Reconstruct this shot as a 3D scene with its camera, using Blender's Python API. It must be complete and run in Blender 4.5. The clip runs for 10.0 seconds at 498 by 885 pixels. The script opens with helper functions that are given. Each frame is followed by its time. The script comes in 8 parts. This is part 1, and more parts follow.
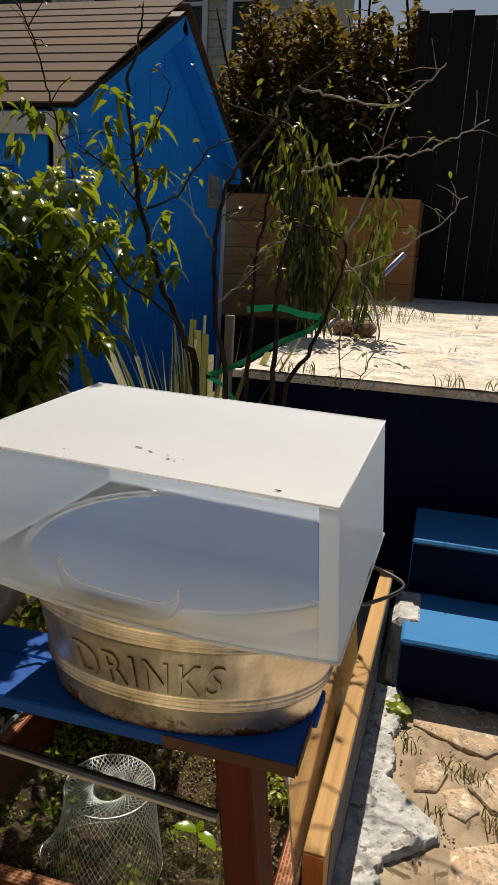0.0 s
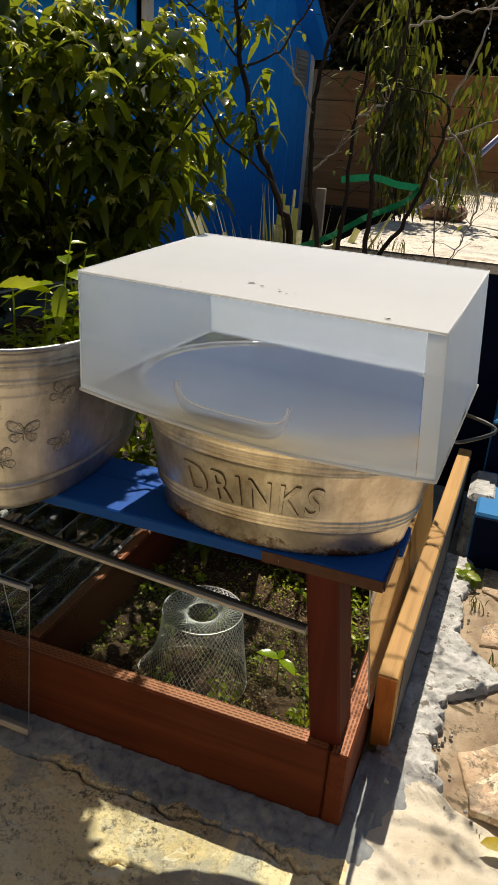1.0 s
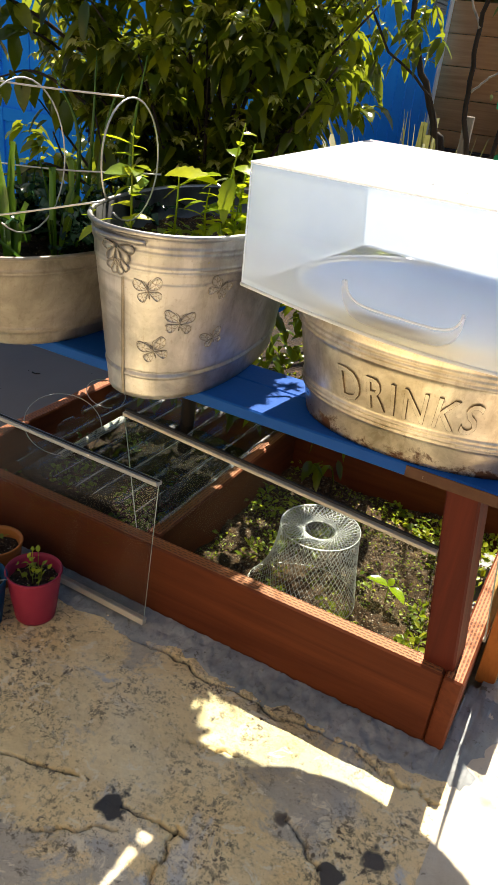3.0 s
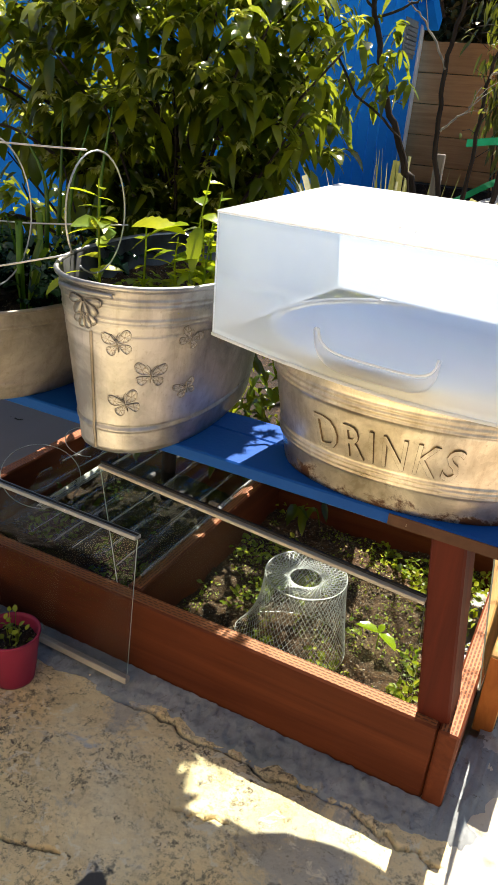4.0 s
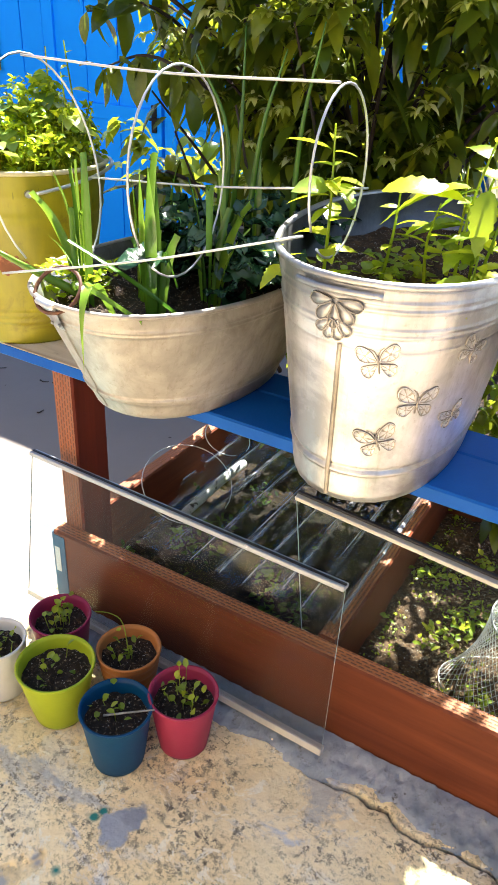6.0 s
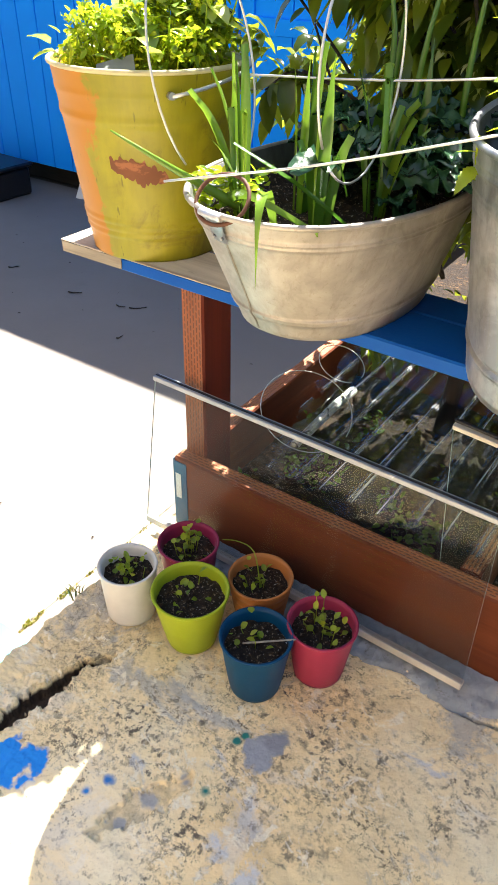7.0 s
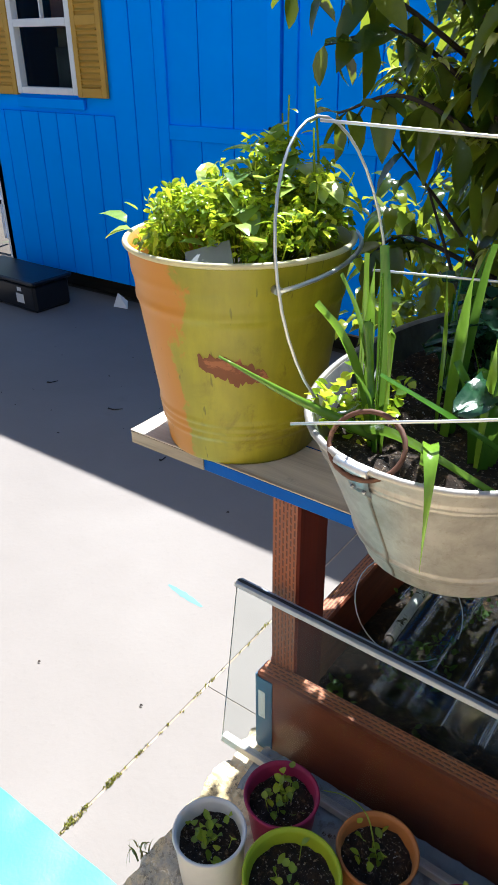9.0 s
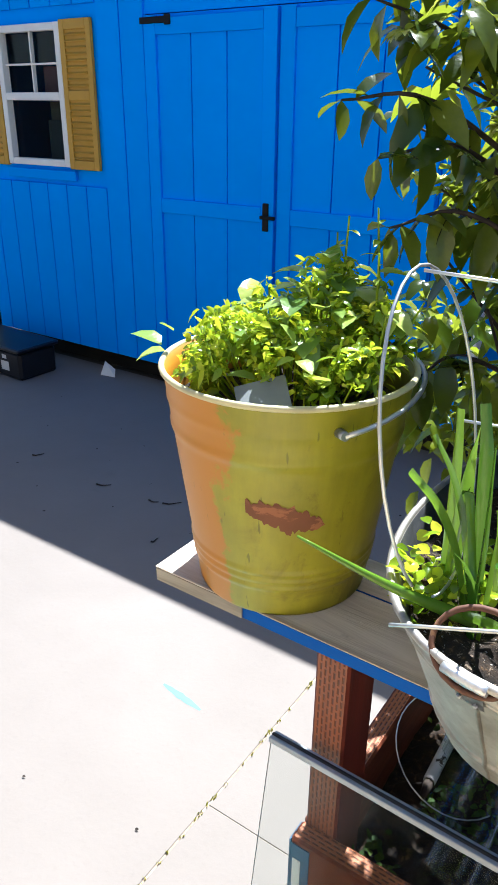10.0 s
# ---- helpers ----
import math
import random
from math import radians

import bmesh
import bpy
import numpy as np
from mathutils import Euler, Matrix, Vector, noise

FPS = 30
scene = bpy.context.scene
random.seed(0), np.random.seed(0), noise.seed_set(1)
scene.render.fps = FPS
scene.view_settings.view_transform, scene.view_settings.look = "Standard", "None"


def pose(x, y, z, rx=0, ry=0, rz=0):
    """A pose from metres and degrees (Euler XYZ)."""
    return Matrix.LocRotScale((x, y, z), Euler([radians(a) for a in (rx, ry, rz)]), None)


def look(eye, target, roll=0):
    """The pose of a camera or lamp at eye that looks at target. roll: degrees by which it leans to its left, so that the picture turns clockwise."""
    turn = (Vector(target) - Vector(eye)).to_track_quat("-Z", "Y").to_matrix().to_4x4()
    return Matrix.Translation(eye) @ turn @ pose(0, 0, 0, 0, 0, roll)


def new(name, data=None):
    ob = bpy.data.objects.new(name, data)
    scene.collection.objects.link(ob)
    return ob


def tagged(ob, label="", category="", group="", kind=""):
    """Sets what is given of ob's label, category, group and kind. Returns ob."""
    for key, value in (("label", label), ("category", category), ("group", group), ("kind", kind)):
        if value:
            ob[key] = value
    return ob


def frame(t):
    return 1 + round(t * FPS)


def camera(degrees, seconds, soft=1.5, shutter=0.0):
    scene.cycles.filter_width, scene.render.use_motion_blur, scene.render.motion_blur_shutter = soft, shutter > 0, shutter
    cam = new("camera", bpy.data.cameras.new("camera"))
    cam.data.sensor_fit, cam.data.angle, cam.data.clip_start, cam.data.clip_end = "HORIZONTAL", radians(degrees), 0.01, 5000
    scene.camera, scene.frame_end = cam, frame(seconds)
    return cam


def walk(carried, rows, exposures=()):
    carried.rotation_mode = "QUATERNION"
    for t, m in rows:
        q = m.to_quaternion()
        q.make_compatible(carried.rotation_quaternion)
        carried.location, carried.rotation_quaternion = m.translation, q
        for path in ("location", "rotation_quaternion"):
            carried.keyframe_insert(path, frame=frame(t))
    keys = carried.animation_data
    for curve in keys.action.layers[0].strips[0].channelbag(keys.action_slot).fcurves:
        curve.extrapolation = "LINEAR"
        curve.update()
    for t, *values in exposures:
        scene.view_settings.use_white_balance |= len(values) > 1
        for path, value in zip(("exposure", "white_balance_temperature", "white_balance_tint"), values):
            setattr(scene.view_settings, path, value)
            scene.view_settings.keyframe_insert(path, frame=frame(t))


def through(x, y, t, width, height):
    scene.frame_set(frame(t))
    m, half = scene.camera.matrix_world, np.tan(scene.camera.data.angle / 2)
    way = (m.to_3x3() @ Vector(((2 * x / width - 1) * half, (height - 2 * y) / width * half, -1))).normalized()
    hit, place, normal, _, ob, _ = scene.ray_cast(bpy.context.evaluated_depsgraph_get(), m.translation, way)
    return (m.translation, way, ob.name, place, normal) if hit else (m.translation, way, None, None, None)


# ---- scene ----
cam = camera(38.0, 10.0, 1.1)
PATH = [
    (0, (0.242, 0.345, 1.323), (-0.232, 2.217, 0.801), 3.1),
    (0.5, (0.231, 0.292, 1.285), (-0.316, 2.107, 0.647), 3.9),
    (1, (0.22, 0.237, 1.244), (-0.388, 1.972, 0.457), 3.9),
    (1.5, (0.191, 0.205, 1.213), (-0.432, 1.88, 0.316), 5.7),
    (2, (0.16, 0.188, 1.197), (-0.534, 1.832, 0.294), 7.2),
    (2.5, (0.136, 0.173, 1.175), (-0.612, 1.78, 0.249), 7.2),
    (2.7, (0.127, 0.17, 1.169), (-0.641, 1.763, 0.236), 7.2),
    (3.8, (0.135, 0.193, 1.158), (-0.611, 1.817, 0.261), 6.0),
    (4, (0.126, 0.22, 1.176), (-0.645, 1.861, 0.33), 5.2),
    (4.5, (0.062, 0.322, 1.209), (-0.743, 1.944, 0.359), 3.5),
    (5, (-0.038, 0.371, 1.203), (-0.957, 1.932, 0.354), 3.0),
    (5.5, (-0.152, 0.39, 1.176), (-0.984, 1.951, 0.243), 4.7),
    (6, (-0.293, 0.391, 1.134), (-1.153, 1.901, 0.144), 3.0),
    (6.2, (-0.331, 0.389, 1.121), (-1.207, 1.855, 0.081), 2.3),
    (7.3, (-0.486, 0.337, 1.087), (-1.422, 1.662, -0.082), 0.6),
    (7.5, (-0.508, 0.35, 1.081), (-1.463, 1.66, -0.089), 0.2),
    (8, (-0.601, 0.41, 1.077), (-1.535, 1.693, -0.14), 1.6),
    (8.5, (-0.68, 0.481, 1.112), (-1.634, 1.806, -0.043), -0.9),
    (9, (-0.728, 0.526, 1.16), (-1.764, 1.93, 0.184), -0.7),
    (9.5, (-0.796, 0.548, 1.196), (-1.908, 1.971, 0.337), 0.5),
    (10, (-0.894, 0.599, 1.209), (-1.918, 2.098, 0.37), 0.6),
]
EXPOSURES = [(0.0, -0.05, 7300, 11), (0.5, -0.1, 7200, 11), (1.0, 0.05, 7300, 11), (1.5, 0.45, 7300, 11), (2.0, 0.9, 7400, 11), (2.5, 1.25, 7400, 11), (4.0, 1.33, 7100, 11), (4.5, 1.20, 6900, 11), (5.0, 1.4, 6650, 11), (5.5, 1.95, 6700, 12), (6.0, 2.65, 6500, 13), (7.5, 2.3, 6600, 11), (8.0, 2.05, 6400, 11), (8.5, 1.8, 6000, 10), (9.0, 1.75, 5650, 9), (10.0, 1.85, 5600, 9)]
walk(cam, [(t, look(eye, target, roll)) for t, eye, target, roll in PATH], EXPOSURES)

# ==== world and light ====
SUN = Vector((-0.225, 1.0, 1.48)).normalized()
world = bpy.data.worlds.new("sky_world")
scene.world = world
world.use_nodes = True
wn = world.node_tree.nodes
sky = wn.new("ShaderNodeTexSky")
sky.sky_type = "NISHITA"
sky.sun_disc = False
sky.sun_elevation = math.asin(SUN.z)
sky.sun_rotation = math.atan2(SUN.x, SUN.y)
wn["Background"].inputs[1].default_value = 0.05
world.node_tree.links.new(sky.outputs[0], wn["Background"].inputs[0])
sun_data = bpy.data.lights.new("sun", "SUN")
sun_data.energy = 5.0
sun_data.angle = radians(0.53)
sun_data.color = (1.0, 0.95, 0.86)
sun = new("sun", sun_data)
sun.matrix_world = look(SUN * 30, (0, 0, 0))

# ==== helpers ====
RNG = random.Random(7)


def rnd(a, b):
    return RNG.uniform(a, b)


def part(name, bm, material, parent=None, label=""):
    """Link a bmesh as one mesh object under a thing or a part."""
    me = bpy.data.meshes.new(name)
    bm.to_mesh(me)
    bm.free()
    return part_mesh(name, me, material, parent, label)


def part_mesh(name, me, material, parent=None, label=""):
    if material is not None and not me.materials:
        me.materials.append(material)
    ob = new(name, me)
    if parent is not None:
        ob.parent = parent
    if label:
        ob["label"] = label
    return ob


def thing(name, label, category, at=(0, 0, 0), group="", kind="", rz=0.0):
    ob = new(name)
    ob.empty_display_size = 0.05
    ob.matrix_world = pose(*at, 0, 0, rz)
    return tagged(ob, label, category, group, kind)


def add_box(bm, x0, x1, y0, y1, z0, z1, bevel=0.0, m=None):
    vs = [bm.verts.new((x, y, z)) for z in (z0, z1) for y in (y0, y1) for x in (x0, x1)]
    fs = [bm.faces.new([vs[i] for i in q]) for q in ((0, 2, 3, 1), (4, 5, 7, 6), (0, 1, 5, 4), (2, 6, 7, 3), (0, 4, 6, 2), (1, 3, 7, 5))]
    if bevel:
        es = list({e for f in fs for e in f.edges})
        r = bmesh.ops.bevel(bm, geom=es, offset=bevel, segments=1, affect="EDGES", profile=0.5)
        vs = list({v for f in r["faces"] for v in f.verts} | {v for v in vs if v.is_valid})
    if m is not None:
        bmesh.ops.transform(bm, matrix=m, verts=vs)
    return vs


def box(x0, x1, y0, y1, z0, z1, bevel=0.0, m=None):
    bm = bmesh.new()
    add_box(bm, x0, x1, y0, y1, z0, z1, bevel, m)
    return bm


def glide(pts, n):
    """Points along a smooth curve through pts."""
    p = [Vector(q) for q in pts]
    p = [p[0] * 2 - p[1]] + p + [p[-1] * 2 - p[-2]]
    out = []
    for i in range(1, len(p) - 2):
        for k in range(n):
            t = k / n
            a, b, c, d = p[i - 1 : i + 3]
            out.append(0.5 * ((2 * b) + (c - a) * t + (2 * a - 5 * b + 4 * c - d) * t * t + (3 * b - a - 3 * c + d) * t ** 3))
    out.append(p[-2].copy())
    return out


def tube(bm, pts, r0, r1=None, sides=6, closed=False):
    """A round bar along pts, tapering from r0 to r1."""
    r1 = r0 if r1 is None else r1
    n = len(pts)
    rings = []
    side = None
    for i, p in enumerate(pts):
        a = pts[i - 1] if (i or closed) else p
        b = pts[(i + 1) % n] if (i < n - 1 or closed) else p
        d = (Vector(b) - Vector(a)).normalized()
        if side is None or abs(side.dot(d)) > 0.95:
            side = d.orthogonal().normalized()
        u = (side - d * side.dot(d)).normalized()
        side = u
        v = d.cross(u)
        r = r0 + (r1 - r0) * i / max(1, n - 1)
        rings.append([bm.verts.new(Vector(p) + (u * math.cos(6.28318 * k / sides) + v * math.sin(6.28318 * k / sides)) * r) for k in range(sides)])
    for i in range(n if closed else n - 1):
        a, b = rings[i], rings[(i + 1) % n]
        for k in range(sides):
            f = bm.faces.new((a[k], a[(k + 1) % sides], b[(k + 1) % sides], b[k]))
            f.smooth = True
    if not closed:
        bm.faces.new(rings[0][::-1])
        bm.faces.new(rings[-1])


def lathe(profile, n=48, cap_first=False, cap_last=False, squash=None):
    """A surface of revolution; profile: (radius, z). squash(angle) -> (fx, fy) factors for ovals."""
    bm = bmesh.new()
    rings = []
    for r, z in profile:
        ring = []
        for k in range(n):
            a = 2 * math.pi * k / n
            ring.append(bm.verts.new((r * math.cos(a), r * math.sin(a), z)))
        rings.append(ring)
    for a, b in zip(rings, rings[1:]):
        for k in range(n):
            f = bm.faces.new((a[k], a[(k + 1) % n], b[(k + 1) % n], b[k]))
            f.smooth = True
    if cap_first:
        bm.faces.new(rings[0][::-1])
    if cap_last:
        bm.faces.new(rings[-1])
    return bm


def leaf_mesh(name, blades):
    """One mesh of many leaves. A blade: base, direction, length, width, droop, twist."""
    verts, faces = [], []
    for base, d, length, width, droop, twist in blades:
        d = Vector(d).normalized()
        s = d.cross(Vector((0, 0, 1)))
        if s.length < 0.05:
            s = Vector((1, 0, 0))
        s = Matrix.Rotation(twist, 3, d) @ s.normalized()
        up = s.cross(d)
        o = len(verts)
        base = Vector(base)
        verts.append(base)
        for t, w in ((0.22, 0.8), (0.5, 1.0), (0.78, 0.62)):
            c = base + d * (length * t) + Vector((0, 0, -droop * length * t * t))
            verts += [c - s * (w * width / 2) + up * (0.16 * width * w), c, c + s * (w * width / 2) + up * (0.16 * width * w)]
        verts.append(base + d * length * 0.97 + Vector((0, 0, -droop * length)))
        faces += [(o, o + 2, o + 1), (o, o + 3, o + 2)]
        for r in (1, 4):
            faces += [(o + r, o + r + 1, o + r + 4, o + r + 3), (o + r + 1, o + r + 2, o + r + 5, o + r + 4)]
        faces += [(o + 7, o + 8, o + 10), (o + 8, o + 9, o + 10)]
    me = bpy.data.meshes.new(name)
    me.from_pydata([tuple(v) for v in verts], [], faces)
    for p in me.polygons:
        p.use_smooth = True
    return me


def saw_leaf(name, length, width, droop, teeth=7):
    """One broad leaf with a toothed edge, folded along its midrib."""
    verts, faces = [(0, 0, 0)], []
    n = teeth * 2
    for i in range(1, n + 1):
        t = i / (n + 1)
        w = width / 2 * math.sin(math.pi * t ** 0.75) ** 0.8 * (1.0 if i % 2 else 0.82)
        z = -droop * length * t * t
        x = length * t
        verts += [(x - (0 if i % 2 else 0.01 * length), -w, z + 0.22 * w), (x, 0, z), (x - (0 if i % 2 else 0.01 * length), w, z + 0.22 * w)]
    verts.append((length, 0, -droop * length))
    faces += [(0, 2, 1), (0, 3, 2)]
    for i in range(n - 1):
        a = 1 + 3 * i
        faces += [(a, a + 1, a + 4, a + 3), (a + 1, a + 2, a + 5, a + 4)]
    a, e = 1 + 3 * (n - 1), len(verts) - 1
    faces += [(a, a + 1, e), (a + 1, a + 2, e)]
    me = bpy.data.meshes.new(name)
    me.from_pydata(verts, [], faces)
    for p in me.polygons:
        p.use_smooth = True
    return me


def strap_mesh(name, straps):
    """Long blades along smooth lines. A strap: points, width, fold, end (0 pointed, 1 cut)."""
    verts, faces = [], []
    for pts, width, fold, end in straps:
        line = glide(pts, 5)
        n = len(line)
        o = len(verts)
        side = None
        for i, p in enumerate(line):
            d = (line[min(i + 1, n - 1)] - line[max(i - 1, 0)]).normalized()
            if side is None:
                side = Matrix.Rotation(rnd(0, 3.1), 3, d) @ d.orthogonal().normalized()
            side = (side - d * side.dot(d)).normalized()
            t = i / (n - 1)
            w = width * (0.75 + 0.35 * math.sin(math.pi * min(1, t * 1.2))) * (1 if end else max(0.04, 1 - max(0, t - 0.45) / 0.55))
            nrm = side.cross(d)
            verts += [p - side * (w / 2) + nrm * (fold * w), p, p + side * (w / 2) + nrm * (fold * w)]
        for i in range(n - 1):
            a = o + 3 * i
            faces += [(a, a + 1, a + 4, a + 3), (a + 1, a + 2, a + 5, a + 4)]
    me = bpy.data.meshes.new(name)
    me.from_pydata([tuple(v) for v in verts], [], faces)
    for p in me.polygons:
        p.use_smooth = True
    return me


# ==== materials ====
class Mat:
    """A small builder of procedural node materials."""

    def __init__(self, name, coords="Object"):
        self.m = bpy.data.materials.new(name)
        self.m.use_nodes = True
        self.t = self.m.node_tree
        self.b = self.t.nodes["Principled BSDF"]
        self.out = self.t.nodes["Material Output"]
        self.co = self.n("ShaderNodeTexCoord").outputs[coords]

    def n(self, kind):
        return self.t.nodes.new(kind)

    def vector_math(self, op):
        node = self.t.nodes.new("ShaderNodeVectorMath")
        node.operation = op
        return node

    def link(self, a, b):
        self.t.links.new(a, b)

    def stretch(self, scale, rot=(0, 0, 0), loc=(0, 0, 0)):
        mp = self.n("ShaderNodeMapping")
        mp.inputs["Scale"].default_value = scale
        mp.inputs["Rotation"].default_value = [radians(a) for a in rot]
        mp.inputs["Location"].default_value = loc
        self.link(self.co, mp.inputs[0])
        return mp.outputs[0]

    def noise(self, scale, detail=4.0, rough=0.55, co=None, distort=0.0):
        nz = self.n("ShaderNodeTexNoise")
        nz.inputs["Scale"].default_value = scale
        nz.inputs["Detail"].default_value = detail
        nz.inputs["Roughness"].default_value = rough
        nz.inputs["Distortion"].default_value = distort
        self.link(co if co is not None else self.co, nz.inputs["Vector"])
        return nz.outputs["Fac"]

    def ramp(self, fac, stops):
        rp = self.n("ShaderNodeValToRGB")
        el = rp.color_ramp.elements
        while len(el) < len(stops):
            el.new(0.5)
        for e, (pos, col) in zip(el, stops):
            e.position = pos
            e.color = (*col, 1) if len(col) == 3 else col
        self.link(fac, rp.inputs[0])
        return rp.outputs[0]

    def mask(self, fac, lo, hi):
        return self.ramp(fac, [(lo, (0, 0, 0)), (hi, (1, 1, 1))])

    def mix(self, fac, a, b, mode="MIX"):
        mx = self.n("ShaderNodeMix")
        mx.data_type, mx.blend_type = "RGBA", mode
        for socket, v in ((mx.inputs["Factor"], fac), (mx.inputs[6], a), (mx.inputs[7], b)):
            if isinstance(v, (int, float)):
                socket.default_value = v
            elif isinstance(v, tuple):
                socket.default_value = (*v, 1)
            else:
                self.link(v, socket)
        return mx.outputs[2]

    def math(self, op, a, b=0.0):
        mt = self.n("ShaderNodeMath")
        mt.operation = op
        for socket, v in zip(mt.inputs, (a, b)):
            if isinstance(v, (int, float)):
                socket.default_value = v
            else:
                self.link(v, socket)
        return mt.outputs[0]

    def bump(self, height, strength=0.3, distance=0.01):
        bp = self.n("ShaderNodeBump")
        bp.inputs["Strength"].default_value = strength
        bp.inputs["Distance"].default_value = distance
        self.link(height, bp.inputs["Height"])
        self.link(bp.outputs[0], self.b.inputs["Normal"])
        return self

    def set(self, color=None, rough=None, metal=None, spec=None):
        for key, v in (("Base Color", color), ("Roughness", rough), ("Metallic", metal), ("Specular IOR Level", spec)):
            if v is None:
                continue
            if isinstance(v, (int, float)):
                self.b.inputs[key].default_value = v
            elif isinstance(v, tuple):
                self.b.inputs[key].default_value = (*v, 1)
            else:
                self.link(v, self.b.inputs[key])
        return self

    def vary(self, color, amount):
        """Brightness that differs from piece to piece."""
        oi = self.n("ShaderNodeObjectInfo")
        f = self.math("ADD", self.math("MULTIPLY", oi.outputs["Random"], 2 * amount), 1 - amount)
        sc = self.vector_math("SCALE")
        self.link(color, sc.inputs[0])
        self.link(f, sc.inputs["Scale"])
        return sc.outputs[0]


def wood(name, dark, light, along=0, rough=0.65, stain=None, vary=0.12, bump=0.35, size=1.0):
    s = [26 / size] * 3
    s[along] = 1.6 / size
    m = Mat(name)
    g = m.noise(1.0, 6, 0.65, m.stretch(tuple(s)), 0.6)
    c = m.ramp(g, [(0.28, dark), (0.68, light)])
    big = m.noise(2.3, 3)
    c = m.mix(m.mask(big, 0.35, 0.7), c, m.mix(1.0, c, (0.78, 0.76, 0.74), "MULTIPLY"))
    if stain:
        c = m.mix(m.mask(m.noise(9, 5), 0.6, 0.68), c, stain)
    c = m.vary(c, vary)
    m.set(c, rough, spec=0.25).bump(g, bump, 0.004)
    return m.m


def incised(name, dark, light, plane="xy"):
    """Treated lumber with rows of short slits."""
    m = Mat(name)
    s = [26.0] * 3
    s[{"xy": 0, "yx": 1, "zx": 2}[plane]] = 1.6
    g = m.noise(1.0, 6, 0.65, m.stretch(tuple(s)), 0.6)
    c = m.ramp(g, [(0.28, dark), (0.68, light)])
    sep = m.n("ShaderNodeSeparateXYZ")
    m.link(m.co, sep.inputs[0])
    comb = m.n("ShaderNodeCombineXYZ")
    first, second = {"xy": (0, 1), "yx": (1, 0), "zx": (2, 0)}[plane]
    m.link(sep.outputs[first], comb.inputs[0])
    m.link(sep.outputs[second], comb.inputs[1])
    br = m.n("ShaderNodeTexBrick")
    br.offset = 0.5
    for key, v in (("Scale", 1.0), ("Mortar Size", 0.0029), ("Mortar Smooth", 0.5), ("Brick Width", 0.0150), ("Row Height", 0.0070)):
        br.inputs[key].default_value = v
    m.link(comb.outputs[0], br.inputs["Vector"])
    slit = m.math("SUBTRACT", 1.0, br.outputs["Fac"])
    c = m.mix(m.math("MULTIPLY", slit, 0.80), c, (0.075, 0.020, 0.008))
    m.set(c, 0.6).bump(br.outputs["Fac"], 0.6, 0.003)
    return m.m


def leafy(name, c0, c1, c2, rough=0.38, through=0.35, glow=None, pieces=False):
    """Leaf: varied from blade to blade, light shining through."""
    m = Mat(name)
    if pieces:
        r = m.n("ShaderNodeObjectInfo").outputs["Random"]
    else:
        r = m.n("ShaderNodeNewGeometry").outputs["Random Per Island"]
    c = m.ramp(r, [(0.0, c0), (0.55, c1), (1.0, c2)])
    v = m.noise(60, 3)
    c = m.mix(m.mask(v, 0.35, 0.75), c, m.mix(1.0, c, (0.72, 0.78, 0.7), "MULTIPLY"))
    m.set(c, rough, spec=0.5).bump(m.noise(90, 2), 0.25, 0.003)
    tl = m.n("ShaderNodeBsdfTranslucent")
    if glow:
        m.link(m.mix(0.6, c, glow), tl.inputs[0])
    else:
        m.link(c, tl.inputs[0])
    ms = m.n("ShaderNodeMixShader")
    ms.inputs[0].default_value = through
    m.link(m.b.outputs[0], ms.inputs[1])
    m.link(tl.outputs[0], ms.inputs[2])
    m.link(ms.outputs[0], m.out.inputs[0])
    return m.m


def painted(name, color, rough=0.45, chips=None, chip_at=0.66, vary=0.0, bump=0.15, dirt=(0.6, 0.6, 0.6), scale=7, spec=0.4):
    m = Mat(name)
    g = m.noise(scale, 6, 0.6)
    c = m.mix(m.mask(g, 0.3, 0.75), color, tuple(a * b for a, b in zip(color, dirt)))
    if chips:
        ch = m.noise(scale * 2.2, 8, 0.68, None, 0.4)
        c = m.mix(m.mask(ch, chip_at, chip_at + 0.025), c, chips)
    if vary:
        c = m.vary(c, vary)
    m.set(c, rough, spec=spec).bump(m.noise(120, 3), bump, 0.002)
    return m.m


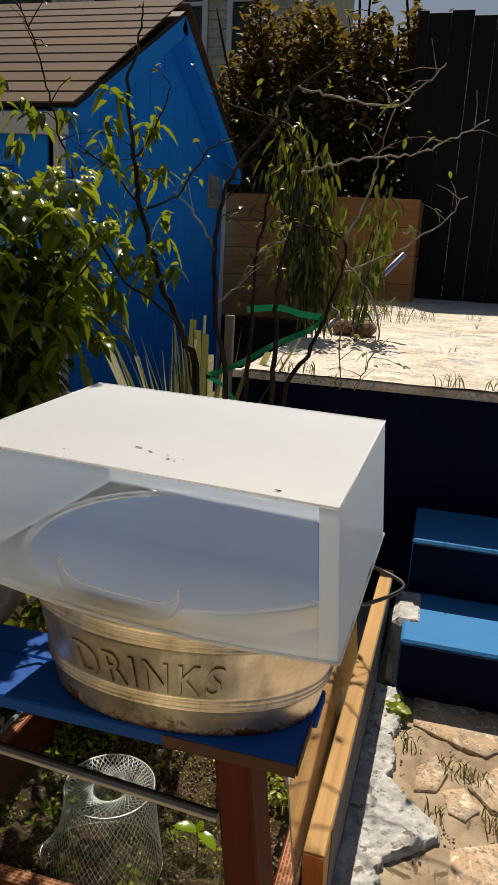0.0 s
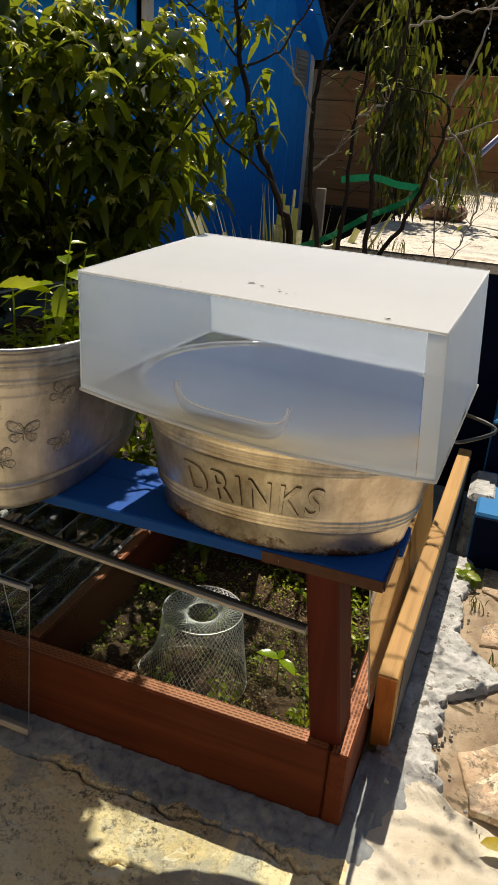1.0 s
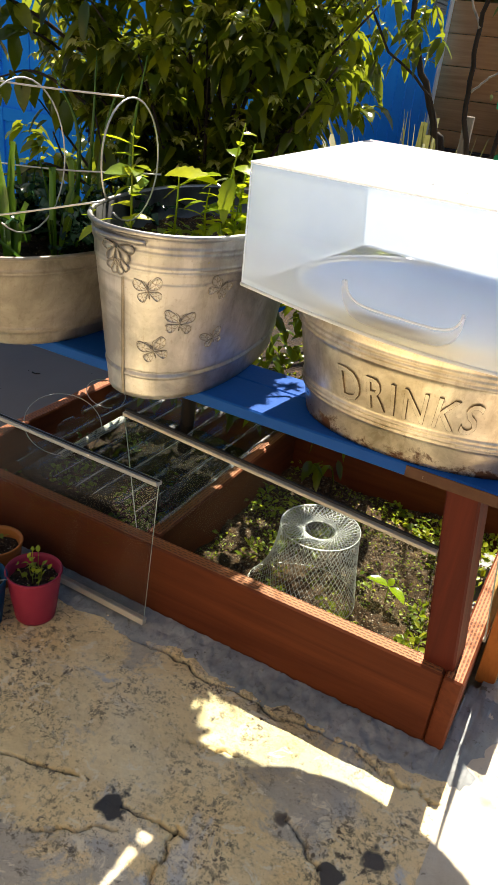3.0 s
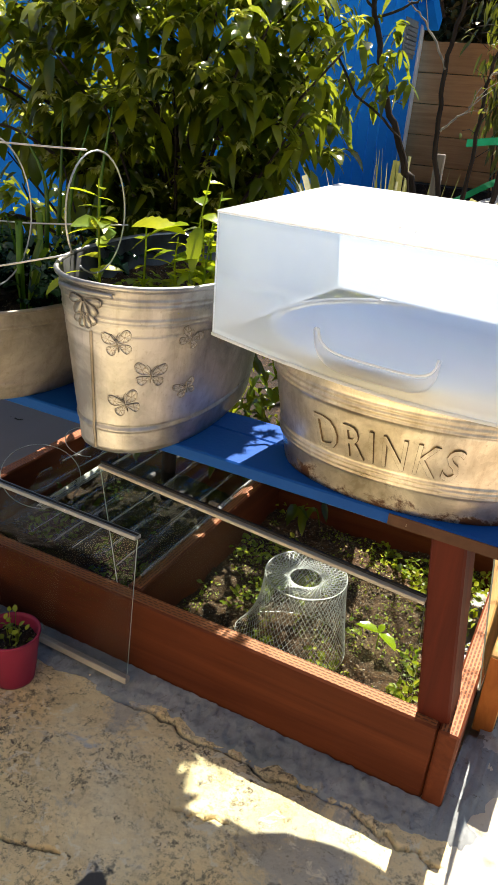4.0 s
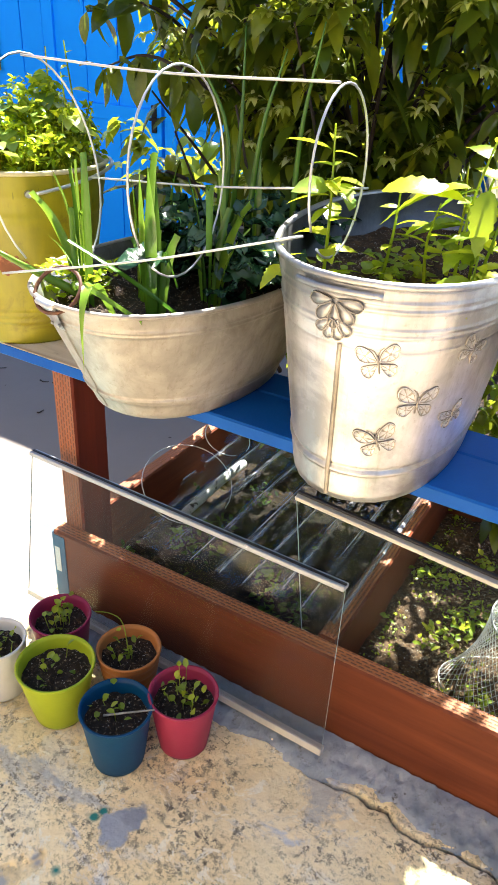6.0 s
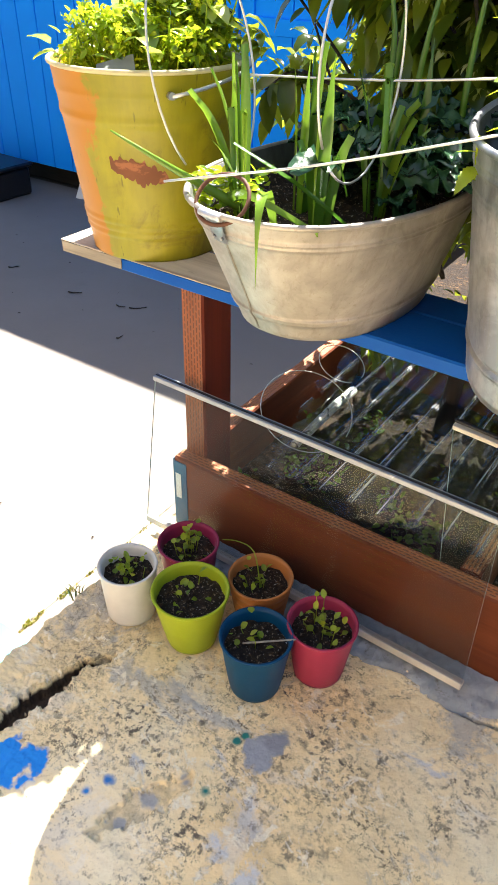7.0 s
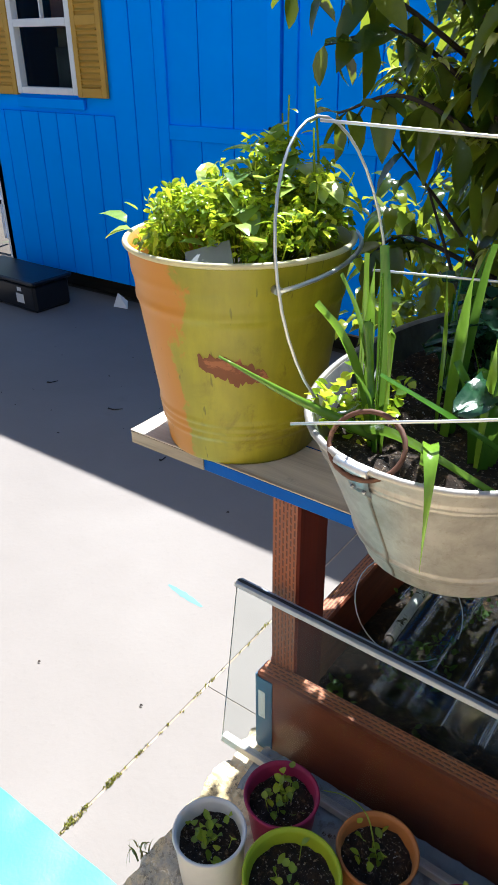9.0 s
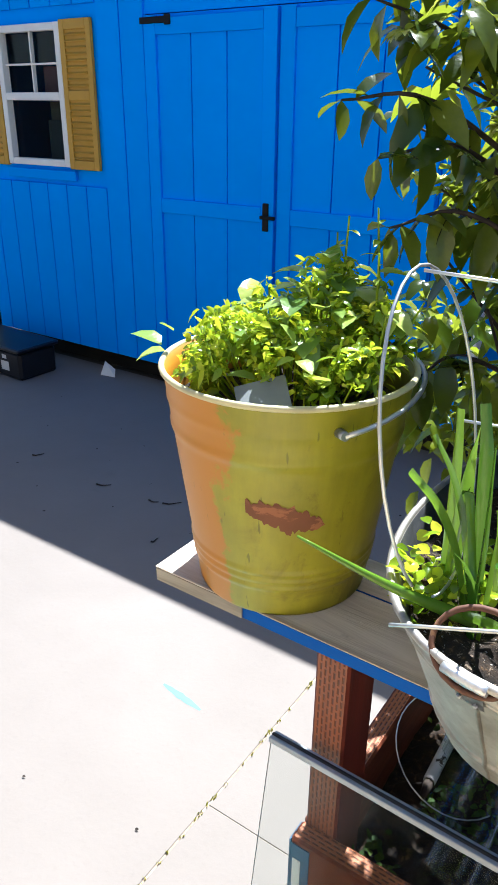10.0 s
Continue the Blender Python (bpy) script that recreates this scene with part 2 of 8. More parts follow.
def galvanised(name, light=(0.64, 0.64, 0.645), dark=(0.27, 0.275, 0.285), rust=(0.10, 0.05, 0.02), rust_at=0.68, rough=0.30, low=0.0, metal=0.88):
    """Zinc-coated sheet: soft blotches, spangle, run marks, rust; low: height of a rusty foot."""
    m = Mat(name)
    vo = m.n("ShaderNodeTexVoronoi")
    vo.inputs["Scale"].default_value = 95
    m.link(m.co, vo.inputs["Vector"])
    grey = m.n("ShaderNodeRGBToBW")
    m.link(vo.outputs["Color"], grey.inputs[0])
    big = m.noise(7, 6, 0.62, None, 0.5)
    c = m.ramp(m.math("ADD", m.math("MULTIPLY", big, 0.95), m.math("MULTIPLY", grey.outputs[0], 0.05)), [(0.37, dark), (0.63, light)])
    streak = m.noise(1.0, 8, 0.7, m.stretch((60, 60, 4)))
    tint = tuple(a * b for a, b in zip(dark, (0.95, 0.82, 0.62)))
    c = m.mix(m.math("MULTIPLY", m.mask(streak, 0.52, 0.66), 0.28), c, tint)
    speck = m.noise(130, 4, 0.7)
    c = m.mix(m.math("MULTIPLY", m.mask(speck, 0.60, 0.68), 0.3), c, tint)
    rn = m.noise(17, 8, 0.72, None, 0.3)
    if low:
        sep = m.n("ShaderNodeSeparateXYZ")
        m.link(m.co, sep.inputs[0])
        rn = m.math("ADD", rn, m.math("MULTIPLY", m.math("SUBTRACT", 1.0, m.math("MINIMUM", 1.0, m.math("DIVIDE", sep.outputs[2], low))), 0.22))
    rm = m.mask(rn, rust_at, rust_at + 0.09)
    c = m.mix(rm, c, rust)
    m.set(c, m.math("ADD", m.math("ADD", rough, m.math("MULTIPLY", big, 0.16)), m.math("MULTIPLY", rm, 0.3)), m.math("SUBTRACT", metal, m.math("MULTIPLY", rm, 0.7 * metal)))
    m.bump(m.math("ADD", big, m.math("MULTIPLY", rn, 0.4)), 0.28, 0.005)
    return m.m


def pane_material(name, tint=(0.90, 0.95, 0.93), haze=0.03, rough=0.02, gloss=0.03, pitch=0.0, rim=0.22):
    """Thin clear sheet: see-through, with a mirror's gloss at the rim of the angle, a little dust."""
    m = Mat(name)
    tr = m.n("ShaderNodeBsdfTransparent")
    tr.inputs[0].default_value = (*tint, 1)
    gl = m.n("ShaderNodeBsdfGlossy")
    gl.inputs["Roughness"].default_value = rough
    fr = m.n("ShaderNodeLayerWeight")
    fr.inputs[0].default_value = 0.5
    a = m.n("ShaderNodeMixShader")
    m.link(m.math("ADD", gloss, m.math("MULTIPLY", m.math("POWER", fr.outputs["Facing"], 4.0), rim)), a.inputs[0])
    m.link(tr.outputs[0], a.inputs[1])
    m.link(gl.outputs[0], a.inputs[2])
    df = m.n("ShaderNodeBsdfDiffuse")
    df.inputs[0].default_value = (0.55, 0.52, 0.45, 1)
    b = m.n("ShaderNodeMixShader")
    m.link(m.math("MULTIPLY", m.mask(m.noise(7, 6, 0.65), 0.35, 0.8), haze), b.inputs[0])
    m.link(a.outputs[0], b.inputs[1])
    m.link(df.outputs[0], b.inputs[2])
    m.link(b.outputs[0], m.out.inputs[0])
    if pitch:
        # sky reflections painted as whitish streaks along the crests of a corrugated sheet
        sep = m.n("ShaderNodeSeparateXYZ")
        m.link(m.co, sep.inputs[0])
        crest = m.mask(m.math("SINE", m.math("MULTIPLY", sep.outputs[0], 2 * math.pi / pitch)), 0.55, 1.0)
        streak = m.mask(m.noise(1.0, 6, 0.7, m.stretch((140, 3.0, 3.0))), 0.44, 0.62)
        m.set((0.62, 0.63, 0.66), 0.35)
        mx = m.n("ShaderNodeMixShader")
        m.link(m.math("MULTIPLY", m.math("MULTIPLY", crest, streak), 0.55), mx.inputs[0])
        m.link(b.outputs[0], mx.inputs[1])
        m.link(m.b.outputs[0], mx.inputs[2])
        m.link(mx.outputs[0], m.out.inputs[0])
    return m.m


M = {}
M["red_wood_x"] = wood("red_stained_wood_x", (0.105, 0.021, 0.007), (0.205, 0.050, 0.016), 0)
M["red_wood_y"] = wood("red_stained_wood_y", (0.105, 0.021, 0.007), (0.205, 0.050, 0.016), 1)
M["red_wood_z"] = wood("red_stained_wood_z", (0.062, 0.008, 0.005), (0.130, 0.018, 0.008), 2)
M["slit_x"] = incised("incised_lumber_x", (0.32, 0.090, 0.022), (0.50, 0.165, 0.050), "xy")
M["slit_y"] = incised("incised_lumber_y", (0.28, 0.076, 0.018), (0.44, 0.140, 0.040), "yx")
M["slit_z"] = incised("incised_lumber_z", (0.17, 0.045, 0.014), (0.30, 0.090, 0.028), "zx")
M["pine_y"] = wood("fresh_pine_y", (0.46, 0.25, 0.08), (0.68, 0.40, 0.14), 1, 0.6, None, 0.06, 0.25)
M["orange_board_y"] = wood("orange_board_y", (0.34, 0.16, 0.06), (0.50, 0.26, 0.11), 1)
M["sawn_end"] = wood("orange_sawn_end", (0.34, 0.10, 0.022), (0.54, 0.19, 0.045), 2)
# skylit shade of the plank's outer side, put into the colour
M["grey_side"] = wood("skylit_grey_face", (0.075, 0.085, 0.095), (0.17, 0.185, 0.20), 1, 0.8)
M["orange_board_x"] = wood("planter_board_x", (0.36, 0.155, 0.05), (0.52, 0.25, 0.09), 0)
M["grey_wood"] = wood("weathered_wood", (0.16, 0.13, 0.10), (0.40, 0.35, 0.28), 0)
M["bare_wood"] = wood("bare_worn_wood", (0.40, 0.33, 0.25), (0.82, 0.75, 0.63), 0, 0.8, (0.10, 0.08, 0.06), 0, 0.6)
M["dark_timber"] = wood("near_black_timber", (0.012, 0.010, 0.009), (0.03, 0.026, 0.022), 0)
M["grey_wood_z"] = wood("weathered_stake", (0.2, 0.17, 0.14), (0.42, 0.38, 0.32), 2)
M["fence_wood"] = wood("dark_fence_wood", (0.0025, 0.003, 0.004), (0.006, 0.006, 0.0075), 2)
M["bark"] = wood("dark_bark", (0.014, 0.010, 0.008), (0.055, 0.042, 0.034), 2, 0.85)
M["twig"] = wood("pale_twig", (0.12, 0.10, 0.085), (0.60, 0.56, 0.50), 2, 0.8)
# blue end paint, muted to carry the haze of the glass before it
M["hazed_blue"] = painted("glass_hazed_blue_paint", (0.030, 0.115, 0.23), 0.6, (0.20, 0.12, 0.08), 0.68, 0, 0.3, (0.7, 0.75, 0.8), 9)
M["bench_blue"] = painted("chipped_blue_paint", (0.002, 0.080, 0.38), 0.55, (0.30, 0.22, 0.15), 0.70, 0, 0.3, (0.7, 0.8, 0.85), 5, 0.15)
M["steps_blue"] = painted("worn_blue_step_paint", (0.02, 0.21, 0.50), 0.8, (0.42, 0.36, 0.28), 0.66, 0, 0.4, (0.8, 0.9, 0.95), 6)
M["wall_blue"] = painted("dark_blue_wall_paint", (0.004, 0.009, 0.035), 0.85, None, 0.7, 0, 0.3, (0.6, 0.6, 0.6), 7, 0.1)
M["shed_blue"] = painted("bright_blue_siding_paint", (0.0, 0.29, 0.98), 0.6, None, 0.7, 0.03, 0.1, (0.9, 0.93, 0.95), 2.5, 0.12)
M["white_trim"] = painted("white_trim_paint", (0.76, 0.77, 0.76), 0.5, None, 0.7, 0, 0.1, (0.85, 0.85, 0.85))
M["shutter_yellow"] = painted("mustard_shutter_plastic", (0.50, 0.29, 0.035), 0.5, None, 0.7, 0.03, 0.1, (0.85, 0.85, 0.85))
M["black_iron"] = painted("black_iron", (0.005, 0.005, 0.006), 0.5, None, 0.7, 0, 0.15, (0.6, 0.6, 0.6), 7, 0.2)
M["galv"] = galvanised("galvanised_steel", rust_at=0.64, rough=0.35)
M["galv_dull"] = galvanised("dull_galvanised_steel", (0.46, 0.43, 0.39), (0.22, 0.205, 0.18), rough=0.46, metal=0.6)
M["galv_gold"] = galvanised("tarnished_galvanised_steel", (0.92, 0.87, 0.76), (0.35, 0.305, 0.225), (0.085, 0.034, 0.014), 0.645, 0.22, 0.04)
M["mesh_wire"] = painted("white_coated_wire", (0.78, 0.80, 0.80), 0.4, None, 0.7, 0, 0.0)
M["wire"] = painted("bright_wire", (0.62, 0.63, 0.62), 0.35, None, 0.7, 0, 0.0)
M["wire"].node_tree.nodes["Principled BSDF"].inputs["Metallic"].default_value = 0.7
M["alu_grey"] = painted("grey_aluminium_channel", (0.42, 0.45, 0.48), 0.32, (0.75, 0.74, 0.72), 0.66, 0, 0.15, (0.6, 0.6, 0.62), 9, 0.8)
M["alu"] = painted("aluminium_channel", (0.68, 0.64, 0.56), 0.4, (0.3, 0.26, 0.2), 0.7, 0, 0.1)
M["alu"].node_tree.nodes["Principled BSDF"].inputs["Metallic"].default_value = 0.2
M["rubber"] = painted("black_rubber_bead", (0.02, 0.02, 0.022), 0.5, None)
M["rust_iron"] = painted("rusty_iron", (0.13, 0.055, 0.03), 0.7, (0.22, 0.11, 0.05), 0.6)
M["glass"] = pane_material("window_glass", haze=0.015, gloss=0.010)
M["corrugated"] = pane_material("clear_corrugated_plastic", (0.86, 0.89, 0.89), 0.004, 0.035, 0.02, 0.062)
M["grazed_glass"] = pane_material("leaning_window_glass", haze=0.015, rough=0.012, gloss=0.03, rim=1.35)
M["dusty_glass"] = pane_material("dusty_window_glass", (0.92, 0.94, 0.935), 0.010, 0.02, 0.012)


def soil_material(name="dark_garden_soil", flecks=False, pale=1.0):
    m = Mat(name)
    g = m.math("ADD", m.math("MULTIPLY", m.noise(70, 8, 0.8), 0.72), m.math("MULTIPLY", m.noise(19, 5, 0.7), 0.28))
    c = m.ramp(g, [(0.38, (0.004 * pale, 0.0025 * pale, 0.0015 * pale)), (0.55, (0.036 * pale, 0.019 * pale, 0.008 * pale)), (0.66, (0.25, 0.135, 0.055))])
    if flecks:
        c = m.mix(m.mask(m.noise(150, 3, 0.7), 0.60, 0.64), c, (0.30, 0.22, 0.15))
        c = m.mix(m.mask(m.noise(210, 2, 0.5, m.stretch((1, 1, 1), (0, 0, 0), (3, 1, 2))), 0.69, 0.71), c, (0.65, 0.62, 0.56))
    m.set(c, 0.95).bump(g, 0.9, 0.02)
    return m.m


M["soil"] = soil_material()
# paler soil copy: sunlight on the right bay put into the colour
M["bed_soil"] = soil_material("sun_painted_bed_soil", True, 3.0)
M["tub_soil"] = soil_material("crumbly_brown_soil", True, 2.6)
M["pot_soil"] = soil_material("crumbly_potting_soil", True)


def bucket_material():
    """Lime-yellow enamel, an orange faded side, worn through to rust."""
    m = Mat("yellow_bucket_paint")
    sep = m.n("ShaderNodeSeparateXYZ")
    m.link(m.co, sep.inputs[0])
    nz = m.noise(9, 6, 0.6)
    streak = m.noise(1.0, 5, 0.6, m.stretch((40, 40, 4)))
    c = m.ramp(m.math("ADD", m.math("MULTIPLY", nz, 0.6), m.math("MULTIPLY", streak, 0.4)), [(0.35, (0.185, 0.170, 0.004)), (0.65, (0.31, 0.285, 0.006))])
    side = m.math("ADD", m.math("ADD", m.math("MULTIPLY", sep.outputs[0], 0.86), m.math("MULTIPLY", sep.outputs[1], 0.5)), m.math("MULTIPLY", m.noise(11, 6, 0.65), 0.16))
    c = m.mix(m.mask(m.math("ADD", side, 0.5), 0.505, 0.512), (0.39, 0.162, 0.008), c)
    drip = m.mask(m.noise(1.0, 3, 0.6, m.stretch((75, 75, 9))), 0.665, 0.70)
    c = m.mix(m.math("MULTIPLY", drip, 0.7), c, (0.10, 0.095, 0.008))
    grime = m.math("MULTIPLY", m.mask(m.noise(13, 6, 0.7, None, 0.6), 0.54, 0.66), m.mask(m.math("SUBTRACT", sep.outputs[0], m.math("MULTIPLY", sep.outputs[1], 0.6)), 0.08, 0.16))
    c = m.mix(m.math("MULTIPLY", grime, 0.65), c, (0.09, 0.055, 0.008))
    rust = m.noise(16, 6, 0.7)
    c = m.mix(m.mask(rust, 0.70, 0.74), c, (0.17, 0.06, 0.025))
    m.set(c, 0.42).bump(nz, 0.12, 0.003)
    return m.m


M["bucket"] = bucket_material()
M["cream"] = painted("cream_enamel", (0.66, 0.60, 0.34), 0.45, (0.3, 0.16, 0.06), 0.68)
M["rust_patch"] = painted("bare_rust", (0.20, 0.075, 0.035), 0.8, (0.28, 0.11, 0.05), 0.55)


def plastic_box_material(name, clear, through, rise=0.0, tone=(0.95, 0.975, 1.0)):
    m = Mat(name)
    m.set(tone, 0.35)
    m.bump(m.noise(5, 3), 0.08, 0.01)
    tl = m.n("ShaderNodeBsdfTranslucent")
    tl.inputs[0].default_value = (*tone, 1)
    a = m.n("ShaderNodeMixShader")
    a.inputs[0].default_value = through
    m.link(m.b.outputs[0], a.inputs[1])
    m.link(tl.outputs[0], a.inputs[2])
    tr = m.n("ShaderNodeBsdfTransparent")
    tr.inputs[0].default_value = (0.97, 0.98, 1.0, 1)
    b = m.n("ShaderNodeMixShader")
    haze = m.math("ADD", clear, m.math("MULTIPLY", m.mask(m.noise(4, 4), 0.3, 0.7), 0.08))
    if rise:
        # frosted toward the open edge, clearer above it
        sep = m.n("ShaderNodeSeparateXYZ")
        m.link(m.co, sep.inputs[0])
        haze = m.math("ADD", haze, m.math("MULTIPLY", m.mask(sep.outputs[2], 0.0, 0.085), rise))
    m.link(haze, b.inputs[0])
    m.link(a.outputs[0], b.inputs[1])
    m.link(tr.outputs[0], b.inputs[2])
    m.link(b.outputs[0], m.out.inputs[0])
    return m.m


# sides and front carry the sky's blue in their tone; base stays neutral
M["box_plastic"] = plastic_box_material("milky_plastic", 0.02, 0.50, 0.0, (0.82, 0.92, 1.0))
# left wall made less translucent so its inside looks brightly lit
M["box_side"] = plastic_box_material("lit_look_milky_plastic", 0.0, 0.30, 0.0, (0.84, 0.93, 1.0))
M["box_base"] = plastic_box_material("milky_base_plastic", 0.01, 0.44)
M["box_inner"] = plastic_box_material("smooth_inner_plastic", 0.985, 0.6)
M["box_front"] = plastic_box_material("hazy_plastic", 0.15, 0.62, 0.50, (0.82, 0.92, 1.0))
M["box_ledge"] = plastic_box_material("ledge_plastic", 0.0, 0.92, 0.0, (1.0, 1.0, 1.0))


def concrete_material(name, low, mid, high, patch, patch_at=0.56, scale=3.0, spots=(), stained=False, pitted=1.0):
    m = Mat(name)
    big = m.noise(scale, 7, 0.62, None, 0.3)
    c = m.ramp(big, [(0.3, low), (0.5, mid), (0.7, high)])
    pt = m.noise(scale * 1.9, 8, 0.66, m.stretch((1, 1, 1), (0, 0, 0), (3.1, 7.7, 1.3)), 0.5)
    c = m.mix(m.mask(pt, patch_at, patch_at + 0.05), c, patch)
    fine = m.noise(55, 6, 0.7)
    c = m.mix(m.math("MULTIPLY", m.mask(fine, 0.58, 0.7), min(1.0, pitted + 0.1)), c, m.mix(1.0, c, (0.55, 0.5, 0.45), "MULTIPLY"))
    pits = m.noise(24, 7, 0.75)
    c = m.mix(m.math("MULTIPLY", m.mask(pits, 0.63, 0.68), pitted), c, (0.07, 0.055, 0.04))
    if stained:
        st = m.noise(5.5, 9, 0.75, m.stretch((1, 1, 1), (0, 0, 0), (9.1, 2.2, 0)), 0.6)
        pale = m.noise(4.4, 8, 0.7, m.stretch((1, 1, 1), (0, 0, 0), (2.3, 8.2, 0)), 0.4)
        c = m.mix(m.math("MULTIPLY", m.mask(pale, 0.56, 0.62), 0.5), c, (0.78, 0.73, 0.62))
        blue = m.noise(3.4, 9, 0.72, m.stretch((1, 1, 1), (0, 0, 0), (5.3, 1.2, 0)), 0.5)
        c = m.mix(m.math("MULTIPLY", m.mask(blue, 0.545, 0.60), 0.55), c, (0.31, 0.36, 0.42))
        brown = m.noise(1.9, 6, 0.65, m.stretch((1, 1, 1), (0, 0, 0), (7.3, 4.4, 0)), 0.5)
        c = m.mix(m.math("MULTIPLY", m.mask(brown, 0.54, 0.68), 0.34), c, (0.34, 0.25, 0.13))
        c = m.mix(m.math("MULTIPLY", m.mask(st, 0.47, 0.60), m.mask(m.noise(70, 6, 0.75, None, 0.1), 0.51, 0.57)), c, (0.15, 0.115, 0.08))
        mark = m.math("MULTIPLY", m.mask(m.noise(24, 9, 0.8, None, 0.25), 0.57, 0.60), m.mask(st, 0.38, 0.50))
        c = m.mix(m.math("MULTIPLY", mark, 0.7), c, (0.15, 0.12, 0.085))
        # lichen-dark pocks crowd in blotches, pale lime scabs lie between
        crowd = m.mask(m.noise(7.5, 6, 0.7, m.stretch((1, 1, 1), (0, 0, 0), (4.7, 6.1, 0))), 0.48, 0.64)
        pock = m.mask(m.noise(120, 5, 0.75, None, 0.1), 0.535, 0.575)
        sep = m.n("ShaderNodeSeparateXYZ")
        m.link(m.co, sep.inputs[0])
        rim = m.mask(m.math("ADD", m.math("MULTIPLY", sep.outputs[0], -1.0), m.math("MULTIPLY", m.noise(9, 4), 0.25)), 1.20, 1.32)
        crowd = m.math("MAXIMUM", crowd, rim)
        lichen = m.mask(m.noise(58, 7, 0.75, None, 0.2), 0.47, 0.54)
        c = m.mix(m.math("MULTIPLY", m.math("MULTIPLY", rim, lichen), 0.75), c, (0.17, 0.145, 0.105))
        c = m.mix(m.math("MULTIPLY", m.math("MULTIPLY", crowd, pock), 0.85), c, (0.13, 0.085, 0.045))
        scab = m.mask(m.noise(21, 7, 0.75, m.stretch((1, 1, 1), (0, 0, 0), (1.7, 3.1, 0)), 0.7), 0.57, 0.61)
        c = m.mix(m.math("MULTIPLY", scab, 0.75), c, (0.93, 0.84, 0.64))
        # depth shade of the open cracks painted as dark brown, by height
        crack_dark = m.math("ADD", m.math("MULTIPLY", sep.outputs[2], -1.0), m.math("MULTIPLY", m.math("SUBTRACT", m.noise(60, 4, 0.7), 0.5), 0.006))
        c = m.mix(m.mask(crack_dark, 0.0095, 0.0135), c, (0.045, 0.028, 0.016))
    for (x, y), r, col in spots:
        vd = m.vector_math("DISTANCE")
        m.link(m.co, vd.inputs[0])
        vd.inputs[1].default_value = (x, y, 0)
        d = m.math("ADD", vd.outputs["Value"], m.math("MULTIPLY", m.math("SUBTRACT", m.noise(30, 3, 0.5), 0.5), r * 3.6))
        c = m.mix(m.mask(d, r, r + 0.004), col, c)
    m.set(c, 0.9).bump(m.math("ADD", m.math("MULTIPLY", pits, 0.6), fine), 0.12 + 0.38 * pitted, 0.008)
    return m.m


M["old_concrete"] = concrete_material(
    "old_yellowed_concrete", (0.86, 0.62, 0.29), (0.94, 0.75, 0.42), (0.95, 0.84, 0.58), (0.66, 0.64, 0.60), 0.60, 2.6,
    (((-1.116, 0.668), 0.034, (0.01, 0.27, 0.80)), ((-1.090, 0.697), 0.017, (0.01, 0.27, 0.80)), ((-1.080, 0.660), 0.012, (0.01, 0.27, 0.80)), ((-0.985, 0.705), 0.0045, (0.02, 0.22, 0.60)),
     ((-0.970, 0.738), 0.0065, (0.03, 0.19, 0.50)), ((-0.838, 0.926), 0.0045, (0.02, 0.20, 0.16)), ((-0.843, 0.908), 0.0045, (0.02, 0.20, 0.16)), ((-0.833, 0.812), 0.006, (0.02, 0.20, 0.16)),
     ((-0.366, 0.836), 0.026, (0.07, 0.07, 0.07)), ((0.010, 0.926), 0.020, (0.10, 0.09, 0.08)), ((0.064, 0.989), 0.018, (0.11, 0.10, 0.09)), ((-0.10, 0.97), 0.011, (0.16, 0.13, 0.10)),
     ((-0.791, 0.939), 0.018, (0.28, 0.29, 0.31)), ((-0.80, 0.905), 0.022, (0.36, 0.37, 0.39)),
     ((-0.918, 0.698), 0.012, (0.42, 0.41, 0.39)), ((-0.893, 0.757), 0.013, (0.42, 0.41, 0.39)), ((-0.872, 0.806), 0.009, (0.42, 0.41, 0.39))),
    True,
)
M["grey_concrete"] = concrete_material("grey_mortar", (0.20, 0.22, 0.232), (0.31, 0.335, 0.35), (0.45, 0.465, 0.47), (0.24, 0.23, 0.21), 0.6, 6.0)
M["patio"] = concrete_material("pale_patio_concrete", (0.178, 0.155, 0.136), (0.193, 0.169, 0.149), (0.209, 0.185, 0.164), (0.186, 0.163, 0.143), 0.62, 1.2, (), False, 0.02)
M["flagstone"] = concrete_material("tan_flagstone", (0.46, 0.32, 0.20), (0.60, 0.43, 0.29), (0.70, 0.54, 0.40), (0.42, 0.34, 0.25), 0.54, 9.0, (), True)
M["terrace"] = concrete_material("terrace_slab", (0.64, 0.56, 0.46), (0.80, 0.73, 0.64), (0.87, 0.83, 0.76), (0.52, 0.44, 0.34), 0.58, 3.0, (), True)
M["crust"] = concrete_material("white_crusted_concrete", (0.30, 0.30, 0.29), (0.50, 0.50, 0.49), (0.72, 0.72, 0.70), (0.20, 0.18, 0.15), 0.57, 16.0)
# whiter tone for the path's near end, standing for sunlight on it
M["sun_toned"] = concrete_material("sun_toned_concrete", (0.56, 0.48, 0.36), (0.68, 0.62, 0.50), (0.78, 0.74, 0.64), (0.48, 0.45, 0.38), 0.58, 5.0, (), False, 0.7)
M["dry_dirt"] = concrete_material("dry_path_dirt", (0.22, 0.155, 0.10), (0.38, 0.285, 0.19), (0.50, 0.41, 0.30), (0.13, 0.10, 0.06), 0.58, 9.0)
M["earth"] = concrete_material("bare_earth", (0.05, 0.035, 0.025), (0.08, 0.06, 0.04), (0.12, 0.09, 0.06), (0.06, 0.07, 0.03), 0.6, 2.0)
